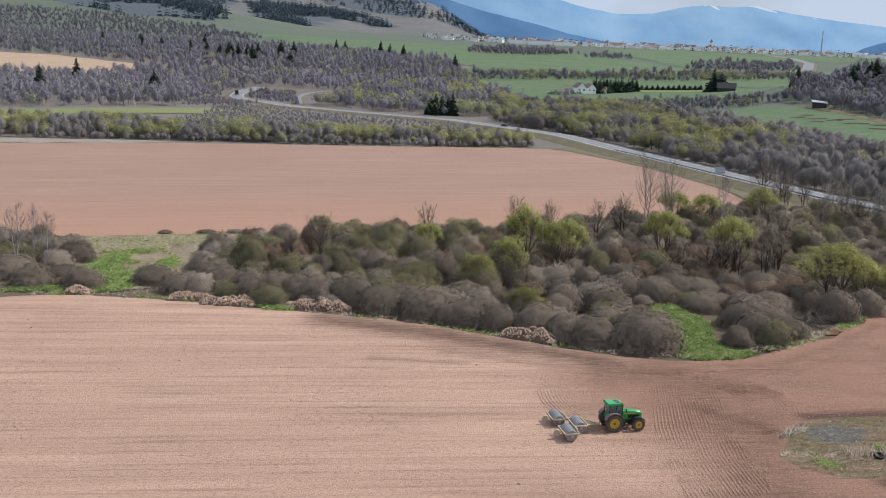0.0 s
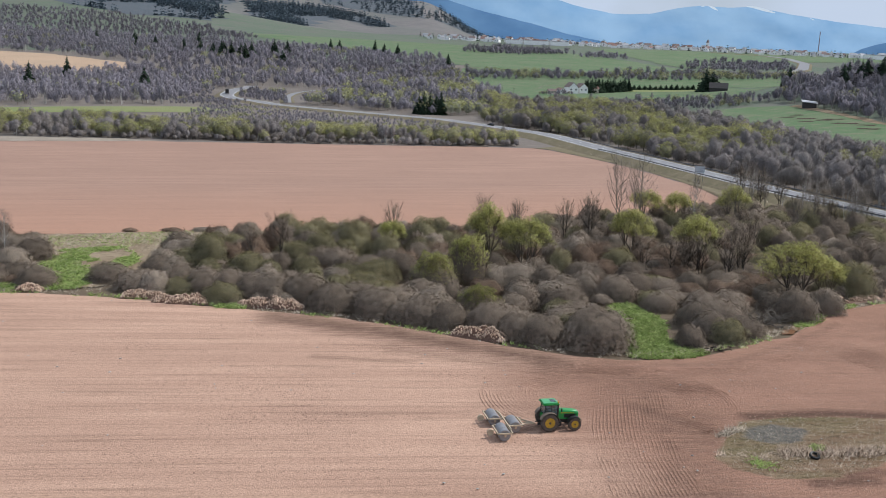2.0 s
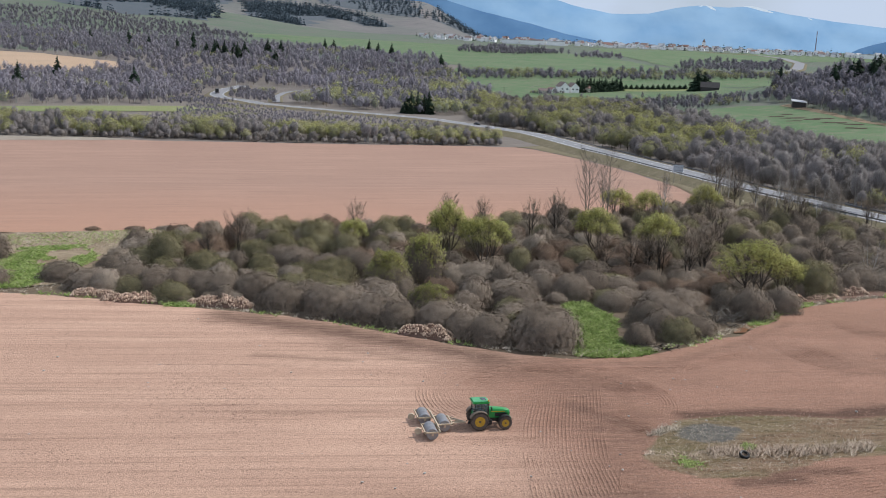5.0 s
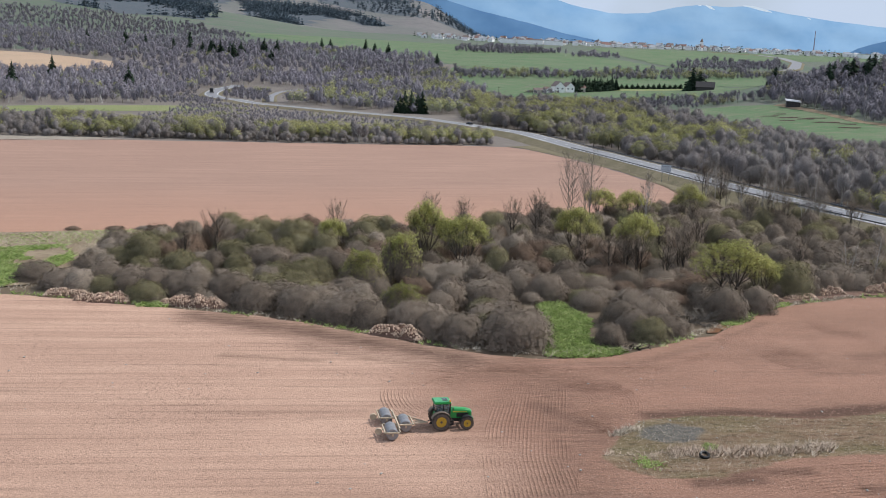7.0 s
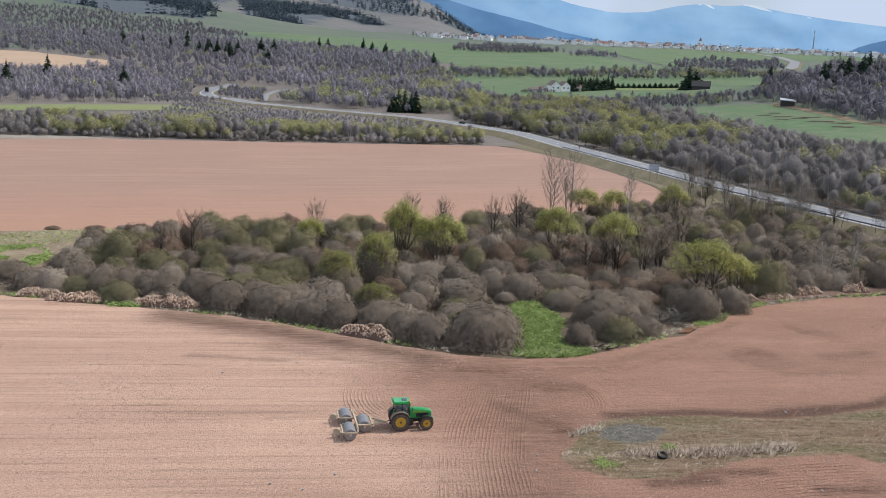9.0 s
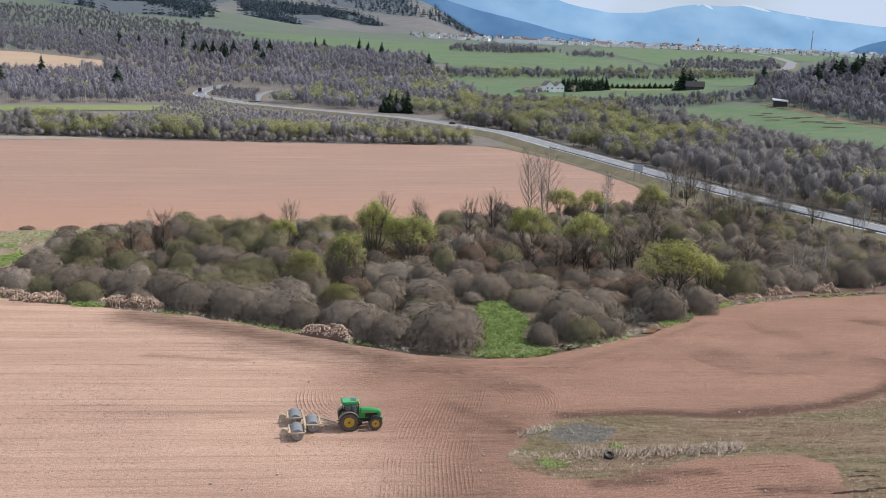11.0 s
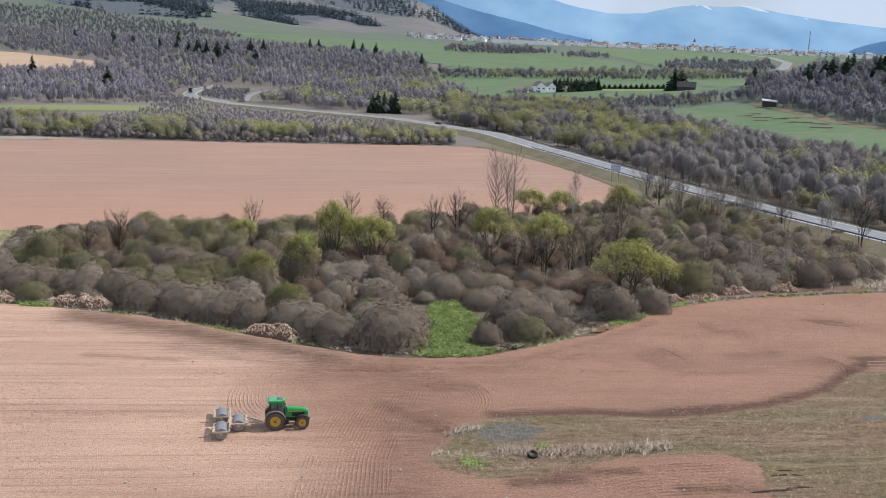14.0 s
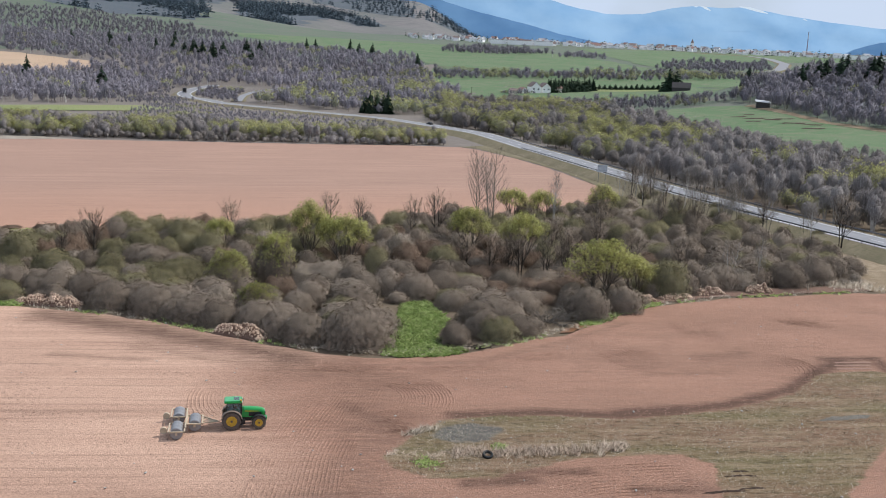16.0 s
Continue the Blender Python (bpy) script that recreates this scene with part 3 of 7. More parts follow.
def heart(at, low, core, seg, rings, rng, under=0.82, rugged=0.05):
    """The close inner branchwork of a crown: a lumpy dome drawn in towards the ground."""
    lat = np.radians(np.linspace(74, low, rings))
    th = np.arange(seg) * 2 * math.pi / seg
    d = np.stack([np.cos(lat)[:, None] * np.cos(th), np.cos(lat)[:, None] * np.sin(th), np.repeat(np.sin(lat)[:, None], seg, 1)], 2).reshape(-1, 3)
    d = np.vstack([d, [(0, 0, 1)]])
    side = under + (1 - under) * np.clip(d[:, 2] * 2.2, 0, 1)
    v = at(d) * core * rng.uniform(1 - rugged, 1 + rugged, (len(d), 1)) * np.stack([side, side, np.ones(len(d))], 1)
    f = [q for i in range(rings - 1) for j in range(seg) for a, b in ((i * seg + j, i * seg + (j + 1) % seg),) for q in ((a, a + seg, b + seg), (a, b + seg, b))]
    f = np.array(f + [(j, (j + 1) % seg, len(d) - 1) for j in range(seg)])
    g = np.cross(v[f[:, 1]] - v[f[:, 0]], v[f[:, 2]] - v[f[:, 0]])
    n = np.zeros_like(v)
    for k in range(3):
        np.add.at(n, f[:, k], g)
    n = unit(n)
    n *= np.sign((n * d).sum(1, keepdims=True) + 1e-9)
    return v, f, unit(n + d * 0.7)


def shrub_shape(seed, twigs=560, sprays=1900, leaves=0, width=0.0065, leaf=1.0, stems=14, clear=0.0, crest=0.05, bumps=0.17, freq=2.3, reach=0.24, size=0.058, long=1.5, core=0.55, seg=9, rings=4, upper=0.0, limb=1.0):
    """A many-stemmed rounded bush, 2 wide and 1 high: limbs, a crown of fine tufts and fanned twigs, leaves on its upper side."""
    rng = np.random.default_rng(seed)
    at = dome(rng, bumps, freq, clear)
    limbs = []
    for i in range(stems):
        foot = np.array([rng.normal(0, 0.10), rng.normal(0, 0.10), -0.02])
        tip = at(rays(rng, 1, 0.1))[0] * 0.93
        mid = foot * 0.4 + tip * 0.6 + np.array([0, 0, 0.06]) + rng.normal(0, 0.04, 3)
        limbs.append(([foot, (foot + mid) / 2 + rng.normal(0, 0.02, 3), mid, tip], np.array([0.016, 0.013, 0.009, 0.003]) * limb))
    low = -0.12 if clear else 0.0
    inner = heart(at, 3 if not clear else -12, core, seg, rings, rng, 0.75, 0.14)
    # sprays of fine twigs from the inner branchwork to the rounded outside
    d = rays(rng, sprays, low)
    d[: sprays // 4, 2] *= 0.35
    d = unit(d)
    p = at(d) * (1.0 - 0.34 * rng.uniform(0, 1, (sprays, 1)) ** 1.8)
    flat = d * np.array([1, 1, 0])
    crown = flakes(rng, p, d + np.array([0, 0, 0.2]), rng.uniform(0.6, 1.3, sprays) * size, long, 0.25, flat * 0.6 + np.array([0, 0, 0.8]), 0.08)
    # single twigs fanned out from the foot that end on the dome
    d = rays(rng, twigs, low)
    d[: twigs // 3, 2] *= 0.3
    d = unit(d)
    tip = at(d) * (1.15 - 0.36 * rng.uniform(0, 1, (twigs, 1)) ** 0.7)
    way = unit(unit(tip - np.array([0, 0, clear - 0.25])) + rng.normal(0, 0.22, (twigs, 3)))
    foot = tip - way * rng.uniform(0.5, 1.4, (twigs, 1)) * reach
    foot[:, 2] = np.maximum(foot[:, 2], 0.0)
    crown = joined([crown] + [heart(at, 3 if not clear else -12, k, 13, 6, rng, 0.78, 0.09) for k in (0.74, 0.89)])
    out = [joined([tubes(limbs), inner, blades(rng, foot, tip, rng.uniform(0.6, 1.4, twigs) * width, d + np.array([0, 0, 0.15]))]), crown]
    if leaves:
        d = rays(rng, leaves * 3, crest)
        lift = d[:, 2] + rng.normal(0, 0.2, len(d)) > upper
        d = d[lift][:leaves]
        p = at(d) * (1.04 - 0.16 * rng.uniform(0, 1, (len(d), 1)) ** 2.0)
        out.append(flakes(rng, p, d * 0.7 + np.array([0, 0, 0.6]), rng.uniform(0.6, 1.4, len(d)) * leaf, 1.2, 0.35))
    return out


def willow_shape(seed, leaves=4400, lobes=18, clear=0.26, leaf=0.0165, wide=0.46, twigs=1500, stems=4, girth=0.016):
    """A spreading willow 1 high: forked dark stems, boughs to each lobe of the crown, leaves over the lobes' upper sides."""
    rng = np.random.default_rng(seed)
    limbs, bits, green = [], [], []
    forks = []
    for k in range(stems):
        foot = np.array([rng.normal(0, 0.035), rng.normal(0, 0.035), -0.01])
        th = 6.283 * k / stems + rng.normal(0, 0.4)
        fork = foot + np.array([math.cos(th) * wide * 0.3, math.sin(th) * wide * 0.3, clear * rng.uniform(0.75, 1.1)])
        limbs.append(([foot, (foot + fork) / 2 + rng.normal(0, 0.015, 3), fork], np.array([1, 0.8, 0.6]) * girth))
        forks.append(fork)
    for k in range(lobes):
        th = 2.4 * k + rng.normal(0, 0.25)
        far = wide * math.sqrt((k + 0.4) / lobes) * rng.uniform(0.75, 1.0)
        r = wide * rng.uniform(0.32, 0.46)
        c = np.array([math.cos(th) * far, math.sin(th) * far, 0.99 - r * 0.9 - (far / wide) ** 2 * 0.55 * rng.uniform(0.4, 1.15)])
        near = min(forks, key=lambda q: np.hypot(*(q - c)[:2]))
        limbs.append(([near, (near + c) / 2 + np.array([0, 0, -0.03]), c], np.array([0.55, 0.4, 0.15]) * girth))
        for i in range(5):
            tip = c + unit(rng.normal(size=3) + np.array([0, 0, 0.5])) * r * 0.85
            limbs.append(([(near + c) / 2 * 0.4 + c * 0.6, (c + tip) / 2, tip], np.array([0.22, 0.14, 0.05]) * girth))
        n = leaves // lobes
        d = rays(rng, n, -0.35)
        shift = rng.uniform(-50, 50, 3)
        bump = np.array([1 + 0.3 * noise.noise(Vector(v * 2.4 + shift)) for v in d])[:, None]
        p = c + d * bump * np.array([r, r, r * 0.9]) * (1.03 - 0.4 * rng.uniform(0, 1, (n, 1)) ** 1.6)
        green.append(flakes(rng, p, d + np.array([0, 0, 0.3]), rng.uniform(0.6, 1.4, n) * leaf, 1.1, 0.45))
        n = twigs // lobes
        d = rays(rng, n, -0.55)
        tip = c + d * np.array([r, r, r * 0.75]) * rng.uniform(0.7, 1.03, (n, 1))
        root = c + (tip - c) * 0.25 - np.array([0, 0, r * 0.5])
        bits.append(blades(rng, tip + (root - tip) * rng.uniform(0.5, 1, (n, 1)), tip, rng.uniform(0.6, 1.4, n) * 0.004, d))
    return [tubes(limbs, 5), joined(bits), joined(green)]


def tree_shape(seed, twigs=1100, trunks=1, spread=0.2, width=0.0022, clear=0.25, arms=20, sides=4, girth=0.011, shoots=6, fine=0.10, sprays=420, size=0.015):
    """A leafless tree 1 high: trunk, upswept limbs, shoots along the limbs, fine twigs."""
    rng = np.random.default_rng(seed)
    limbs, sa, sb = [], [], []
    for k in range(trunks):
        foot = np.array([rng.normal(0, 0.02), rng.normal(0, 0.02), -0.01]) * (trunks > 1)
        lean = rng.normal(0, 0.03 + 0.07 * (trunks > 1), 2)
        top = foot + np.array([lean[0], lean[1], rng.uniform(0.82, 0.98) - foot[2]])
        line = [foot + (top - foot) * s + np.array([*rng.normal(0, 0.008, 2), 0]) * (s > 0) for s in (0, 0.2, 0.45, 0.7, 1)]
        limbs.append((line, np.array([1, 0.8, 0.6, 0.35, 0.1]) * girth))
        for i in range(arms // trunks):
            s = clear + (0.92 - clear) * (i + rng.uniform(0, 1)) / (arms // trunks)
            a = foot + (top - foot) * s
            th = 2.4 * i + rng.normal(0, 0.4)
            out = spread * (1.15 - s) ** 0.7 * rng.uniform(0.6, 1.2)
            rise = out * rng.uniform(1.0, 1.7) * (1.2 - 0.5 * s)
            b = a + np.array([math.cos(th) * out, math.sin(th) * out, min(rise, 1.02 - a[2])])
            mid = (a + b) / 2 + np.array([math.cos(th), math.sin(th), -0.5]) * out * 0.12
            limbs.append(([a, mid, b], np.array([0.42, 0.26, 0.08]) * girth * (1.1 - 0.5 * s)))
            for j in range(shoots):
                u = rng.uniform(0.25, 1.0)
                q = a + (mid - a) * 2 * u if u < 0.5 else mid + (b - mid) * (2 * u - 1)
                ph = th + rng.normal(0, 0.9)
                sa.append(q)
                sb.append(q + np.array([math.cos(ph) * 0.5, math.sin(ph) * 0.5, rng.uniform(0.4, 1.2)]) * out * rng.uniform(0.3, 0.7))
        sa += [line[3]] * 4
        sb += [line[4] + np.array([*rng.normal(0, 0.02, 2), 0.02]) for _ in range(4)]
    sa, sb = np.array(sa), np.array(sb)
    mid = np.array([0, 0, 0.5])
    face = lambda p: (p - mid) * np.array([1, 1, 0.6]) + np.array([0, 0, 0.12])
    bits = [blades(rng, sa, sb, np.full(len(sa), width * 1.9), face(sb))]
    pick = rng.integers(0, len(sa), twigs)
    a = sa[pick] + (sb - sa)[pick] * rng.uniform(0.1, 1, (twigs, 1))
    way = unit(unit(sb - sa)[pick] + rng.normal(0, 0.5, (twigs, 3)) + np.array([0, 0, 0.25]))
    b = a + way * rng.uniform(0.4, 1.2, (twigs, 1)) * fine
    bits.append(blades(rng, a, b, rng.uniform(0.6, 1.4, twigs) * width, face(b)))
    pick = rng.integers(0, twigs, sprays)
    p = a[pick] + (b - a)[pick] * rng.uniform(0.2, 1, (sprays, 1))
    bits.append(flakes(rng, p, face(p), rng.uniform(0.6, 1.4, sprays) * size, 1.7, 0.5, way[pick], 0.2))
    return [tubes(limbs, sides), joined(bits)]


def crown_shape(seed, sprays=110, fans=40, stems=2, leaves=0, leaf=0.5, wide=0.27, clear=0.1, size=0.026, seg=7, rings=4, trunk=0.010, lump=0.45, fan_width=0.013, shells=()):
    """A leafless tree of a distant wood, 1 high: pale or dark stems, rising branches, a soft crown of fine sprays, young leaves on top."""
    rng = np.random.default_rng(seed)
    shift, mid, half = rng.uniform(-50, 50, 3), (1 + clear) / 2, (1 - clear) / 2

    def at(d):
        r = np.array([1 + lump * noise.noise(Vector(v * 2.2 + shift)) for v in d])[:, None]
        return d * r * np.array([wide, wide, half]) + np.array([0, 0, mid])

    def ways(n, low):
        d = rng.normal(size=(n, 3))
        d[:, 2] = np.abs(d[:, 2]) * 1.1 + low
        return unit(d)
    lines = []
    for k in range(stems):
        th = rng.uniform(0, 6.283)
        tip = np.array([math.cos(th) * wide * 0.5, math.sin(th) * wide * 0.5, rng.uniform(0.7, 0.93)]) * (1 if stems > 1 else np.array([0.3, 0.3, 1]))
        lines.append(([(rng.normal(0, 0.02), rng.normal(0, 0.02), -0.01), tip * np.array([0.4, 0.4, 0.5]), tip], np.array([1, 0.75, 0.25]) * trunk))
    v, f, n = heart(lambda d: d * np.array([wide, wide, half * 1.25]), -32, 0.70, seg, rings, rng, 0.65, 0.24)
    bits = [(v + np.array([0, 0, mid - half * 0.22]), f, unit(n + np.array([0, 0, 0.3])))]
    d = ways(sprays, -0.45)
    p = at(d)
    p = np.array([0, 0, mid - half * 0.4]) + (p - np.array([0, 0, mid - half * 0.4])) * (1.05 - 0.5 * rng.uniform(0, 1, (sprays, 1)) ** 1.3)
    bits.append(flakes(rng, p, d + np.array([0, 0, 0.45]), rng.uniform(0.6, 1.4, sprays) * size, 1.7, 0.4, d * np.array([0.5, 0.5, 0]) + np.array([0, 0, 1.0]), 0.15))
    d = ways(fans, -0.3)
    tip = at(d) * np.array([1.04, 1.04, 1.02])
    foot = tip * np.array([0.35, 0.35, 0.4]) + np.array([0, 0, 0.06])
    for k in shells:
        v, f, n = heart(lambda q: at(q) - np.array([0, 0, mid]), -40, k, 11, 6, rng, 0.85, 0.2)
        bits.append((v + np.array([0, 0, mid - half * (1 - k) * 0.4]), f, unit(n + np.array([0, 0, 0.25]))))
    bits.append(blades(rng, tip + (foot - tip) * rng.uniform(0.35, 0.9, (fans, 1)), tip, rng.uniform(0.6, 1.4, fans) * fan_width, d + np.array([0, 0, 0.2])))
    out = [joined([tubes(lines, 3), bits.pop()]), joined(bits)]
    if leaves:
        d = ways(leaves, -0.05)
        out.append(flakes(rng, at(d) * np.array([1.03, 1.03, 1.02]), d + np.array([0, 0, 0.25]), rng.uniform(0.6, 1.4, leaves) * size * leaf, 1.2, 0.35))
    return out


def spruce_shape(seed, tiers=16, per=26, radius=0.2, width=0.05):
    """A spruce 1 high: trunk and drooping sprays."""
    rng = np.random.default_rng(seed)
    a, b, w = [], [], []
    for i in range(tiers):
        h = 0.05 + 0.94 * i / tiers
        rr = radius * (1 - h) ** 0.85 + 0.008
        n = max(5, int(per * (1 - h) + 5))
        th = rng.uniform(0, 6.283, n)
        out = rr * rng.uniform(0.65, 1.12, n)
        z = h + rng.normal(0, 0.012, n)
        a.append(np.stack([out * 0.05 * np.cos(th), out * 0.05 * np.sin(th), z + 0.035], 1))
        b.append(np.stack([out * np.cos(th), out * np.sin(th), z - out * 0.25], 1))
        w.append(rng.uniform(0.7, 1.3, n) * width * (0.45 + 0.8 * (1 - h)))
    a.append(np.array([[0, 0, 0.93]]))
    b.append(np.array([[0, 0, 1.02]]))
    w.append(np.array([0.02]))
    a, b, w = np.vstack(a), np.vstack(b), np.concatenate(w)
    o = (b - a) * np.array([1, 1, 0]) + np.array([0, 0, 0.06])
    crown = joined([blades(rng, b, a, w, o), blades(rng, a, b, w * 0.8, o)])
    return [tubes([([(0, 0, -0.01), (0, 0, 0.4), (0, 0, 0.9)], [0.018, 0.012, 0.003])], 5), crown]


def plant(name, shape, mats, names, label, category, group):
    """One plant with its parts, built at the origin."""
    ob = thing(name, Matrix(), label, category, group)
    for (v, f, m), k, n in zip(shape, mats, names):
        child = new(n, tri_mesh(n, v, f, [k], normals=m))
        child.parent = ob
    return ob


class Grove:
    """Kinds of plant, each built a few times and then copied."""

    def __init__(self):
        self.kinds, self.used = {}, set()

    def add(self, kind, made):
        self.kinds[kind] = made

    def put(self, kind, x, y, w, h, rng):
        made = self.kinds[kind]
        i = int(rng.integers(0, len(made)))
        m = Matrix.Translation((x, y, float(land(np.array(x), np.array(y))))) @ Matrix.Rotation(rng.uniform(0, 6.283), 4, "Z") @ Matrix.Diagonal((w, w, h, 1))
        ob = made[i]
        if (kind, i) not in self.used:
            self.used.add((kind, i))
            ob.matrix_basis = m
            return ob
        return copy_scaled(ob, m)


def copy_scaled(ob, m):
    done = copy_thing(ob, Matrix())
    done.matrix_basis = m
    return done


def wood(name, pts, shapes, mats, lo, hi, seed, label, category="trees", squash=1.0, shares=None):
    """Many plants far off as one mesh. shapes: lists of pieces; mats: a material for each piece."""
    rng = np.random.default_rng(seed)
    names, vs, fs, ns, ix, own, n = [], [], [], [], [], [], 0
    shade = rng.uniform(-1, 1, len(pts))
    drift = np.array([noise.noise(Vector((x * 0.02, y * 0.02, seed))) for x, y in pts])
    order = np.array([noise.noise(Vector((x * 0.035, y * 0.035, seed + 9))) for x, y in pts]) + rng.normal(0, 0.16, len(pts))
    rank = np.argsort(np.argsort(order)) / len(pts)
    kind = np.minimum(np.searchsorted(np.cumsum(shares if shares is not None else [1 / len(shapes)] * len(shapes)), rank), len(shapes) - 1)
    size = rng.uniform(lo, hi, len(pts)) * (1 + 0.35 * drift)
    turn, girth = rng.uniform(0, 6.283, len(pts)), rng.uniform(0.8, 1.25, len(pts)) * squash
    for k, shape in enumerate(shapes):
        sel = np.nonzero(kind == k)[0]
        if not len(sel):
            continue
        c, s = np.cos(turn[sel])[:, None], np.sin(turn[sel])[:, None]
        base = np.column_stack([pts[sel], land(pts[sel, 0], pts[sel, 1])])
        for (v, f, m), mat in zip(shape, mats[k]):
            if mat not in names:
                names.append(mat)
            wide, tall = (size[sel] * girth[sel])[:, None], size[sel][:, None]
            p = np.stack([(v[None, :, 0] * c - v[None, :, 1] * s) * wide, (v[None, :, 0] * s + v[None, :, 1] * c) * wide, v[None, :, 2] * tall], 2)
            q = np.stack([m[None, :, 0] * c - m[None, :, 1] * s, m[None, :, 0] * s + m[None, :, 1] * c, np.broadcast_to(m[None, :, 2], (len(sel), len(m)))], 2)
            vs.append((p + base[:, None]).reshape(-1, 3))
            ns.append(q.reshape(-1, 3))
            own.append(np.repeat(shade[sel], len(v)))
            fs.append((f[None] + (np.arange(len(sel)) * len(v))[:, None, None]).reshape(-1, 3) + n)
            ix.append(np.full(len(sel) * len(f), names.index(mat)))
            n += len(sel) * len(v)
    me = tri_mesh(name, np.vstack(vs), np.vstack(fs), names, np.concatenate(ix), np.vstack(ns))
    me.attributes.new("plant", "FLOAT", "POINT").data.foreach_set("value", np.concatenate(own).astype(np.float32))
    return tagged(new(name, me), label, category, kind="stuff")


# ---- the land ----
EDGE = [(-130, 135), (-67, 140.5), (-57, 143), (-46, 142.8), (-28.7, 139.5), (-12.9, 137), (0.8, 133.3), (8.9, 128.8), (18, 124.7), (26.8, 121.5), (34.4, 120.8),
        (44, 124), (55.7, 133), (59.4, 135), (69.2, 147.8), (78, 155.6), (90.5, 162.2), (104, 166.6), (116, 170.7), (123.5, 172), (160, 180), (230, 190)]


def build_ground():
    """One sheet to the horizon, finer near the camera."""
    ys = np.r_[np.linspace(-600, 380, 36), np.linspace(400, 1700, 110), np.linspace(1730, 4960, 90)]
    xs = np.r_[np.linspace(-3400, -800, 40), np.linspace(-780, 780, 120), np.linspace(800, 3400, 40)]
    gx, gy = np.meshgrid(xs, ys)
    v = np.column_stack([gx.ravel(), gy.ravel(), land(gx.ravel(), gy.ravel()) - 0.12])
    nx, i = len(xs), np.arange((len(ys) - 1) * (len(xs) - 1))
    a = i // (nx - 1) * nx + i % (nx - 1)
    f = np.vstack([np.stack([a, a + 1, a + nx + 1], 1), np.stack([a, a + nx + 1, a + nx], 1)])
    c = v[f].mean(1)
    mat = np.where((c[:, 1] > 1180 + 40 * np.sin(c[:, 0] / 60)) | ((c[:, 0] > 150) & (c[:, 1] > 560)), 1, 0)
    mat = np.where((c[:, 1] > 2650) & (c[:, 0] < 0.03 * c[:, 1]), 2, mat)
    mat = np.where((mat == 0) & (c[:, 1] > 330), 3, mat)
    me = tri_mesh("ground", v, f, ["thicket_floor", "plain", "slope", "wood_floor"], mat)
    for p in me.polygons:
        p.use_smooth = True
    tagged(new("ground", me), "valley floor of dull spring grass and litter", "ground", kind="structure")


build_ground()

# damp and freshly turned places: (points of a line, half width, strength)
DAMP = [
    ([(43, 101.6), (53, 103.6), (60, 103.5), (64, 104.2), (76, 108.8), (85, 114.8), (92, 123), (97, 128.2)], 1.5, 1.3),
    ([(62, 104), (70, 106.4)], 2.0, 1.4),
    ([(29, 119), (32, 110), (35, 102), (34, 92), (33, 78)], 7.0, 0.52),
    ([(31, 103), (35, 99), (37.5, 96)], 2.6, 0.75),
    ([(32, 92.5), (36, 93.5), (39, 96)], 2.0, 0.7),
    ([(31, 112), (34, 106), (38, 101), (37, 95), (33, 91)], 2.4, 0.5),
    ([(-16, 135), (-2, 130), (9, 125.5), (22, 119.5)], 4.6, 1.0),
    ([(2, 122), (14, 118), (26, 114)], 3.5, 0.58),
    ([(-8, 117), (4, 116.5)], 1.4, 0.6),
    ([(-18, 112), (0, 113.5)], 0.7, 0.5),
    ([(77, 127), (84, 130)], 2.4, 0.6),
    ([(58, 118), (70, 122)], 1.8, 0.35),
    ([(68, 119), (80, 121)], 1.2, 0.5),
    ([(48, 87), (56, 88)], 1.2, 0.9),
    ([(60, 84.5), (72, 85)], 1.3, 0.9),
    ([(95, 129), (103, 130.2), (102.2, 124)], 1.2, 1.2),
    ([(95.5, 126.6), (101, 127.6)], 1.2, 1.0),
    ([(50, 85.6), (44, 84.3)], 1.3, 1.1),
    ([(69, 84.6), (66, 86.5)], 1.8, 0.6),
    ([(22, 121), (34, 118.5), (46, 121), (58, 131), (70, 144)], 1.4, 0.55),
]


ROUGH = [(35.8, 89.6), (38.5, 95), (41.5, 99.8), (47, 101.6), (53, 102.5), (63, 102.4), (76, 107.3), (85, 113.3), (91.6, 121.7), (94.3, 123), (101, 124.4), (101.6, 122), (97.1, 114.2), (93.5, 105), (89.7, 98),
         (79.9, 84.6), (75, 76), (70, 76), (67.5, 81), (68.3, 86.7), (69.4, 90.8), (66.5, 93.2), (60.8, 92.6), (54.7, 91.0), (49.7, 87.6), (46, 85.6), (40.5, 85.2), (36.6, 87.2)]
HOLLOW = [(40.1, 95.1), (42, 98.3), (45.1, 99.4), (48.3, 98.2), (46.8, 95), (43.5, 93.8)]
PUDDLE = [(84.4, 104.4), (87.1, 106.2), (91.9, 107.2), (91.4, 106.1), (86.5, 104.7)]


def off_line(v, line):
    """Distance of each point of v from a line of points."""
    best = np.full(len(v), 1e9)
    for (x0, y0), (x1, y1) in zip(line, line[1:]):
        d = np.array((x1 - x0, y1 - y0))
        t = np.clip(((v - (x0, y0)) @ d) / (d @ d), 0, 1)
        best = np.minimum(best, np.hypot(*(v - (x0, y0) - t[:, None] * d).T))
    return best


def within(v, poly, soft):
    """1 well inside the outline, 0 well outside, even between."""
    far = off_line(v, poly + poly[:1]) * np.where(inside(v[:, 0], v[:, 1], poly), 1, -1)
    return np.clip(0.5 + far / (2 * soft), 0, 1)


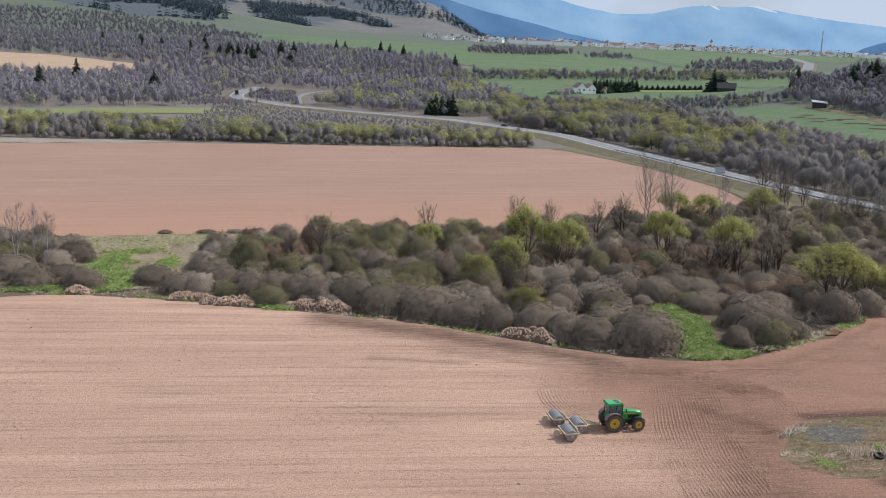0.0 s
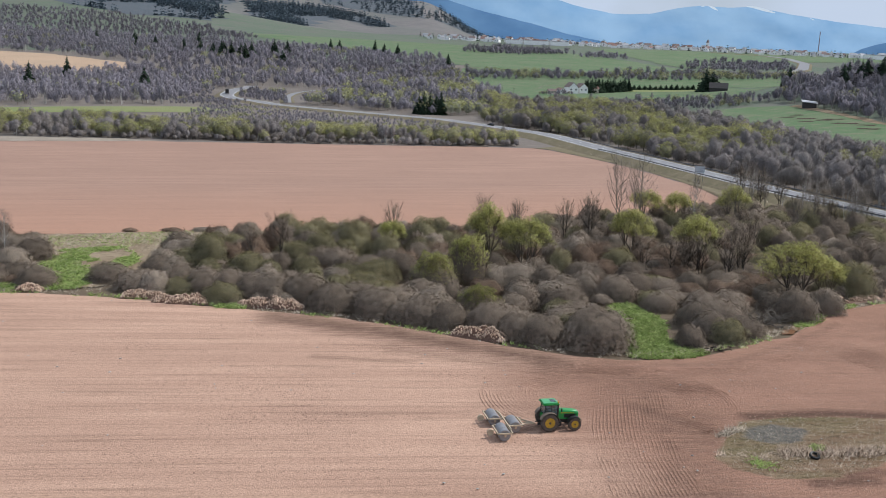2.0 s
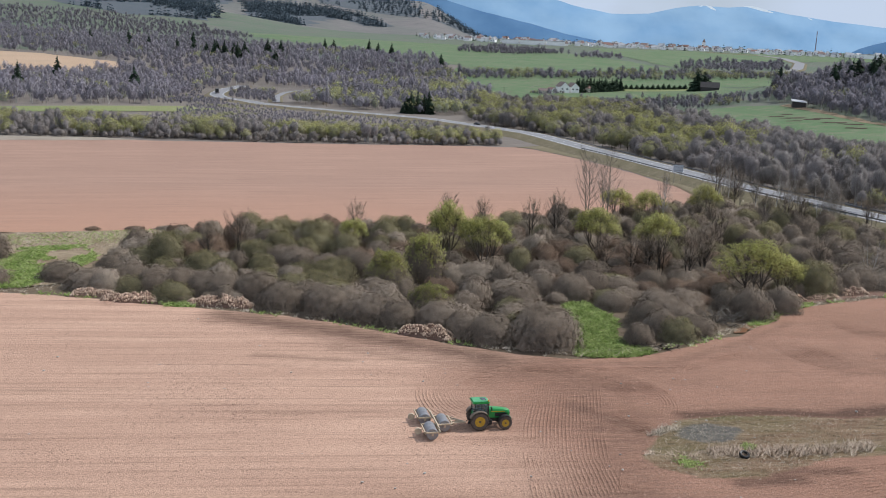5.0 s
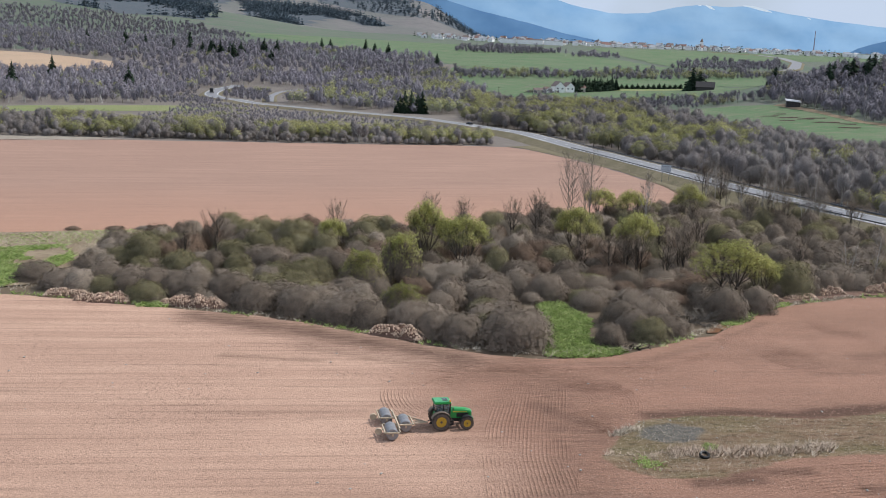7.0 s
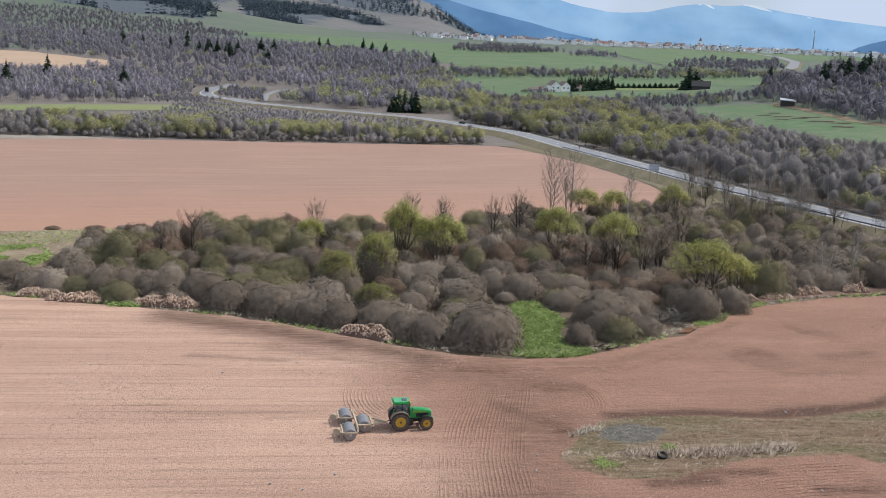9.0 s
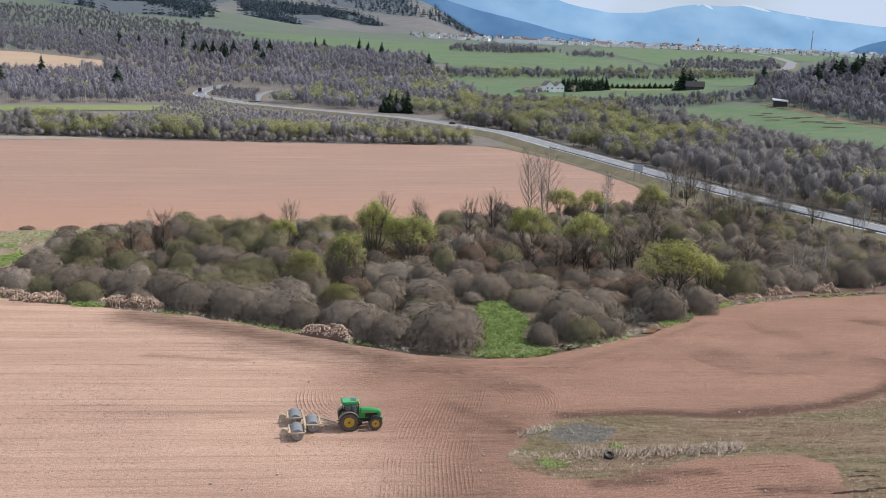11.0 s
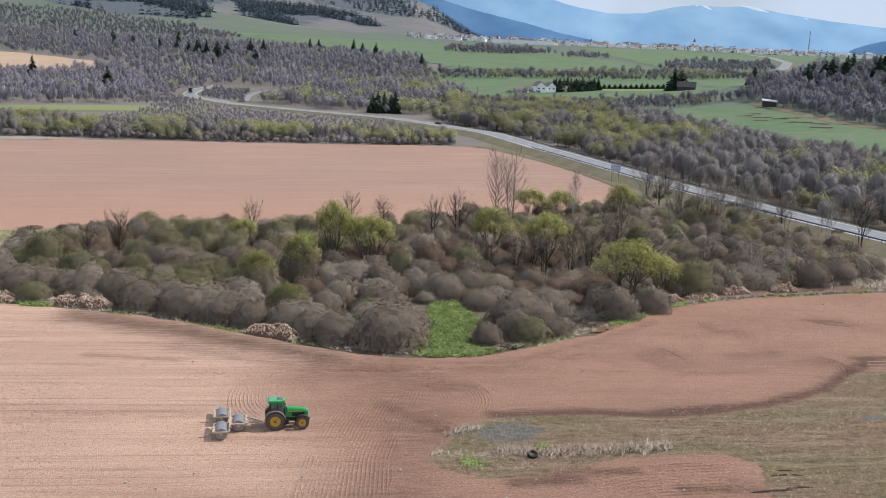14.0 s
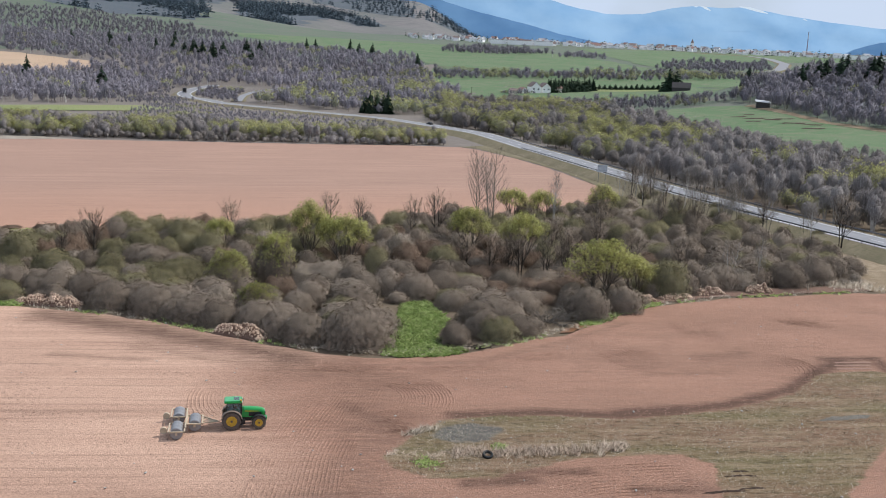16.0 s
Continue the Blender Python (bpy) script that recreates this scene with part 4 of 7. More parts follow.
def worked_soil(me, v, least=0.0):
    """Writes how dampened, fresh, rough and wet the field is at the points v. least: painted rib shade, added as
    dampness.
    """
    damp_shade = np.zeros(len(v)) + least
    for line, half, much in DAMP:
        damp_shade = np.maximum(damp_shade, much * np.exp(-(off_line(v, line) / half) ** 2))
    fresh = smooth(12, 31, v[:, 0] + 5 * np.sin(v[:, 1] * 0.13) - np.maximum(0, v[:, 1] - 112) * 0.4) * 0.95
    fresh = np.maximum(fresh, 0.5 * smooth(84, 78, v[:, 1]) * smooth(-10, 20, v[:, 0]))
    wet = np.maximum(within(v, HOLLOW, 1.5), within(v, PUDDLE, 1.5) * 0.8)
    for key, val in (("damp_shade", damp_shade), ("fresh", fresh), ("rough", within(v, ROUGH, 1.6)), ("wet", wet)):
        me.attributes.new(key, "FLOAT", "POINT").data.foreach_set("value", val.astype(np.float32))


def build_near_field():
    from mathutils.geometry import delaunay_2d_cdt
    rim = wavy(EDGE + [(230, -150), (-130, -150)], 2.2, 0.22, 3)
    rim = [p for p in rim if p[1] > 70 or random.random() < 0.2]
    inner = np.vstack([scatter([(-125, 72), (160, 72), (160, 175), (-125, 175)], 1.05, 5, 0.25), scatter([(-125, -145), (225, -145), (225, 72), (-125, 72)], 12, 6)])
    inner = inner[inside(inner[:, 0], inner[:, 1], rim)]
    vs, _, fs, _, _, _ = delaunay_2d_cdt([Vector(p) for p in rim] + [Vector(p) for p in inner], [], [list(range(len(rim)))], 1, 1e-4)
    v = np.array([(p.x, p.y) for p in vs])
    me = bpy.data.meshes.new("near_field")
    z = 0.015 + 0.015 * np.array([noise.noise(Vector((x * 0.35, y * 0.6, 0))) for x, y in v])
    z = z + 0.07 * within(v, ROUGH, 1.0) * np.array([0.4 + noise.noise(Vector((x * 0.5, y * 0.9, 7))) for x, y in v]) * (1 - within(v, PUDDLE, 1.5)) * (1 - within(v, HOLLOW, 1.5))
    me.from_pydata(np.column_stack([v, z]).tolist(), [], [list(f) for f in fs])
    worked_soil(me, v)
    me.materials.append(M["soil_near"])
    for p in me.polygons:
        p.use_smooth = True
    tagged(new("field_near", me), "rolled reddish-brown seedbed with an unploughed grassy patch", "field", kind="structure")


build_near_field()
sheet("earth_bank", [(74, 155), (78, 157.6), (90.5, 163.6), (104, 168), (116, 172), (122, 174), (120, 177.5), (104, 172.5), (90, 168), (77, 162)], "soil_dark", 0.05, 1.2, 33, 0.3, edge=0.8, label="bare brown earth bank along the thicket")
sheet("puddle", PUDDLE, "mud", 0.045, 0.7, 13, 0.12, edge=0.5, label="small grey puddle in the grass")
for k, (x0, y0, x1, y1) in enumerate(((96, 127.4, 101.3, 128.3), (95.4, 126.0, 100.8, 126.9), (95, 124.6, 100.2, 125.4))):
    sheet("dry_strip", [(x0, y0 - 0.28), (x1, y1 - 0.28), (x1, y1 + 0.28), (x0, y0 + 0.28)], "soil_clod", 0.06, 0.5, 40 + k, 0.08, edge=0.7, label="bleached strip of straw in dark furrows")
sheet("puddle", [(58.8, 136.6), (60.0, 138.9), (62.2, 141.6), (64.6, 143.4), (65.3, 142.8), (63.4, 140.2), (60.8, 137.2)], "brown_water", 0.06, 0.7, 14, 0.15, label="brown muddy puddle at the thicket edge")
sheet("field_far", [(-260, 330), (-172, 367.5), (-114, 394.5), (-45, 412), (22, 429.5), (48, 432), (56, 427), (73, 388), (85, 349), (92, 313), (93, 285), (80, 259), (50, 231),
                    (0, 211), (-47, 199), (-62, 193.5), (-88, 186), (-150, 166), (-320, 120)], "soil_far", 0.05, 9, 21, 0.3, edge=6, label="far tilled field of reddish soil")
sheet("grass_strip", [(-110, 175), (-75, 188.5), (-47, 198.5), (-30, 203), (-30, 190), (-40, 170), (-46, 151), (-50, 146.5), (-64, 147), (-72, 160), (-110, 150)], "verge", 0.08, 2.5, 22, 0.4, label="pale grass between field and bushes")
sheet("verge_strip", [(48, 434), (57, 428), (74, 389), (86, 350), (93, 314), (94, 286), (82, 259), (92, 258), (114, 258), (101, 300), (88, 350), (74, 405), (60, 443)], "bank", 0.02, 4, 35, 0.5, label="rough grass between the far field and the road")
sheet("meadow_strip", [(-420, 400), (-228, 480), (-197, 520), (-134, 552), (-118, 575), (-141, 592), (-206, 556), (-245, 526), (-420, 450)], "meadow_pale", 0.12, 14, 23, 1.0, label="light green meadow beside the road")
sheet("dry_strip", [(-300, 338), (-172, 367), (-134, 384), (-112, 397), (-128, 401), (-175, 389), (-300, 364)], "bleached", 0.15, 6, 24, 0.8, label="strip of bleached grass")
sheet("meadow_right", [(172, 655), (186, 706), (233, 714), (262, 704), (273, 655), (279, 603), (292, 587), (345, 515), (340, 400), (262, 398), (222, 428), (192, 480), (176, 540), (168, 600)], "meadow", 0.15, 12, 25, 1.5, label="fresh green meadow below the hill")
sheet("meadow_farm", [(44, 726), (60, 812), (90, 905), (105, 945), (140, 985), (300, 1010), (320, 900), (262, 800), (174, 770), (120, 760)], "meadow", 0.15, 16, 26, 2.0, label="green meadows round the farmhouse")
sheet("meadow_farm", [(142, 945), (250, 945), (262, 905), (180, 905)], "meadow_pale", 0.3, 16, 27, 2.0, label="mown pale meadow behind the farmhouse")
sheet("meadow_strip", [(10, 1010), (30, 900), (62, 830), (90, 905), (105, 945), (140, 985), (300, 1010), (330, 1010), (480, 1180), (480, 1300), (330, 1285), (280, 1135), (160, 1115), (30, 1150)], "meadow", 0.14, 18, 31, 2.0,
      label="green meadow between the tree lines")
sheet("verge_end", [(112, 172.6), (124, 174), (160, 183), (152, 200), (140, 212), (128, 214), (124, 195)], "verge", -0.09, 2.5, 32, 0.4, label="pale rough grass beyond the thicket")
for i, (x, y, w) in enumerate(((236, 640, 7), (243, 628, 9), (252, 618, 6), (260, 622, 8), (258, 600, 10), (268, 592, 7), (262, 575, 8), (246, 650, 5), (238, 612, 5))):
    sheet("bare_patch", [(x - w, y), (x - w * 0.3, y + 3.2), (x + w * 1.1, y + 2), (x + w * 0.5, y - 3)], "soil_open", 0.24, 2, 400 + i, 0.5, label="dark bare earth in the meadow")
sheet("dry_strip", [(258, 700), (270, 655), (276, 603), (289, 585), (342, 512), (352, 520), (299, 593), (286, 607), (279, 655), (268, 708)], "verge", 0.3, 6, 34, 0.8, label="bleached grass along the foot of the wooded hill")
sheet("stubble_field", [(-620, 1130), (-440, 1090), (-326, 1012), (-305, 950), (-374, 905), (-450, 930), (-620, 990)], "stubble", 0.25, 20, 28, 1.5, label="bare tan field on the slope")
sheet("meadow_hill", [(30, 1160), (160, 1120), (280, 1140), (330, 1290), (290, 1500), (230, 1660), (110, 1830), (-200, 1960), (-420, 1900), (-190, 1600), (-10, 1330)], "meadow", 0.3, 30, 29, 4.0,
      label="broad green pastures on the valley side")
sheet("meadow_far", [(340, 1330), (560, 1660), (900, 1900), (900, 2040), (500, 2050), (300, 1980), (320, 1600)], "meadow", 0.3, 40, 30, 4.0, label="green pasture below the town")

# ---- wheel tracks: pressed ribs of soil ----


def build_tracks():
    groups = []
    for cx, cy, radii, a0, a1, sq, tilt in ((20.9, 106, np.arange(1.6, 8.4, 0.42), 60, 262, 1.45, 0), (84.5, 124.2, np.arange(1.6, 8.2, 0.62), -62, 58, 0.9, 8), (71.5, 131, np.arange(1.2, 9.0, 0.55), 150, 268, 1.35, 0),
                                            (75.5, 132.5, np.arange(0.6, 3.2, 0.5), 160, 200, 2.4, 0), (84, 143, np.arange(1.0, 7.5, 0.6), 130, 265, 1.2, 0), (101, 153, np.arange(3, 8, 0.8), 200, 300, 0.9, 0),
                                            (-37, 140, np.arange(2, 4.5, 0.5), -60, 60, 0.8, 0), (66, 133, np.arange(3, 7, 0.5), 100, 200, 1.6, 0), (31, 106, np.arange(6.0, 12.4, 0.40), -75, 75, 0.95, 0)):
        lines = []
        groups.append(lines)
        for r in radii:
            a = np.radians(np.linspace(a0, a1, 40) + tilt)
            lines.append(along(np.column_stack([cx + r * np.cos(a), cy + r * sq * np.sin(a)]), 0.4))
    lines = []
    groups.append(lines)
    for k in range(22):
        o = -3.4 + 0.40 * k
        lines.append(along([(30.4 + o * 0.9, 113 - abs(o) * 0.3), (28.0 + o, 97), (27.2 + o, 89), (27.6 + o * 1.05, 74)], 0.4))
    lines = []
    groups.append(lines)
    for k in range(16):
        o = 0.42 * k
        lines.append(along([(36.5 - o * 0.25, 91.5 - o * 0.45), (33.5 - o * 0.1, 88.5 - o * 0.5), (32.2 + o * 0.35, 82.5 - o * 0.5), (33.0 + o * 0.5, 76)], 0.4))
    lines = []
    groups.append(lines)
    for k in range(10):
        o = 0.5 * k
        lines.append(along([(24, 118.6 - o * 0.8), (36, 117.4 - o * 0.7), (46, 119.4 - o * 0.5), (58, 127.6 - o * 0.6)], 0.4))
    lines = []
    groups.append(lines)
    for k in range(16):
        lines.append(along([(45.5 + k * 0.5, 84.2 - k * 0.62), (56, 89.2 - k * 0.66), (66.5 - k * 0.1, 91.4 - k * 0.7)], 0.4))
    rng = np.random.default_rng(71)
    for lines in groups:
        root = thing("wheel_tracks", Matrix(), "set of curved tractor wheel tracks pressed into the soil", "wheel tracks", "wheel tracks on the field")
        for q in lines:
            on = inside(q[:, 0], q[:, 1], EDGE + [(230, -150), (-130, -150)])
            q = q[on]
            if len(q) < 6:
                continue
            nrm, m = sideways(q), len(q)
            patchy = np.array([noise.noise(Vector((x * 0.16, y * 0.16, 4))) + 0.5 * noise.noise(Vector((x * 0.9, y * 0.9, 8))) for x, y in q])
            ends = np.minimum(1, np.minimum(np.arange(m), np.arange(m)[::-1]) / 8)
            h = np.clip(0.44 + 1.3 * patchy, 0, 1) * ends * 0.10 * rng.uniform(0.6, 1.3, m)
            q = q + rng.normal(0, 0.015, q.shape)
            w = rng.uniform(0.085, 0.13, m)[:, None]
            z = np.full(m, 0.03)
            v = np.stack([np.column_stack([q - nrm * w, z + 0.004]), np.column_stack([q, z + h]), np.column_stack([q + nrm * w, z + 0.004])], 1).reshape(-1, 3)
            a = np.arange(m - 1) * 3
            f = np.vstack([np.stack([a, a + 3, a + 1], 1), np.stack([a + 1, a + 3, a + 4], 1), np.stack([a + 1, a + 4, a + 2], 1), np.stack([a + 2, a + 4, a + 5], 1)])
            me = tri_mesh("rib", v, f, ["soil_near"])
            # dark feet and clean crest: furrow shade put into the rib's colour
            worked_soil(me, v[:, :2], np.tile((0.34, 0.0, 0.34), m))
            new("rib", me).parent = root
    # a few ragged furrows left open at the edge of the patch
    for k, (x0, y0, x1, y1) in enumerate(((69.2, 88.2, 73, 88.6), (66, 84.2, 71, 85.2), (69.5, 85.2, 73, 86.0), (70, 89.3, 72.4, 89.6))):
        q = along([(x0, y0), ((x0 + x1) / 2, (y0 + y1) / 2 + 0.08), (x1, y1)], 0.22)
        m, nrm = len(q), sideways(q)
        ends = np.sqrt(np.minimum(1, np.minimum(np.arange(m), np.arange(m)[::-1]) / 5))
        w, h = rng.uniform(0.16, 0.30, m) * ends + 0.02, rng.uniform(0.10, 0.22, m) * ends
        v = np.stack([np.column_stack([q - nrm * w[:, None], np.full(m, -0.02)]), np.column_stack([q + rng.normal(0, 0.04, q.shape), h]), np.column_stack([q + nrm * w[:, None], np.full(m, -0.02)])], 1).reshape(-1, 3)
        a = np.arange(m - 1) * 3
        f = np.vstack([np.stack([a, a + 3, a + 1], 1), np.stack([a + 1, a + 3, a + 4], 1), np.stack([a + 1, a + 4, a + 2], 1), np.stack([a + 2, a + 4, a + 5], 1)])
        tagged(new("open_furrow", tri_mesh("open_furrow", v, f, ["soil_open"])), "ragged ridge of dark turned earth beside the grass", "furrow", "open furrows")


build_tracks()


def build_clods():
    """Crumbs of earth lying on the worked soil, thicker where it was not yet rolled."""
    rng = np.random.default_rng(72)
    poly = EDGE + [(230, -150), (-130, -150)]
    x, y = rng.uniform(-75, 118, 90000), 78 + 92 * rng.uniform(0, 1, 90000) ** 1.25
    keep = inside(x, y, poly) & ~inside(x, y, ROUGH)
    thick = np.array([noise.noise(Vector((a * 0.05, b * 0.16, 2))) for a, b in zip(x, y)]) + 0.30 * smooth(10, 34, x) + rng.normal(0, 0.25, len(x))
    keep &= thick > 0.08 + 0.22 * smooth(30, 5, x)
    x, y = x[keep], y[keep]
    n = len(x)
    lump = np.array([(-1, -1, 0), (1, -0.8, 0), (0.1, 1, 0), (0.1, -0.1, 1.1)])
    turn = rng.uniform(0, 6.283, n)
    size = rng.uniform(0.03, 0.085, n) * rng.choice([1, 1, 1, 1.4], n)
    c, s = np.cos(turn)[:, None], np.sin(turn)[:, None]
    vx = (lump[None, :, 0] * c - lump[None, :, 1] * s) * size[:, None] + x[:, None]
    vy = (lump[None, :, 0] * s + lump[None, :, 1] * c) * size[:, None] + y[:, None]
    vz = 0.012 + lump[None, :, 2] * size[:, None] * rng.uniform(0.7, 1.2, n)[:, None]
    f = (np.array([(0, 1, 3), (1, 2, 3), (2, 0, 3)])[None] + (np.arange(n) * 4)[:, None, None]).reshape(-1, 3)
    tagged(new("soil_clods", tri_mesh("soil_clods", np.stack([vx, vy, vz], 2).reshape(-1, 3), f, ["soil_clod"])), "small clods of reddish earth on the seedbed", "clods", kind="stuff")


build_clods()

# ---- roads ----
ROAD = [(-165, 860, 1), (-172, 812, 1), (-168, 768, 1), (-141, 690, 1), (-104, 624, 1), (-48, 590, 1), (5, 560, 1.2), (31, 525, 1.5), (59.4, 484, 2), (71, 449, 2), (85, 405, 2), (100, 347, 2),
        (113, 297, 2), (126, 258, 2), (137, 229, 2), (143, 213.5, 2), (152, 188, 2), (160, 160, 2), (178, 110, 1.5)]


def build_road(name, pts, half, label, lines=True):
    p = along(pts, 4.0)
    p[:, 2] += land(p[:, 0], p[:, 1])
    root = thing(name, Matrix(), label, "road")
    root["kind"] = "structure"
    for n, offs, hs, m in (("carriageway", (-half, 0, half), (0, 0.08, 0), "asphalt"), ("embankment", (-half - 7, -half - 1.6, -half), (-2.6, -0.1, -0.03), "bank"),
                           ("embankment", (half, half + 1.6, half + 7), (-0.03, -0.1, -2.6), "bank")):
        v, f = strip(p, offs, hs)
        child = new(n, tri_mesh(n, v, f, [m]))
        child.parent = root
    if lines:
        for o in (-half + 0.9, half - 0.9):
            v, f = strip(p, (o - 0.16, o + 0.16), (0.05, 0.05))
            child = new("edge_line", tri_mesh("edge_line", v, f, ["line"]))
            child.parent = root
        fine = along(pts[7:], 1.5)
        fine[:, 2] += land(fine[:, 0], fine[:, 1])
        for i in range(2, len(fine) - 5, 8):
            v, f = strip(fine[i:i + 4], (-0.1, 0.1), (0.11, 0.11))
            child = new("centre_dash", tri_mesh("centre_dash", v, f, ["line"]))
            child.parent = root
    return p


road_line = build_road("main_road", ROAD, 5.6, "grey two-lane asphalt road with white edge lines")
build_road("side_road", [(-100, 655, 0.4), (-106, 690, 0.4), (-114, 738, 0.4), (-115, 780, 0.4), (-104, 800, 0.4), (-80, 812, 0.4)], 2.6, "narrow asphalt lane curving into the trees", False)
build_road("valley_road", [(560, 2020, 1), (646, 1950, 1), (654, 1846, 1), (616, 1648, 1), (543, 1455, 1), (462, 1302, 1), (400, 1235, 1)], 8.0, "pale road climbing to the town", False)


def build_guardrail(side, first, last):
    p = along(ROAD, 4.0)
    p[:, 2] += land(p[:, 0], p[:, 1])
    keep = (p[:, 1] < first) & (p[:, 1] > last)
    p = p[keep]
    n = sideways(p)
    q = np.column_stack([p[:, :2] + n * side * 6.1, p[:, 2]])
    root = thing("guardrail", Matrix(), "galvanised steel guardrail along the road", "guardrail")
    v, f = strip(q, (-0.04, 0.04, 0.04, -0.04, -0.04), (0.45, 0.45, 0.80, 0.80, 0.45))
    child = new("beam", tri_mesh("beam", v, f, ["steel"]))
    child.parent = root
    bm = bmesh.new()
    box(bm, (0.12, 0.12, 0.95), (0, 0, 0.28))
    me = bpy.data.meshes.new("post")
    bm.to_mesh(me)
    bm.free()
    me.materials.append(M["steel"])
    for x, y, z in q:
        post = new("post", me)
        post.location, post.parent = (x, y, z), root


build_guardrail(1, 420, 206)
build_guardrail(-1, 470, 190)


def build_bridge():
    root = thing("road_bridge", pose(126.5, 257, 0, 0, 0, -70), "small concrete bridge carrying the road over a ditch", "bridge")
    bm = bmesh.new()
    box(bm, (13, 12.4, 0.5), (0, 0, 1.66), bevel=0.05)
    part("deck", bm, "concrete", root)
    for x in (-5.2, 5.2):
        bm = bmesh.new()
        box(bm, (1.0, 12.6, 1.9), (x, 0, 0.6), bevel=0.05)
        part("abutment", bm, "concrete", root)
    # black slab put in as the shaded opening below the deck
    bm = bmesh.new()
    box(bm, (9.4, 11.5, 0.1), (0, 0, 0.06))
    part("ditch_bed", bm, "black", root, "black slab standing in for the shade under the bridge")
    for y in (-6.35, 6.35):
        bm = bmesh.new()
        for z in (2.35, 2.75, 3.1):
            rod(bm, (-9, y, z), (9, y, z), 0.06, sides=6)
        rail = part("railing", bm, "rail_blue", root, "dark blue bridge railing")
        for x in range(-9, 10, 2):
            bm = bmesh.new()
            rod(bm, (x, y, 1.5), (x, y, 3.12), 0.06, sides=6)
            part("post", bm, "rail_blue", rail)


build_bridge()


def build_road_sign(x, y, w, h, post, turn):
    root = thing("road_sign", pose(x, y, 1.6, 0, 0, turn), "large grey-backed direction sign on two posts", "road sign")
    bm = bmesh.new()
    box(bm, (w, 0.08, h), (0, 0, post + h / 2), bevel=0.02)
    part("panel", bm, "sign", root)
    for s in (-0.35, 0.35):
        bm = bmesh.new()
        rod(bm, (s * w, 0.08, -1.8), (s * w, 0.08, post + h * 0.9), 0.07)
        part("post", bm, "steel", root)
    for k in (0.25, 0.75):
        bm = bmesh.new()
        box(bm, (w * 0.96, 0.05, 0.07), (0, -0.06, post + h * k))
        part("stiffener", bm, "steel", root)


build_road_sign(95, 323, 3.3, 2.3, 2.2, -15)


def build_car(x, y, turn, colour, label):
    z = float(land(np.array(x), np.array(y))) + 1.4
    root = thing("car", pose(x, y, z, 0, 0, turn), label, "car")
    bm = bmesh.new()
    box(bm, (4.3, 1.75, 0.7), (0, 0, 0.65), bevel=0.15)
    part("body", bm, colour, root)
    bm = bmesh.new()
    box(bm, (2.4, 1.6, 0.6), (-0.2, 0, 1.2), bevel=0.1, taper=0.75)
    part("cabin", bm, "pane", root, "dark glazed cabin")
    for sx in (-1.35, 1.35):
        for sy in (-0.85, 0.85):
            bm = bmesh.new()
            rod(bm, (sx, sy - 0.1, 0.32), (sx, sy + 0.1, 0.32), 0.32, sides=14)
            part("wheel", bm, "rubber", root)


def build_truck(x, y, turn):
    z = float(land(np.array(x), np.array(y))) + 1.1
    root = thing("truck", pose(x, y, z, 0, 0, turn), "dark articulated lorry on the road", "truck")
    for n, size, at, m in (("trailer", (11, 2.5, 2.8), (-2, 0, 2.4), "black"), ("cab", (2.3, 2.4, 2.9), (5.2, 0, 2.1), "plaster"), ("chassis", (13, 1.0, 0.4), (-0.5, 0, 0.85), "steel")):
        bm = bmesh.new()
        box(bm, size, at, bevel=0.08)
        part(n, bm, m, root)
    for sx in (-6, -4.8, 2.5, 5.4):
        for sy in (-1.05, 1.05):
            bm = bmesh.new()
            rod(bm, (sx, sy - 0.15, 0.5), (sx, sy + 0.15, 0.5), 0.5, sides=14)
            part("wheel", bm, "rubber", root)


build_car(33, 525, 126, "black", "dark car on the far road")
build_truck(-168.5, 776, 100)

# ---- far woods ----
far_bare = [crown_shape(s, sprays=42, fans=8, stems=2, size=0.075, seg=5, rings=3, trunk=0.007, fan_width=0.012, wide=w) for s, w in ((1, 0.27), (2, 0.33), (3, 0.24))]
far_round = [crown_shape(s, sprays=50, fans=6, stems=1, size=0.088, seg=6, rings=3, clear=0.02, wide=0.44, fan_width=0.016) for s in (4, 5)]
far_yellow = [crown_shape(s, sprays=26, fans=6, stems=1, leaves=44, leaf=1.0, size=0.085, seg=6, rings=3, clear=0.05, wide=0.46, fan_width=0.016) for s in (6, 7)]
mid_bare = [crown_shape(s, sprays=220, fans=40, stems=3, size=0.034, shells=(0.76,), wide=w, fan_width=0.005, trunk=0.008) for s, w in ((1, 0.31), (2, 0.37), (3, 0.27))]
mid_birch = [crown_shape(s, sprays=150, fans=56, stems=5, wide=0.27, size=0.030, shells=(0.7,), trunk=0.010, fan_width=0.006, clear=0.3) for s in (11, 12)]
far_birch = [crown_shape(s, sprays=26, fans=8, stems=3, wide=0.25, size=0.068, seg=5, rings=3, trunk=0.012, fan_width=0.014, clear=0.3) for s in (13, 14)]
mid_round = [crown_shape(s, sprays=240, fans=34, stems=4, clear=0.0, wide=0.52, size=0.038, shells=(0.82,), fan_width=0.006) for s in (4, 5)]
mid_yellow = [crown_shape(s, sprays=200, fans=40, stems=4, leaves=340, leaf=0.95, clear=0.04, wide=0.50, size=0.036, shells=(0.76,), fan_width=0.006) for s in (6, 7)]
far_spruce = [spruce_shape(s, 8, 11, 0.26, 0.10) for s in (8, 9)]
tiny_spruce = [spruce_shape(s, 3, 3, 0.24, 0.3)[1:] for s in (10, 11)]


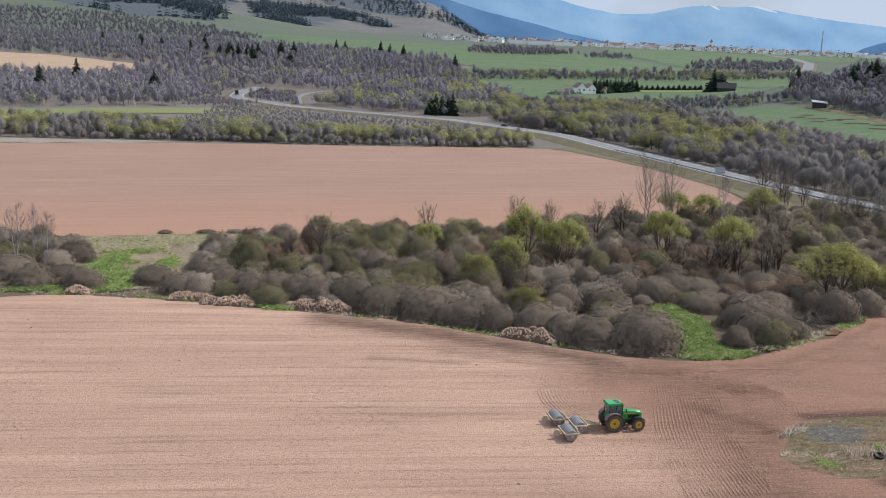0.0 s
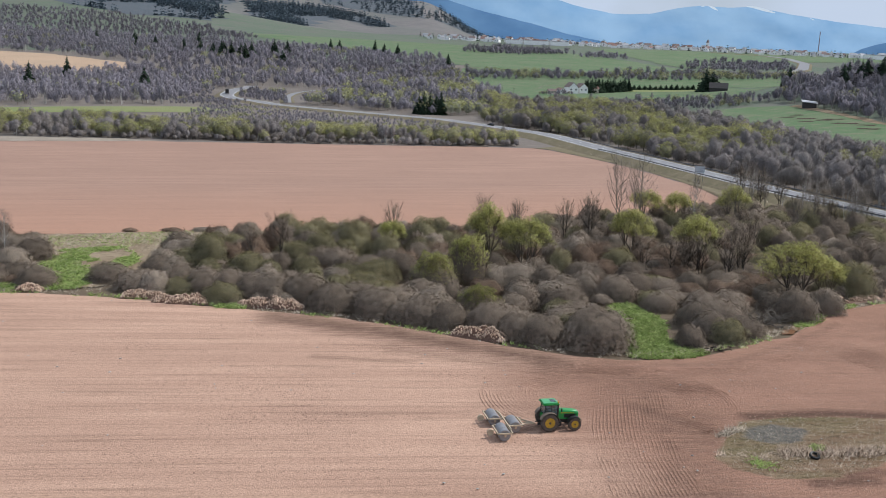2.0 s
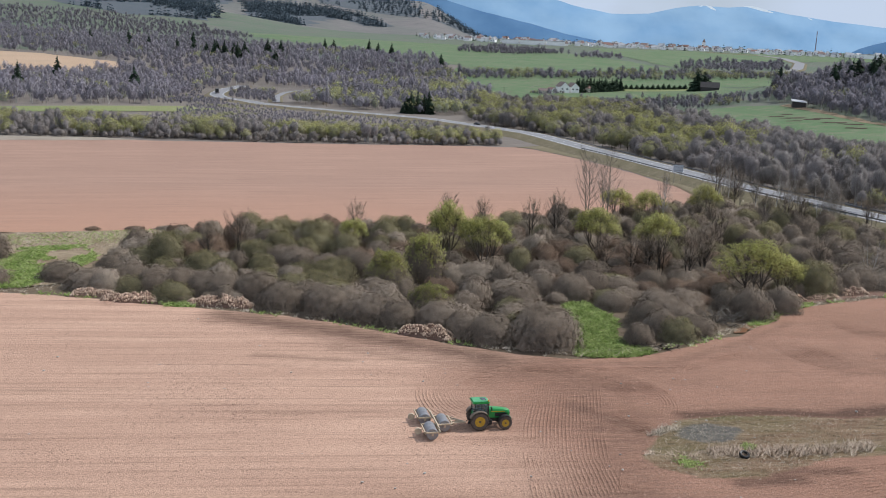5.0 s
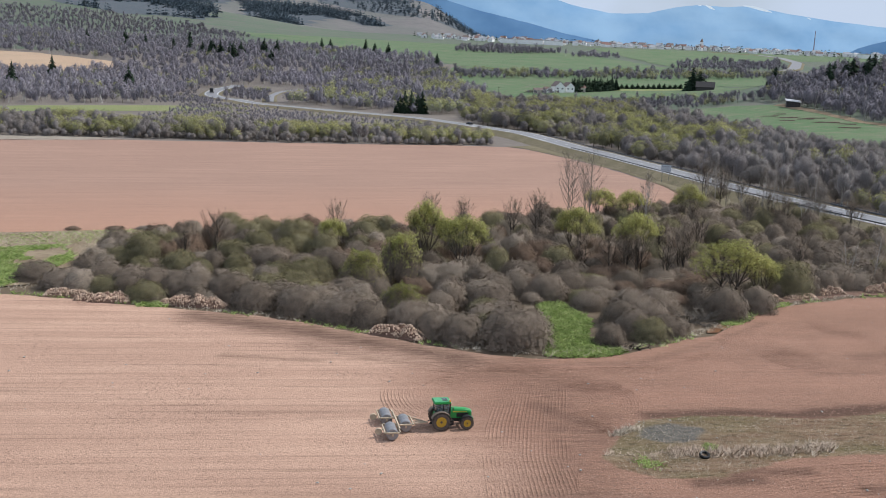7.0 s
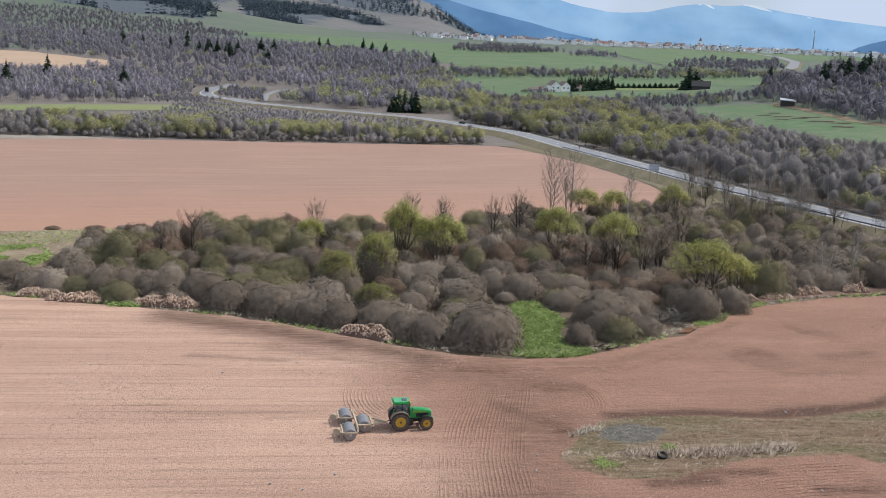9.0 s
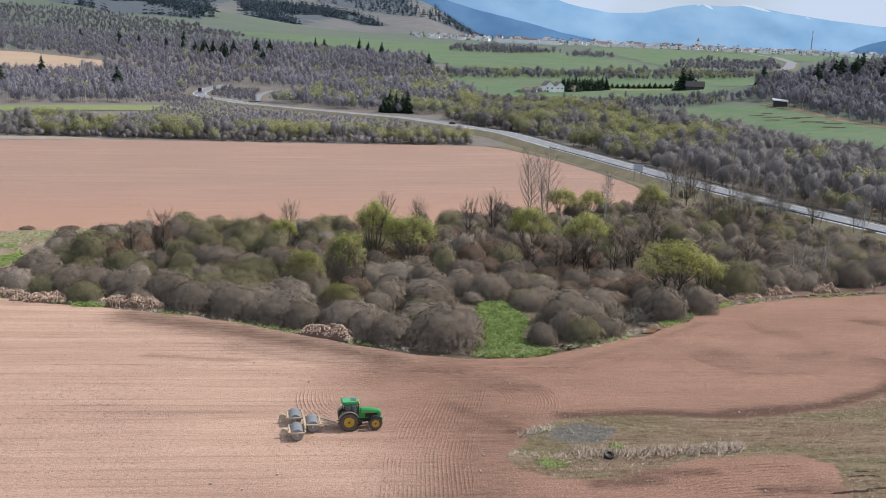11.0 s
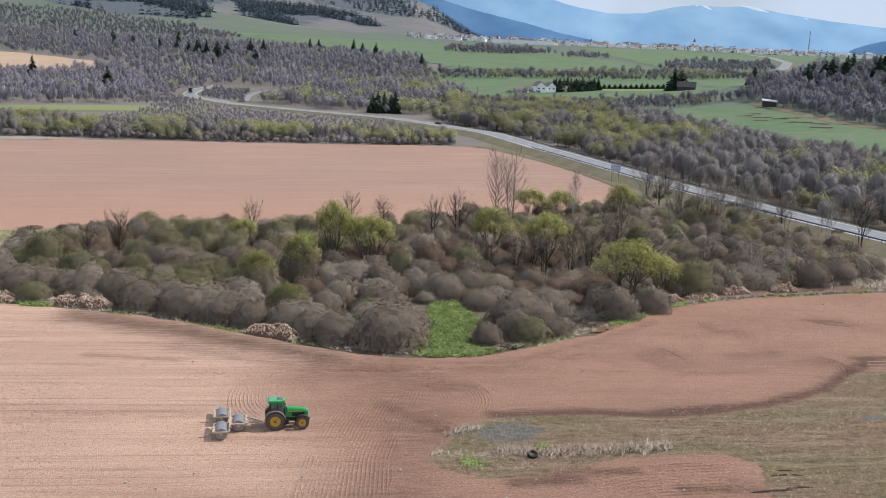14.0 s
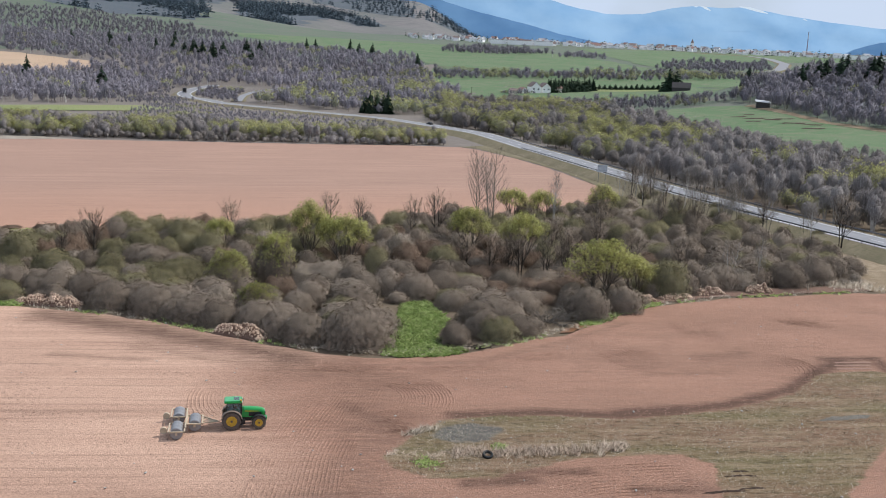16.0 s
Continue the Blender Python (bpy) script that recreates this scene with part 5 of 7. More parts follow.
def mixed_wood(name, poly, gap, seed, lo, hi, yellow, label, round_share=0.25, birch=0.12, near=False):
    pts = scatter(poly, gap, seed)
    bare, dome, leafy, pale_stem = (mid_bare, mid_round, mid_yellow, mid_birch) if near else (far_bare, far_round, far_yellow, far_birch)
    rest = 1 - yellow - round_share
    shapes = [pale_stem[0], dome[0], bare[1], pale_stem[1], bare[2], dome[1]] + leafy
    # far woods take the copies with haze in their colour
    twig, grey, pale, olive = ("spray_purple", "spray_mid", "spray_light", "spray_bud") if near else ("spray_haze", "spray_haze", "spray_haze", "spray_haze_bud")
    stems, leafy_mat = ["bark", twig], "leaf_bud" if near else "leaf_haze_bud"
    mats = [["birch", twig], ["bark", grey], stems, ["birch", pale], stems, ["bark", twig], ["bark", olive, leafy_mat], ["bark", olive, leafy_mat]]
    stem = rest * (1 - birch) / 3
    shares = [stem, round_share / 2, stem, rest * birch, stem, round_share / 2, yellow * 0.6, yellow * 0.4]
    grown = [[(v * (1.1 if i in (0, 2, 3, 4) else 0.9 if near and i > 5 else 0.74), f, m) for v, f, m in s] for i, s in enumerate(shapes)]
    return wood(name, pts, grown, mats, lo, hi, seed, label, shares=shares)


mixed_wood("wood_beyond_field", [(-330, 375), (-175, 393), (-134, 403), (-45, 417), (22, 433), (44, 440), (36, 462), (-10, 470), (-60, 476), (-121, 472), (-215, 456), (-330, 420)], 5.0, 41, 4.6, 8.2, 0.40,
           "belt of bare trees and budding willows", 0.34, 0.3, True)
mixed_wood("scrub_beyond_field", [(-175, 391), (-134, 401), (-45, 414), (22, 430), (44, 437), (40, 446), (18, 440), (-45, 427), (-134, 412), (-175, 402)], 3.8, 59, 2.6, 4.6, 0.08, "low leafless scrub along the far field", 0.9, 0.1, True)
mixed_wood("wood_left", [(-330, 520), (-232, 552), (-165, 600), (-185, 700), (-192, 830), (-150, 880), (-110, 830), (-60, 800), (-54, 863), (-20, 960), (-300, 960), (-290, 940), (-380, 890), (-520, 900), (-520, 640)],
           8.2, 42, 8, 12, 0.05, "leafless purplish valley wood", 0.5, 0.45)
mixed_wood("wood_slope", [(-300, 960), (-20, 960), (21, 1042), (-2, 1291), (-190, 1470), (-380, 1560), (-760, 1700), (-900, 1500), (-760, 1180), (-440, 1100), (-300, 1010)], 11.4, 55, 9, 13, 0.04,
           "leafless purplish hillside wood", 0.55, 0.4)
mixed_wood("wood_upper", [(-350, 1620), (-330, 1740), (-480, 1960), (-620, 2020), (-1000, 2060), (-1100, 1700), (-900, 1560), (-760, 1720)], 13.5, 52, 8, 12, 0.0, "bare wood on the upper slope", 0.5)
mixed_wood("wood_by_road", [(28, 572), (50, 528), (76, 486), (92, 445), (108, 380), (135, 400), (150, 470), (140, 560), (150, 640), (170, 712), (112, 718), (40, 728)],
           6.0, 43, 6, 11, 0.42, "bare trees and many budding willows above the road", 0.40, 0.2, True)
mixed_wood("wood_below_meadow", [(108, 380), (124, 312), (138, 268), (150, 232), (190, 235), (250, 360), (262, 396), (224, 424), (198, 474), (182, 536), (173, 592), (168, 650), (150, 640), (140, 560), (150, 470), (135, 400)],
           6.0, 58, 6, 12, 0.09, "dense bare grey wood with pale stems", 0.36, 0.5, True)
mixed_wood("wood_by_bend", [(-165, 600), (-141, 600), (-120, 622), (-152, 688), (-180, 763), (-186, 813), (-192, 832), (-188, 700)], 5.0, 56, 2.2, 4.2, 0.08, "low bare scrub inside the bend of the road", 0.7)
mixed_wood("wood_by_lane", [(-95, 640), (-102, 660), (-118, 740), (-120, 790), (-160, 820), (-160, 770), (-132, 690)], 6, 53, 3.5, 6.5, 0.1, "bare scrub between road and lane", 0.6)
mixed_wood("wood_roadside", [(-150, 474), (-121, 476), (-60, 480), (-10, 474), (30, 468), (40, 486), (2, 543), (-50, 575), (-105, 604), (-128, 622), (-142, 600), (-138, 540)], 3.6, 54, 1.6, 2.8, 0.2, "low scrub below the road", 0.6)
mixed_wood("wood_river", [(-90, 650), (-39, 618), (19, 600), (41, 631), (60, 700), (44, 728), (54, 800), (36, 860), (27, 941), (-50, 870), (-75, 740)], 7.0, 44, 8, 13, 0.42, "riverside willows coming into leaf", 0.4)
mixed_wood("wood_hill", [(257, 735), (268, 706), (277, 653), (284, 605), (297, 590), (350, 516), (420, 560), (430, 800), (360, 850), (323, 815), (285, 800)], 7.0, 45, 10, 15, 0.03, "dark bare wood on the hill", 0.5, 0.25)
mixed_wood("wood_strip", [(-98, 895), (-28, 940), (123, 1025), (142, 1030), (250, 1058), (480, 1200), (480, 1270), (150, 1100), (3, 1045), (-88, 985)], 9, 46, 7, 12, 0.42, "line of budding trees across the valley", 0.45)
mixed_wood("wood_far", [(29, 1560), (117, 1530), (219, 1640), (160, 1740), (60, 1700)], 10, 47, 8, 13, 0.0, "bare copse on the pasture", 0.6)
mixed_wood("wood_far", [(318, 1302), (394, 1304), (510, 1396), (570, 1600), (391, 1500)], 11, 48, 7, 12, 0.0, "bare copse below the road", 0.6)
mixed_wood("wood_far", [(200, 1535), (290, 1534), (310, 1600), (265, 1620)], 10, 49, 7, 11, 0.0, "small bare copse", 0.6)
mixed_wood("farm_scrub", [(90, 836), (108, 842), (122, 855), (118, 862), (104, 866), (90, 856)], 4.2, 60, 3, 5.5, 0.15, "bare shrubs round the farmyard", 0.75, 0.1)
mixed_wood("wood_meadow_edge", [(100, 742), (110, 760), (180, 788), (250, 765), (262, 735), (196, 712), (172, 716)], 6, 50, 5, 9, 0.1, "scrub between two meadows", 0.6)


def spruces(name, pts, lo, hi, seed, label, shapes=None):
    kinds = shapes or far_spruce
    return wood(name, np.array(pts, float), kinds, [["bark", "needles"] if len(s) > 1 else ["needles"] for s in kinds], lo, hi, seed, label)


def forest(poly, gap, seed, label):
    """Spruces with clearings and a ragged edge."""
    rim = wavy(poly, 45, 16, seed + 300)
    pts = scatter(rim, gap, seed)
    pts = pts[[noise.noise(Vector((x * 0.006, y * 0.0025, seed))) + 0.5 * noise.noise(Vector((x * 0.02, y * 0.008, seed))) > -0.22 for x, y in pts]]
    sheet("forest_floor", rim, "needle_litter_haze", 0.4, 60, seed + 300, 3.0, label="haze-blue needle litter under the distant spruces")
    wood("spruce_forest", pts, tiny_spruce, [["needles_haze"]] * 2, 15, 27, seed, label)


forest([(-600, 2870), (-433, 2720), (-393, 3081), (-361, 3400), (-210, 3250), (-180, 3400), (-299, 3621), (-472, 3663), (-700, 3418)], 13, 61, "dark spruce forest on the far hillside")
forest([(-900, 2200), (-760, 2100), (-641, 2072), (-512, 2129), (-532, 2318), (-700, 2900), (-850, 2700), (-1000, 2400)], 14, 62, "dark spruce forest on the far slope")
forest([(-1300, 2500), (-1050, 2450), (-900, 2900), (-700, 3200), (-800, 3700), (-1500, 3600)], 24, 63, "mixed forest on the high slope")
forest([(-600, 3900), (-200, 3700), (280, 3700), (300, 4500), (-700, 4500)], 26, 64, "distant dark forest on the ridge")

# ---- spruces one can count ----
rng = np.random.default_rng(77)
grove = Grove()
grove.add("spruce", [plant("spruce_tree", spruce_shape(s, 14, 26, 0.36, 0.085), ["bark", "needles"], ["trunk", "crown"], "dark green spruce standing among bare trees", "tree", "spruces in the valley") for s in (21, 22, 23)])
SPRUCE_SPOTS = [(-256, 1145), (-262, 1160), (-248, 1150), (-240, 1165), (-213, 1058), (-171, 1055), (-318, 1200), (-300, 1210), (-158, 1380), (-146, 1385), (-92, 1340), (-78, 1320), (-59, 1310), (9, 1074),
                (-318, 829), (-236, 778), (-305, 722), (-228, 1170), (-275, 1172), (-204, 1190), (-190, 1200), (-420, 1330), (-380, 1290), (-350, 1400), (-480, 1350)]
for x, y in SPRUCE_SPOTS:
    grove.put("spruce", x, y, rng.uniform(17, 22), rng.uniform(17, 24), rng)
for x, y in ((-6, 606), (-2, 609), (2, 611), (5, 608), (-9, 608)):
    grove.put("spruce", x, y, 13, rng.uniform(11, 15), rng)
for x, y in ((322, 765), (331, 778), (343, 772), (352, 764), (372, 752), (392, 738), (288, 790), (246, 885), (251, 880), (337, 768), (380, 760), (360, 772)):
    grove.put("spruce", x, y, rng.uniform(22, 30), rng.uniform(17, 23), rng)
for i in range(21):
    grove.put("spruce", 134.5 + 2.3 * i + rng.normal(0, 0.6), 877 + 1.9 * i + rng.normal(0, 1), 14, rng.uniform(10, 14), rng)
for i in range(12):
    grove.put("spruce", 190 + 5.3 * i, 935 + 0.4 * i, 11, rng.uniform(4.5, 6.5), rng)

# ---- farm, shed, town ----


def build_house(name, x, y, turn, size, roof, wall, label, group="", lift=0.0):
    """A gabled house with walls, roof and windows."""
    w, d, h, r = size
    root = thing(name, pose(x, y, float(land(np.array(x), np.array(y))) + lift, 0, 0, turn), label, "house", group)
    bm = bmesh.new()
    pts = [bm.verts.new(p) for p in ((-w / 2, -d / 2, -1), (w / 2, -d / 2, -1), (w / 2, -d / 2, h), (0, -d / 2, h + r), (-w / 2, -d / 2, h))]
    back = [bm.verts.new((v.co.x, d / 2, v.co.z)) for v in pts]
    bm.faces.new(pts)
    bm.faces.new(back[::-1])
    for i in range(5):
        bm.faces.new((pts[i], back[i], back[(i + 1) % 5], pts[(i + 1) % 5]))
    bmesh.ops.recalc_face_normals(bm, faces=bm.faces)
    part("wall", bm, wall, root)
    bm = bmesh.new()
    slope = math.atan2(r, w / 2)
    for s in (-1, 1):
        ln = math.hypot(w / 2, r) + 0.6
        box(bm, (ln, d + 1.0, 0.22), (s * (w / 4 + 0.12), 0, h + r / 2 + 0.05), (0, s * math.degrees(slope), 0))
    part("roof", bm, roof, root)
    for k in range(2):
        bm = bmesh.new()
        box(bm, (w * 0.18, 0.12, h * 0.22), ((k - 0.5) * w * 0.5, -d / 2 - 0.02, h * 0.62))
        part("window", bm, "pane", root)
    return root


build_house("farmhouse", 121, 872, 14, (9, 12, 5.5, 4.0), "roof_brown", "plaster", "white farmhouse with a brown gabled roof")
build_house("farmhouse", 131, 878, 14, (8, 12, 5.0, 3.6), "roof_brown", "plaster", "second white gable of the farmhouse")
build_house("farm_building", 140, 884, 104, (8, 14, 4.0, 2.6), "roof_red", "plaster_cream", "cream farm building with a reddish roof")
build_house("farm_building", 110, 862, 30, (6, 7, 3.0, 2.0), "roof_red", "plaster", "small white outbuilding with a red roof")
build_house("farm_building", 101, 850, 100, (5, 7, 2.8, 1.5), "roof_brown", "plaster_cream", "low cream outbuilding in the yard")
build_house("barn", 254, 872, 75, (9, 16, 3.0, 4.5), "wood_dark", "wood_dark", "dark weathered wooden barn in the meadow")


def build_shed():
    root = thing("field_shed", pose(268, 688, float(land(np.array(268.0), np.array(688.0))), 0, 0, -12), "dark timber shed with a pale sloping roof", "shed")
    bm = bmesh.new()
    box(bm, (9, 5, 4.4), (0, 0, 1.8))
    part("wall", bm, "wood_dark", root)
    bm = bmesh.new()
    box(bm, (10.6, 6.6, 0.25), (0, 0, 4.6), (11, 5, 0))
    part("roof", bm, "roof_pale", root, "pale sheet-metal roof")


build_shed()


def build_town():
    rng = np.random.default_rng(88)
    spots = scatter([(-40, 2200), (20, 2120), (130, 2085), (350, 2070), (560, 2110), (640, 2040), (760, 2050), (960, 2080), (1250, 2100), (1250, 2160), (700, 2180), (540, 2230), (300, 2260), (60, 2330), (-60, 2330)], 26, 89)
    made = {}
    for x, y in spots:
        if rng.random() < 0.12:
            continue
        key = (int(rng.integers(0, 3)), ("roof_red", "roof_brown", "roof_grey", "roof_grey")[rng.integers(0, 4)], ("plaster", "plaster", "plaster")[rng.integers(0, 3)])
        turn = rng.choice([0, 90]) + rng.normal(0, 15)
        if key not in made:
            size = ((9, 11, 4.5, 3.5), (10, 14, 5.5, 4.2), (8, 9, 3.5, 3.2))[key[0]]
            made[key] = build_house("town_house", x, y, turn, size, key[1], key[2], "small gabled house in the distant town", "houses of the town")
        else:
            copy_thing(made[key], pose(x, y, float(land(np.array(x), np.array(y))), 0, 0, turn))
    for x, y, ln in ((150, 2072, 34), (195, 2064, 52), (245, 2068, 40), (905, 2040, 40)):
        root = thing("factory_hall", pose(x, y, float(land(np.array(x), np.array(y))), 0, 0, rng.normal(5, 3)), "long low white hall at the town's edge", "hall")
        bm = bmesh.new()
        box(bm, (ln, 20, 9), (0, 0, 3.5))
        part("wall", bm, "plaster", root)
        bm = bmesh.new()
        box(bm, (ln + 1, 21, 0.5), (0, 0, 8.3))
        part("roof", bm, "roof_grey", root)
    root = thing("church", pose(588, 2170, float(land(np.array(588.0), np.array(2170.0)))), "white church with a tall tower", "church")
    bm = bmesh.new()
    box(bm, (6, 6, 18), (0, 0, 8))
    part("tower", bm, "plaster", root)
    bm = bmesh.new()
    rod(bm, (0, 0, 17), (0, 0, 25), 3.8, 0.2, 8)
    part("spire", bm, "roof_brown", root)
    bm = bmesh.new()
    box(bm, (12, 26, 12), (0, 16, 5))
    part("nave", bm, "plaster", root)
    pts = scatter([(-40, 2140), (350, 2040), (560, 2070), (760, 2020), (1300, 2080), (1300, 2160), (540, 2260), (-60, 2340)], 42, 90)
    spruces("town_trees", pts, 8, 17, 91, "dark conifers between the town houses", tiny_spruce)
    wood("town_trees", scatter([(-40, 2130), (560, 2060), (1300, 2070), (1300, 2150), (-60, 2340)], 36, 92), far_round, [["bark", "spray_haze"]] * 2, 5, 9, 93, "bare garden trees between the houses", squash=0.7)


build_town()


def build_mast():
    root = thing("chimney", pose(1139, 2964, 88), "tall slim grey chimney stack", "chimney")
    for i in range(8):
        bm = bmesh.new()
        rod(bm, (0, 0, i * 10), (0, 0, i * 10 + 10), 1.8 - 0.08 * i, 1.8 - 0.08 * (i + 1), 16)
        part("band", bm, "mast_white" if i == 6 else "mast_red", root)


build_mast()

# ---- mountains, a plain backdrop beyond everything ----


def build_range(name, y, profile, material, seed, label, foot=40):
    px = np.linspace(profile[0][0], profile[-1][0], 260)
    top = np.interp(px, *zip(*profile))
    top = top + np.array([noise.noise(Vector((x * 0.006, seed, 0))) * 5 + noise.noise(Vector((x * 0.02, seed, 3))) * 2 for x in px])
    rows = 14
    v, f = [], []
    for j in range(rows):
        s = j / (rows - 1)
        for x, t in zip(px, top):
            rel = noise.noise(Vector((x * 0.004, s * 2.5, seed))) * 90 * s * (1 - s) * 2
            v.append((x, y - 260 * (1 - s) - rel * 0.5, foot + (t - foot) * s ** 0.8))
    n = len(px)
    for j in range(rows - 1):
        for i in range(n - 1):
            a = j * n + i
            f += [(a, a + 1, a + n + 1), (a, a + n + 1, a + n)]
    me = tri_mesh(name, v, f, [material])
    for p in me.polygons:
        p.use_smooth = True
    tagged(new(name, me), label, "mountains", kind="structure")


FAR_RIDGE = [(-2600, 430), (-1370, 514), (-250, 506), (202, 443), (574, 349), (689, 321), (832, 299), (1030, 307), (1169, 341), (1281, 356), (1423, 351), (1507, 360), (1650, 344), (1851, 319), (2024, 299), (2219, 285),
             (2598, 261), (3300, 262)]
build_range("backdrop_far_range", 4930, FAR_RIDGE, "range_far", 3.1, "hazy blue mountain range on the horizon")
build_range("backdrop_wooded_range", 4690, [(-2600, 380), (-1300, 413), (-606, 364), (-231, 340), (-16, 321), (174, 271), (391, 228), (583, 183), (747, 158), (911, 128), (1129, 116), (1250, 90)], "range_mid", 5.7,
            "nearer wooded mountain tinted dark blue by painted haze")
build_range("backdrop_hill", 4700, [(1760, 70), (1802, 95), (1935, 130), (2012, 174), (2138, 208), (2333, 224), (2777, 189), (3200, 150)], "range_mid", 8.2, "hill on the horizon tinted dark blue by painted haze")


def build_snow():
    bits = []
    for pts, w in (([(1292, 352), (1310, 345), (1345, 330)], 10), ([(1480, 357), (1520, 354), (1580, 340), (1630, 330)], 11), ([(1255, 348), (1275, 350)], 5), ([(1800, 312), (1830, 302)], 4)):
        p = along([(x, 4850, z) for x, z in pts], 12)
        n = len(p)
        k = np.sin(np.linspace(0.25, 2.9, n)) * w * 0.5
        v = np.vstack([np.column_stack([p[:, 0], np.full(n, 4850), p[:, 2] - k]), np.column_stack([p[:, 0] + k, np.full(n, 4850), p[:, 2] + k])])
        f = [t for i in range(n - 1) for t in ((i, i + 1, n + i + 1), (i, n + i + 1, n + i))]
        bits.append((v, np.array(f)))
    v, f = joined(bits)
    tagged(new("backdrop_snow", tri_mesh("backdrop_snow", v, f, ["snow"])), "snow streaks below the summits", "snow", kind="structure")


build_snow()

# ---- the thicket ----
YELLOW = [(16.2, 175.9, 12.8, 8.0), (12.3, 161.2, 9.6, 8.3), (6.5, 152.1, 7.8, 8.8), (13.6, 139.2, 5.9, 7.2), (-2.0, 182.6, 7.4, 5.7), (23.1, 172.2, 10.9, 10.5), (46.6, 192.5, 10.2, 9.1), (56.2, 178.2, 11.8, 9.2),
          (69.0, 158.5, 10.8, 12.1), (74.4, 160.2, 7.6, 6.8), (81.2, 238.4, 10.4, 7.9), (65.1, 230.3, 9.2, 8.3), (58.3, 233.1, 9.0, 8.4)]
OLIVE = [(49.4, 131.6, 3.6, 6.2), (-33.9, 166.2, 6.8, 7.6), (-15.0, 174.6, 6.5, 7.4), (-10.1, 186.5, 7.0, 8.5), (3.8, 189.6, 7.0, 8.0), (81.1, 162.5, 6.9, 8.4), (-4.4, 158.3, 4.2, 6.7), (26.4, 141.2, 3.4, 6.1),
         (101.4, 189.4, 3.9, 6.9), (119.4, 190.5, 4.5, 6.9)]
GREY = [(29.6, 127.2, 6.4, 11.2), (43.2, 129.4, 3.5, 5.0), (22.4, 128.0, 4.6, 7.7), (49.0, 141.8, 5.3, 9.4), (64.4, 144.4, 5.6, 7.6), (-40.8, 147.7, 3.6, 8.7), (-35.3, 151.1, 4.9, 8.4), (-26.4, 147.9, 4.7, 6.8), (-8.9, 141.4, 4.6, 8.3), (-1.7, 139.0, 5.0, 8.6), (5.4, 137.0, 4.9, 9.1), (14.9, 131.4, 4.7, 7.8), (-13.4, 145.4, 5.2, 8.6), (-18.9, 146.4, 4.8, 7.7), (71.0, 149.4, 4.9, 6.8), (-57.5, 148.9, 3.6, 7.0), (-66, 149.4, 3.4, 7.6), (-72, 154.4, 4.0, 8.6)]
PALE = [(33.0, 179.1, 7.3, 7.1), (21.1, 162.8, 4.4, 9.4), (-12.8, 186.1, 5.0, 6.8), (17.2, 162.2, 4.0, 7.9), (37.4, 157.4, 3.4, 6.7)]
BARE_TREES = [(-21.4, 168.5, 9.5, 7.2), (-26.7, 167.5, 6.7, 6.1), (-2.9, 194.0, 8.3, 3.7), (16.6, 204.6, 8.7, 5.6), (34.5, 205.3, 8.7, 7.4), (39.9, 203.2, 10.5, 6.1), (23.9, 199.9, 8.8, 4.1), (55.4, 171.0, 8.7, 6.2),
              (60.3, 169.5, 8.4, 6.2), (64.6, 174.9, 7.0, 5.3), (93.9, 229.2, 9.0, 6.2), (98.6, 228.7, 9.3, 7.6), (101.6, 227.3, 8.3, 6.2), (79.3, 226.0, 6.9, 5.4)]
TALL = [(50.2, 223.3, 18.7, 7.0), (52.1, 212.6, 19.4, 7.9), (79.9, 234.5, 10.6, 7.7), (91.8, 260.3, 10.9, 5.5), (108.9, 171.8, 7.9, 7.3), (112.6, 241.7, 9.0, 5.8), (119.0, 247.7, 12.2, 8.2), (90.0, 217.7, 10.5, 9.8),
        (97.4, 226.8, 8.9, 8.2)]
GREY += [(47.5, 134.5, 4.2, 6.2), (46.8, 139.5, 4.6, 7), (-30, 147.5, 4.6, 7.5), (84, 166.5, 4.6, 7.5), (92, 171.5, 5.2, 8.5), (99, 174.5, 5.0, 8.0), (106, 176.5, 5.4, 9.5), (113, 180.5, 5.6, 9.5), (119, 186, 4.8, 8.0), (124, 190, 4.2, 7.0), (104, 184, 5.8, 10), (95, 182, 5.6, 9), (112, 190, 5.6, 9),
         (9, 134.5, 4.2, 7.0), (19, 130.2, 4.4, 7.0), (-22, 147, 4.4, 7.0), (-5, 143, 4.6, 8), (1.6, 141, 4.8, 8), (37, 155, 4.8, 8), (51.2, 141.0, 4.4, 7)]
BIRCHES = [(67.0, 223.2, 14.1, 6.2), (94.1, 171.8, 9.5, 5.7), (99.6, 173.2, 10.1, 6.3), (-73.1, 159.6, 11.4, 4.9), (-76.5, 157.2, 13.2, 4.8), (-71.1, 162.3, 10.6, 4.5), (-69.9, 165.0, 9.3, 4.1), (-80, 163, 12, 5), (-84, 160, 12.5, 5)]


def shrub_kind(name, label, seeds, twig, foliage=None, leaves=0, group="shrubs of the thicket", **more):
    mats, names = ["bark_twig", "spray_" + twig] + ([foliage] if foliage else []), ["branchwork", "crown"] + (["foliage"] if foliage else [])
    return [plant(name, shrub_shape(s, leaves=leaves, **more), mats, names, label, "shrub", group) for s in seeds]


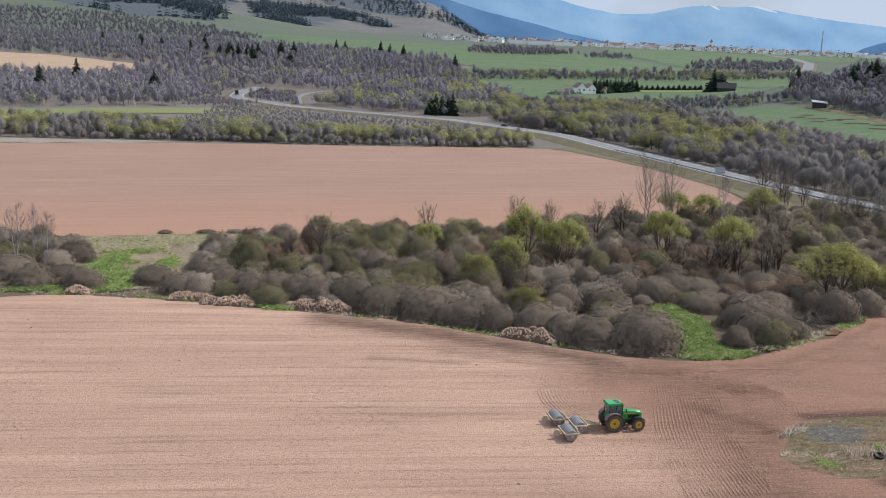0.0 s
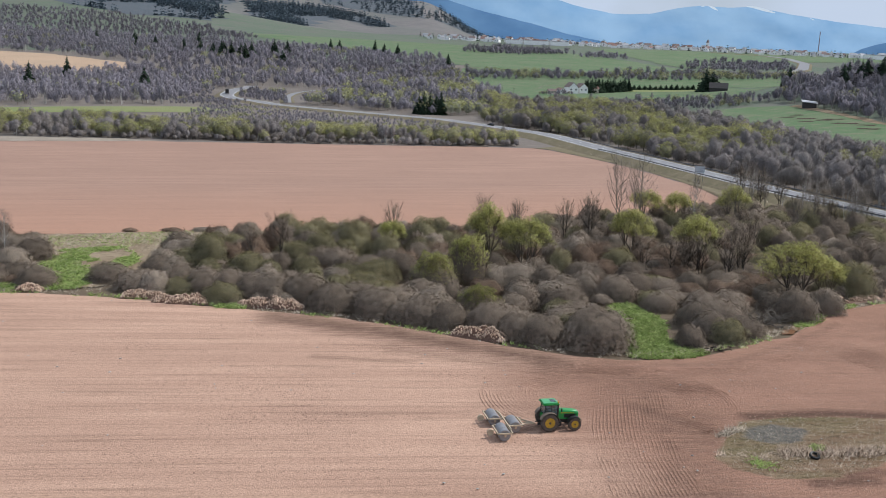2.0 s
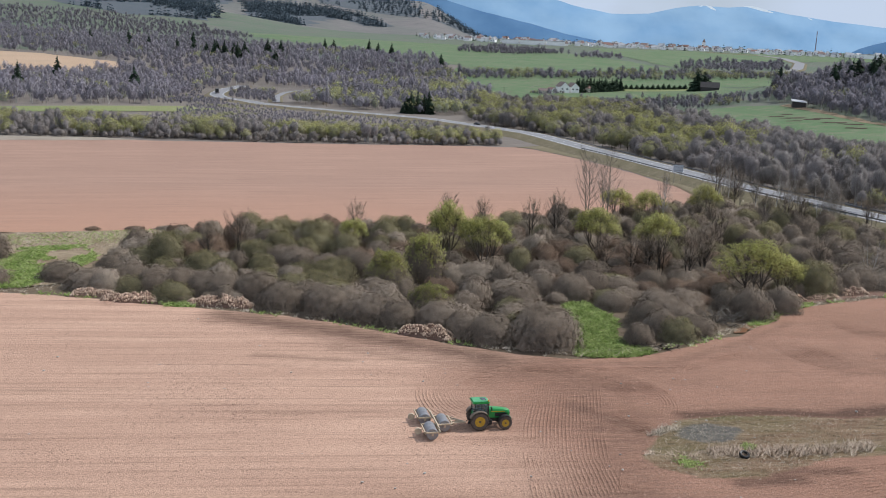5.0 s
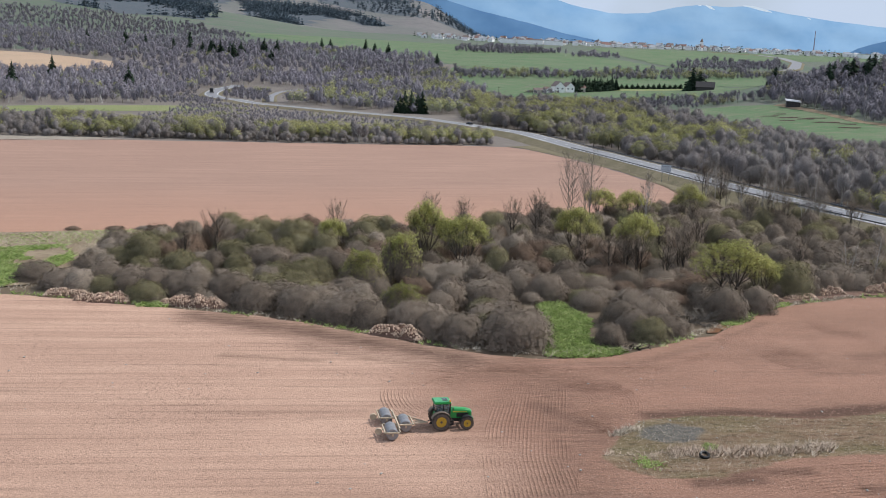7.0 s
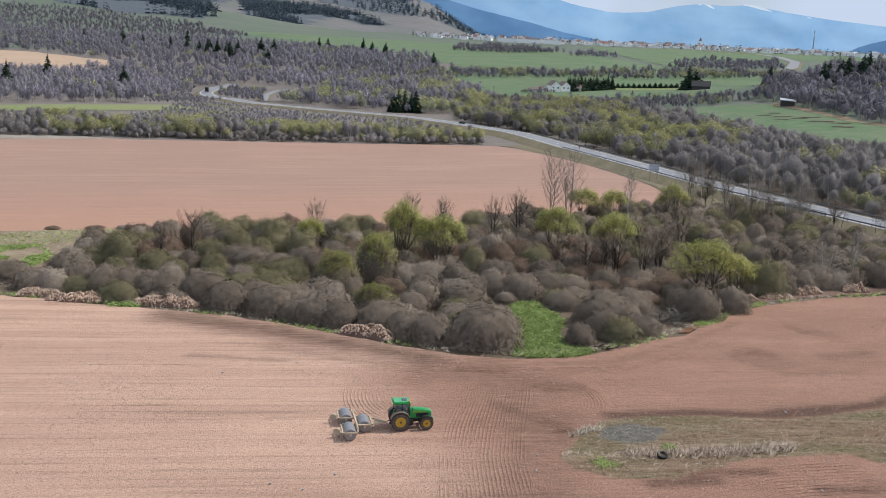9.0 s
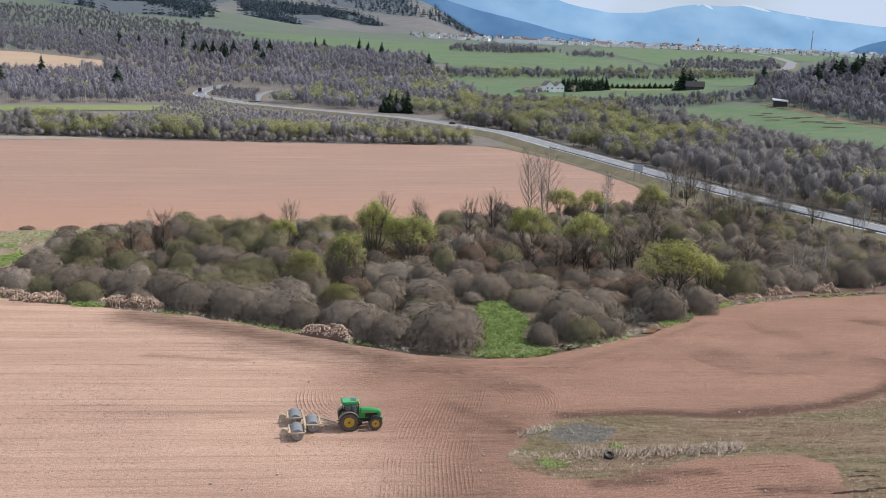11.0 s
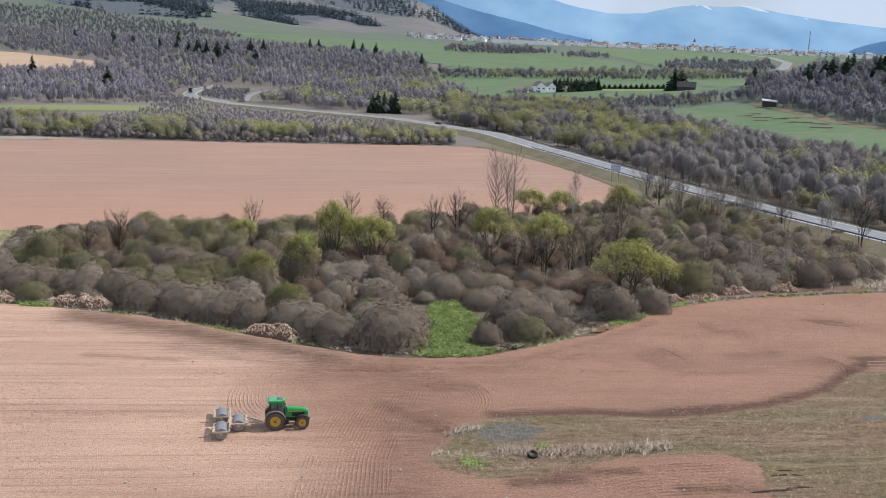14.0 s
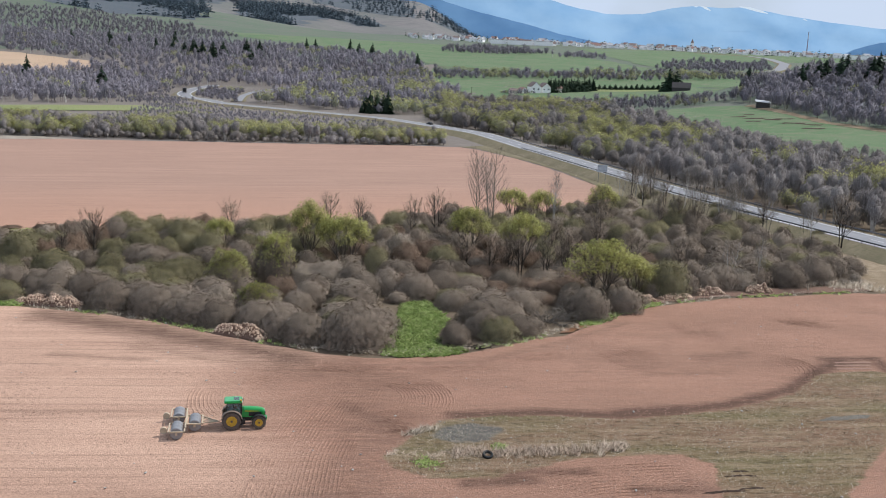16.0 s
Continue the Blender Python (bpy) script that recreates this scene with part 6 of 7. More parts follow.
grove.add("grey", shrub_kind("grey_shrub", "dense leafless grey-brown willow shrub", (101, 102, 103, 104), "grey"))
grove.add("broad", shrub_kind("grey_shrub", "broad dome of fine leafless brown willow twigs", (105, 106), "grey", sprays=2800, size=0.048, twigs=1500, stems=24, width=0.0045))
grove.add("olive", shrub_kind("olive_shrub", "rounded shrub with olive-green budding twigs", (111, 112, 113), "olive", "leaf_olive", 800, leaf=0.034, upper=0.55))
grove.add("pale", shrub_kind("pale_shrub", "pale brownish leafless shrub", (121, 122), "pale"))
grove.add("rust", shrub_kind("brown_shrub", "reddish-brown leafless undergrowth bush", (125, 126), "rust", sprays=800, stems=10, group="low bushes of the thicket"))
grove.add("low", shrub_kind("low_shrub", "low tangled grey undergrowth bush", (131, 132), "grey", twigs=200, sprays=420, size=0.11, width=0.010, stems=6, group="low bushes of the thicket"))
grove.add("yellow", [plant("willow_shrub", shrub_shape(s, twigs=900, leaves=3600, leaf=0.031, stems=22, bumps=0.26, freq=2.5, reach=0.3, upper=0.74, limb=1.2), ["bark", "spray_grey", "leaf_yellow"], ["branchwork", "crown", "foliage"], "rounded willow with fresh yellow-green leaves on top", "shrub", "budding willows")
                     for s in (141, 142, 143)])
grove.add("willow", [plant("willow_tree", willow_shape(s), ["bark", "twig_olive", "leaf_yellow"], ["trunk", "crown", "foliage"], "spreading willow with dark stems and fresh yellow-green leaves", "tree", "budding willows") for s in (145, 146, 147)])
grove.add("bare", [plant("bare_tree", tree_shape(s, twigs=2600, trunks=3, spread=0.34, width=0.0026, clear=0.25, arms=36, girth=0.014), ["bark_dark", "spray_grey"], ["trunk", "crown"], "leafless dark-barked tree with several stems", "tree",
                         "bare trees") for s in (151, 152, 153)])
grove.add("tall", [plant("tall_bare_tree", tree_shape(s, twigs=2600, trunks=2, spread=0.24, width=0.0015, clear=0.22, arms=56, girth=0.0075, fine=0.075, size=0.011), ["bark_pale", "spray_tall"], ["trunk", "crown"], "tall leafless poplar with upswept branches", "tree",
                         "tall bare trees") for s in (161, 162)])
grove.add("birch", [plant("birch_tree", tree_shape(s, twigs=1500, trunks=2, spread=0.2, width=0.0022, clear=0.3, arms=36, girth=0.009), ["birch", "spray_tall"], ["trunk", "crown"], "leafless birch with a white trunk", "tree", "birches")
                    for s in (171, 172)])
HEAPS = [(-42, -28), (-24, -12.5), (9, 18), (-59, -54), (74, 122)]


def clear_of_field(x, y, w):
    """The share of its size that a bush may have without hanging over the field or the heaps at its edge."""
    free = float(off_line(np.array([(x, y)]), EDGE)[0])
    return max(0.42, min(1.0, (free - (2.2 if any(a < x < b for a, b in HEAPS) else 0.3)) / w))


rng = np.random.default_rng(5)
spots = []
for kind, rows in (("yellow", YELLOW), ("olive", OLIVE), ("grey", GREY), ("pale", PALE)):
    for x, y, h, w in rows:
        if kind == "yellow" and (x > 40 or y > 170):
            grove.put("willow", x, y, w * 1.1, h * 1.0, rng)
        else:
            y += (1 - clear_of_field(x, y, w * 0.56)) * w * 0.5
            grove.put("broad" if kind == "grey" and w > 9.4 else kind, x, y, w * 0.56, h * (0.92 if kind == "yellow" else 0.97), rng)
        spots.append((x, y, w * 0.36))
for kind, rows, k in (("bare", BARE_TREES, 0.8), ("tall", TALL, 0.9), ("birch", BIRCHES, 0.9)):
    for x, y, h, w in rows:
        grove.put(kind, x, y, h * 0.9, h * 1.08, rng)
for x, y in scatter([(92, 300), (104, 300), (116, 268), (128, 240), (136, 212), (126, 205), (112, 236), (95, 262)], 7.5, 221, 0.45):
    h = rng.uniform(7, 14)
    grove.put(("tall", "bare", "tall", "birch")[int(rng.integers(0, 4))], x, y, h * 0.95, h, rng)
    if rng.random() < 0.5:
        grove.put("olive", x + 3, y - 2, rng.uniform(1.8, 3), rng.uniform(2, 3.5), rng)
THICKET = [(-47, 147), (-28, 143.4), (-12, 140.8), (1, 137.2), (10, 132.8), (19, 128.8), (28, 125.4), (33, 126.5), (32.5, 138), (35, 152), (42, 152), (46, 142), (46, 134), (50, 133), (56, 139), (62, 148), (70, 154), (78, 162), (90, 168.5),
           (104, 173), (116, 178), (122, 192), (122, 212), (114, 236), (102, 244), (92, 264), (82, 256), (60, 236), (30, 218), (0, 204), (-30, 196), (-45, 188), (-43, 175), (-48, 160)]
LEFT_BLOCK = [(-100, 150), (-68, 149), (-62, 153), (-64, 168), (-70, 178), (-78, 184), (-100, 174)]
for poly, gap, seed in ((THICKET, 5.6, 201), (LEFT_BLOCK, 5.4, 202)):
    for x, y in scatter(poly, gap, seed, 0.42):
        if any(math.hypot(x - a, y - b) < r for a, b, r in spots) or math.hypot(x - 59, y - 141.5) < 5:
            continue
        deep = min(1.0, max(0.0, (y - (128 + abs(x - 32) * 0.3)) / 40))
        kind = (("grey", "olive", "grey", "pale", "olive", "grey", "grey", "rust") if deep > 0.45 and x < 70 else ("grey", "grey", "grey", "grey", "grey", "olive", "olive", "pale"))[int(rng.integers(0, 8))]
        if x < 2 and kind == "grey" and rng.random() < 0.4:
            kind = ("pale", "olive")[int(rng.integers(0, 2))]
        h = rng.uniform(2.6, 4.2) + 1.7 * deep * rng.uniform(0.5, 1.3)
        if 42 < x < 84 and 150 < y < 200:
            kind, h = ("rust", "grey", "rust", "olive", "grey")[int(rng.integers(0, 5))], h * 0.62
            if rng.random() < 0.3:
                grove.put("bare", x + 1.5, y + 1, rng.uniform(6.5, 9), rng.uniform(7, 10), rng)
        w = rng.uniform(2.7, 4.7)
        k = clear_of_field(x, y, w)
        grove.put(kind, x, y, w * k, h * k ** 0.7, rng)
for poly, gap, seed in ((THICKET, 8.0, 211), (LEFT_BLOCK, 7.5, 212)):
    for x, y in scatter(poly, gap, seed, 0.48):
        k = clear_of_field(x, y, 2.6)
        grove.put("low", x, y, rng.uniform(2.0, 3.0) * k, rng.uniform(1.6, 2.8) * k, rng)
for x, y in ((-62, 150), (-50, 199), (-44, 200.5), (-40, 201), (-58, 196.5), (118, 178), (121, 180), (123, 186), (125, 194), (124, 203)):
    if x < 0:
        grove.put("pale" if x > -50 else "rust", x, y, rng.uniform(1.8, 2.8), rng.uniform(0.8, 1.3), rng)
    else:
        grove.put("pale", x, y, rng.uniform(1.1, 2.0), rng.uniform(1.4, 2.4), rng)
for kind in grove.kinds:
    for i, ob in enumerate(grove.kinds[kind]):
        if (kind, i) not in grove.used:
            for o in (*ob.children_recursive, ob):
                bpy.data.objects.remove(o)


# ---- herbs, reeds, dry grass ----


def tufts(name, pts, lo, hi, width, material, seed, label, category, per=5, lean=0.5):
    rng = np.random.default_rng(seed)
    p = np.repeat(np.column_stack([pts, land(pts[:, 0], pts[:, 1])]), per, 0)
    n = len(p)
    p[:, :2] += rng.normal(0, 0.18, (n, 2))
    tip = p + np.stack([rng.normal(0, lean, n), rng.normal(0, lean, n), np.ones(n)], 1) * rng.uniform(lo, hi, n)[:, None]
    v, f, m = blades(rng, p, tip, rng.uniform(0.6, 1.4, n) * width, np.stack([rng.normal(0, 0.4, n), rng.normal(-0.2, 0.4, n), np.ones(n)], 1))
    return tagged(new(name, tri_mesh(name, v, f, [material], normals=m)), label, category, kind="stuff")


GLADE = [(38.8, 152), (35, 150), (34.4, 138), (34.4, 128), (33.2, 122.4), (36, 121.8), (41.5, 122.6), (45, 125.5), (43, 128.5), (40.5, 132), (42.5, 141)]
GLADE_WEST = [(-64, 176.5), (-53, 181), (-47, 168), (-49, 153), (-50, 147), (-53, 145.5), (-60, 145), (-63, 147), (-62, 155)]
for poly, seed in ((GLADE, 301), (GLADE_WEST, 302), ([(-27.5, 141), (-22.5, 141.4), (-21.5, 138.8), (-26, 138.6)], 303), ([(62, 141), (70, 150), (78, 157.5), (78.5, 156.4), (70.5, 149), (65, 141.5)], 304),
                   ([(-68, 147), (-60, 147.5), (-60, 144.5), (-68, 143.5)], 306)):
    spread = scatter(poly, 0.36, seed)
    if seed == 302:
        spread = spread[[noise.noise(Vector((x * 0.16, y * 0.16, 3))) + 0.4 * noise.noise(Vector((x * 0.7, y * 0.7, 5))) > -0.08 for x, y in spread]]
    tufts("green_herbs", spread, 0.18, 0.5, 0.30, "herb", seed, "bright green broad-leaved spring herbs", "herbs", 4, 1.3)
tufts("green_herbs", scatter([(-44, 201), (-72, 187), (-92, 180), (-92, 172), (-66, 178), (-48, 184)], 0.8, 305), 0.15, 0.4, 0.25, "herb", 305, "sparse green herbs in pale grass", "herbs", 3, 1.2)
rim = along([(x, y + 1.0) for x, y in EDGE[1:20]], 0.35)
rim = rim[:, :2] + np.random.default_rng(6).normal(0, 0.55, (len(rim), 2))
gap = np.sin(rim[:, 0] * 0.4) + np.sin(rim[:, 0] * 0.13 + 1)
tufts("green_verge", rim[gap > 0.1], 0.15, 0.45, 0.16, "herb", 311, "fringe of green grass along the field edge", "grass", 5, 0.9)
tufts("dry_grass", rim[gap < 0.5] + (0, 0.3), 0.2, 0.6, 0.06, "straw", 312, "fringe of bleached dry grass along the field edge", "grass", 7, 0.7)
near_glade = rim[(rim[:, 0] > 20) & (rim[:, 0] < 66)]
tufts("dry_grass", near_glade + (0, 0.2), 0.15, 0.4, 0.09, "straw", 345, "low bleached grass at the foot of the glade", "grass", 6, 0.9)
reed = along([(36, 90.6), (40, 90.2), (44, 90.9), (48.4, 91.4), (54.7, 92.6), (61, 94.0)], 0.16)
reed = reed[:, :2] + np.random.default_rng(7).normal(0, 0.42, (len(reed), 2)) * np.array([1, 1.1])
reed = reed[np.hypot(reed[:, 0] - 46.2, (reed[:, 1] - 90.0) * 0.8) > 1.0]
tufts("dry_reeds", reed[reed[:, 0] > 55.5], 0.3, 0.9, 0.06, "straw", 326, "pale fluffy reed tops at the end of the clump", "reeds", 14, 0.5)
tufts("dry_reeds", reed[reed[:, 0] > 43], 0.35, 1.15, 0.05, "reed", 321, "faded dry reeds in a low clump", "reeds", 30, 0.45)
tufts("dry_reeds", reed[reed[:, 0] < 46], 0.15, 0.5, 0.05, "reed", 322, "low broken dry stalks", "reeds", 6, 0.9)
tufts("dry_stalks", scatter([(40, 86), (52, 89), (58, 92), (52, 92), (40, 91)], 0.7, 323), 0.1, 0.35, 0.05, "straw", 323, "scattered dry stalks on the rough patch", "stalks", 4, 1.0)
tufts("pasture_grass", scatter(ROUGH, 0.42, 324), 0.08, 0.26, 0.05, "straw", 324, "short dry grass of the rough patch", "grass", 2, 1.0)
tufts("pasture_grass", scatter(ROUGH, 0.75, 325), 0.06, 0.22, 0.07, "twig_olive", 325, "short green grass of the rough patch", "grass", 2, 1.0)
for x, y, r in ((40.2, 88.3, 1.1), (47.5, 93.1, 0.7)):
    a = np.random.default_rng(int(x * 10)).normal(0, 0.5, (60, 2)) * r + (x, y)
    tufts("green_tuft", a, 0.12, 0.35, 0.14, "herb", int(x), "patch of fresh green grass by the hollow", "grass", 5, 0.9)
tip = np.random.default_rng(10).normal(0, 1, (46, 1)) * (0.9, 0.75) + np.random.default_rng(11).normal(0, 0.22, (46, 2)) + (39.4, 96.6)
tufts("dry_reeds", tip, 0.2, 0.7, 0.07, "straw", 327, "bleached reed tuft beside the wet hollow", "reeds", 10, 0.7)
pink = np.random.default_rng(9).normal(0, 1, (240, 2)) * (3.4, 1.6) + (118, 176.5)
tufts("dry_stalks", pink, 0.5, 1.3, 0.07, "straw", 331, "bleached tall stalks at the end of the thicket", "stalks", 6, 0.4)

tufts("dry_grass", scatter([(-108, 174), (-75, 187.5), (-47, 197.5), (-33, 201), (-34, 190), (-46, 178), (-72, 168), (-108, 158)], 0.8, 344), 0.15, 0.5, 0.09, "straw", 344, "bleached grass in the strip behind the bushes", "grass", 4, 0.9)
tufts("dry_grass", scatter([(-68, 144), (-46, 145), (-45, 150), (-50, 158), (-60, 170), (-66, 160)], 0.9, 343), 0.15, 0.45, 0.07, "straw", 343, "bleached grass among the herbs", "grass", 4, 0.8)
side = along([q for q in ROAD if 200 < q[1] < 480], 0.7)
for o, seed in ((-8.6, 341), (8.4, 342)):
    q = side[:, :2] + sideways(side) * o + np.random.default_rng(seed).normal(0, 1.1, (len(side), 2))
    tufts("dry_grass", q, 0.3, 0.9, 0.14, "straw", seed, "bleached rough grass on the road bank", "grass", 5, 0.7)

# ---- piles along the field edge ----


def build_pile(x, y, ln, wd, h, turn, seed, label):
    rng = np.random.default_rng(seed)
    ln, wd, h = ln * 1.12, wd * 1.1, h * 1.15
    root = thing("debris_pile", pose(x, y, 0, 0, 0, turn), label, "debris pile", "piles along the field edge")
    bm = bmesh.new()
    bmesh.ops.create_grid(bm, x_segments=22, y_segments=12, size=0.5)
    def height(u, v):
        return h * max(0.0, 1 - (2 * abs(u)) ** 3) * max(0.0, 1 - (2 * abs(v)) ** 2.2) * (0.72 + 0.5 * noise.noise(Vector((u * 7, v * 4, seed)))) - 0.03
    for v in bm.verts:
        v.co = Vector((v.co.x * ln, v.co.y * wd, height(v.co.x, v.co.y)))
    part("mound", bm, "soil_dark", root, "mound of brown earth")
    n = int(ln * wd * 17)
    u, w = rng.uniform(-0.47, 0.47, n), rng.uniform(-0.46, 0.46, n)
    vs, fs = [], []
    cube = np.array([(a, b, c) for a in (-1, 1) for b in (-1, 1) for c in (-1, 1)], float) / 2
    quads = np.array([(0, 1, 3), (0, 3, 2), (4, 6, 7), (4, 7, 5), (0, 4, 5), (0, 5, 1), (2, 3, 7), (2, 7, 6), (0, 2, 6), (0, 6, 4), (1, 5, 7), (1, 7, 3)])
    for i in range(n):
        rot = np.array(Euler(rng.uniform(0, 6.28, 3)).to_matrix())
        c = cube * rng.uniform((0.12, 0.1, 0.06), (0.48, 0.3, 0.2)) * rng.uniform(0.8, 1.15, (8, 3))
        vs.append(c @ rot.T + (u[i] * ln, w[i] * wd, height(u[i], w[i]) + 0.06))
        fs.append(quads + 8 * i)
    child = new("rubble", tri_mesh("rubble", np.vstack(vs), np.vstack(fs), ["chips"]))
    child.parent = root
    tagged(child, "pale split wood and stones", kind="stuff")


for row in ((-38.6, 144.6, 6.5, 2.4, 1.0, 8, 1), (-31.2, 142.0, 6.0, 2.6, 1.3, 5, 2), (-18.2, 141.6, 9.6, 2.6, 1.5, -3, 3), (13.4, 129.6, 7.6, 2.6, 1.6, -20, 4), (-56.8, 145.2, 3.6, 2.2, 1.2, 5, 5), (-34.5, 142.2, 4, 2.4, 1.0, 5, 10)):
    build_pile(row[0], row[1] - 0.7, *row[2:], "heap of pale split wood and stones on brown earth")
for row in ((75.6, 158.2, 4.5, 2.2, 1.0, 35, 6), (82, 161.5, 6, 2.0, 0.8, 25, 7), (88.8, 165.6, 5.5, 2.4, 1.4, 22, 8), (98.6, 168.6, 5.0, 2.2, 1.5, 15, 9)):
    build_pile(*row, "heap of stones and brown earth at the thicket edge")


def build_fallen_branches():
    """Broken crowns lying at the thicket's edge, with bleached or dark limbs."""
    rng = np.random.default_rng(41)
    for k, (x, y, ln, high) in enumerate(((57.5, 142.2, 6.5, 2.6), (60.5, 144.0, 5.5, 2.2), (44.2, 127.6, 4.2, 0.9), (60, 140.6, 4, 0.5), (46.5, 127.0, 3.4, 0.6), (77, 160, 3, 0.8), (72.5, 153.5, 5, 2.8))):
        lines = []
        for i in range(22 if high > 2 else 9):
            a = np.array([rng.normal(0, 0.5), rng.normal(0, 0.3), 0.08])
            th = rng.uniform(0, 6.28)
            b = a + np.array([math.cos(th) * ln * 0.5, math.sin(th) * ln * 0.35, rng.uniform(0.1, 1.0) * high]) * rng.uniform(0.6, 1.1)
            m = (a + b) / 2 + rng.normal(0, 0.2, 3)
            lines.append(([a, m, b], [0.075, 0.055, 0.02]))
            for j in range(3):
                lines.append(([m, m + (b - m) * 0.5 + rng.normal(0, 0.2, 3), b + rng.normal(0, 0.12 * ln, 3) * np.array([1, 1, 0.6])], [0.04, 0.03, 0.012]))
        v, f, m = tubes(lines)
        v[:, 2] = np.maximum(v[:, 2], 0.02)
        v[:, 2] -= v[:, 2].min() - 0.01
        ob = new("brushwood_tangle", tri_mesh("brushwood_tangle", v, f, ["bark_dark" if k in (2, 4) else "bark_pale"], normals=m))
        ob.location = (x, y, 0.02)
        tagged(ob, "tangle of dark fallen branches under a bush" if k in (2, 4) else "tangle of bleached fallen branches at the thicket edge", "branches")


build_fallen_branches()


def build_old_tyre():
    root = thing("old_tyre", pose(46.2, 90.5, 0.28, 22, 0, 10), "discarded black tyre lying in the reeds", "tyre")
    bm = bmesh.new()
    prof = [(0.32, -0.14), (0.46, -0.18), (0.53, -0.12), (0.54, 0), (0.53, 0.12), (0.46, 0.18), (0.32, 0.14)]
    rings = []
    for r, o in prof:
        rings.append([bm.verts.new((r * math.cos(a), r * math.sin(a), o)) for a in np.linspace(0, 2 * math.pi, 29)[:-1]])
    for p, q in zip(rings, rings[1:]):
        for i in range(28):
            bm.faces.new((p[i], p[(i + 1) % 28], q[(i + 1) % 28], q[i]))
    part("casing", bm, "black", root)


build_old_tyre()


def build_stones():
    rng = np.random.default_rng(51)
    bm = bmesh.new()
    bmesh.ops.create_icosphere(bm, subdivisions=1, radius=1)
    for v in bm.verts:
        v.co *= 1 + noise.noise(v.co * 1.3) * 0.5
    me = bpy.data.meshes.new("field_stone")
    bm.to_mesh(me)
    bm.free()
    me.materials.append(M["concrete"])
    for i in range(150):
        x, y = rng.uniform(-70, 110), rng.uniform(80, 160)
        if not inside(np.array(x), np.array(y), EDGE + [(230, -150), (-130, -150)]):
            continue
        ob = new("field_stone", me)
        s = rng.uniform(0.05, 0.13)
        ob.matrix_basis = pose(x, y, 0.10 + s * 0.3, 0, 0, rng.uniform(0, 360)) @ Matrix.Diagonal((s * 1.4, s, s * 0.7, 1))
        tagged(ob, "small pale stone lying on the soil", "stone", "stones on the field")


build_stones()

# ---- tractor ----


def build_wheel(root, x, y, radius, width, lugs, side):
    """A tyre with lugs and a yellow rim; side: -1 faces the right of the tractor."""
    rim_r = radius * 0.56
    bm = bmesh.new()
    h = width / 2
    lathe(bm, [(rim_r, -h * 0.86), (radius * 0.82, -h), (radius * 0.94, -h * 0.92), (radius * 0.965, -h * 0.5), (radius * 0.965, h * 0.5), (radius * 0.94, h * 0.92), (radius * 0.82, h), (rim_r, h * 0.86)], (x, y, radius), sides=36)
    tyre = part("tyre", bm, "rubber", root, "dusty black lugged tyre")
    bm = bmesh.new()
    for i in range(lugs):
        for s in (-1, 1):
            a = 2 * math.pi * (i + 0.25 * s) / lugs
            m = Matrix.Translation((x, y, radius)) @ Matrix.Rotation(a, 4, "Y") @ pose(0, s * h * 0.5, radius * 0.975, 0, 0, s * 40)
            made = bmesh.ops.create_cube(bm, size=1, matrix=m @ Matrix.Diagonal((0.055, h * 1.15, 0.075, 1)))
    part("tread", bm, "rubber", tyre)
    bm = bmesh.new()
    o = side * h
    lathe(bm, [(rim_r * 1.02, o * 0.9), (rim_r * 0.93, o * 0.92), (rim_r * 0.84, o * 0.25), (rim_r * 0.55, o * 0.15), (rim_r * 0.48, o * 0.5), (rim_r * 0.3, o * 0.66), (rim_r * 0.27, o * 0.8), (0.02, o * 0.8)], (x, y, radius), sides=28)
    rim = part("rim", bm, "yellow", tyre, "yellow wheel rim")
    bm = bmesh.new()
    for i in range(8):
        a = 2 * math.pi * i / 8
        c = Vector((x + rim_r * 0.4 * math.cos(a), y + o * 0.64, radius + rim_r * 0.4 * math.sin(a)))
        rod(bm, c, c + Vector((0, side * 0.04, 0)), 0.03, sides=6)
    hub = Vector((x, y + o * 0.78, radius))
    rod(bm, hub, hub + Vector((0, side * 0.05, 0)), rim_r * 0.24, sides=16)
    part("hub", bm, "rubber", tyre, "dark wheel hub with bolts")
    return tyre


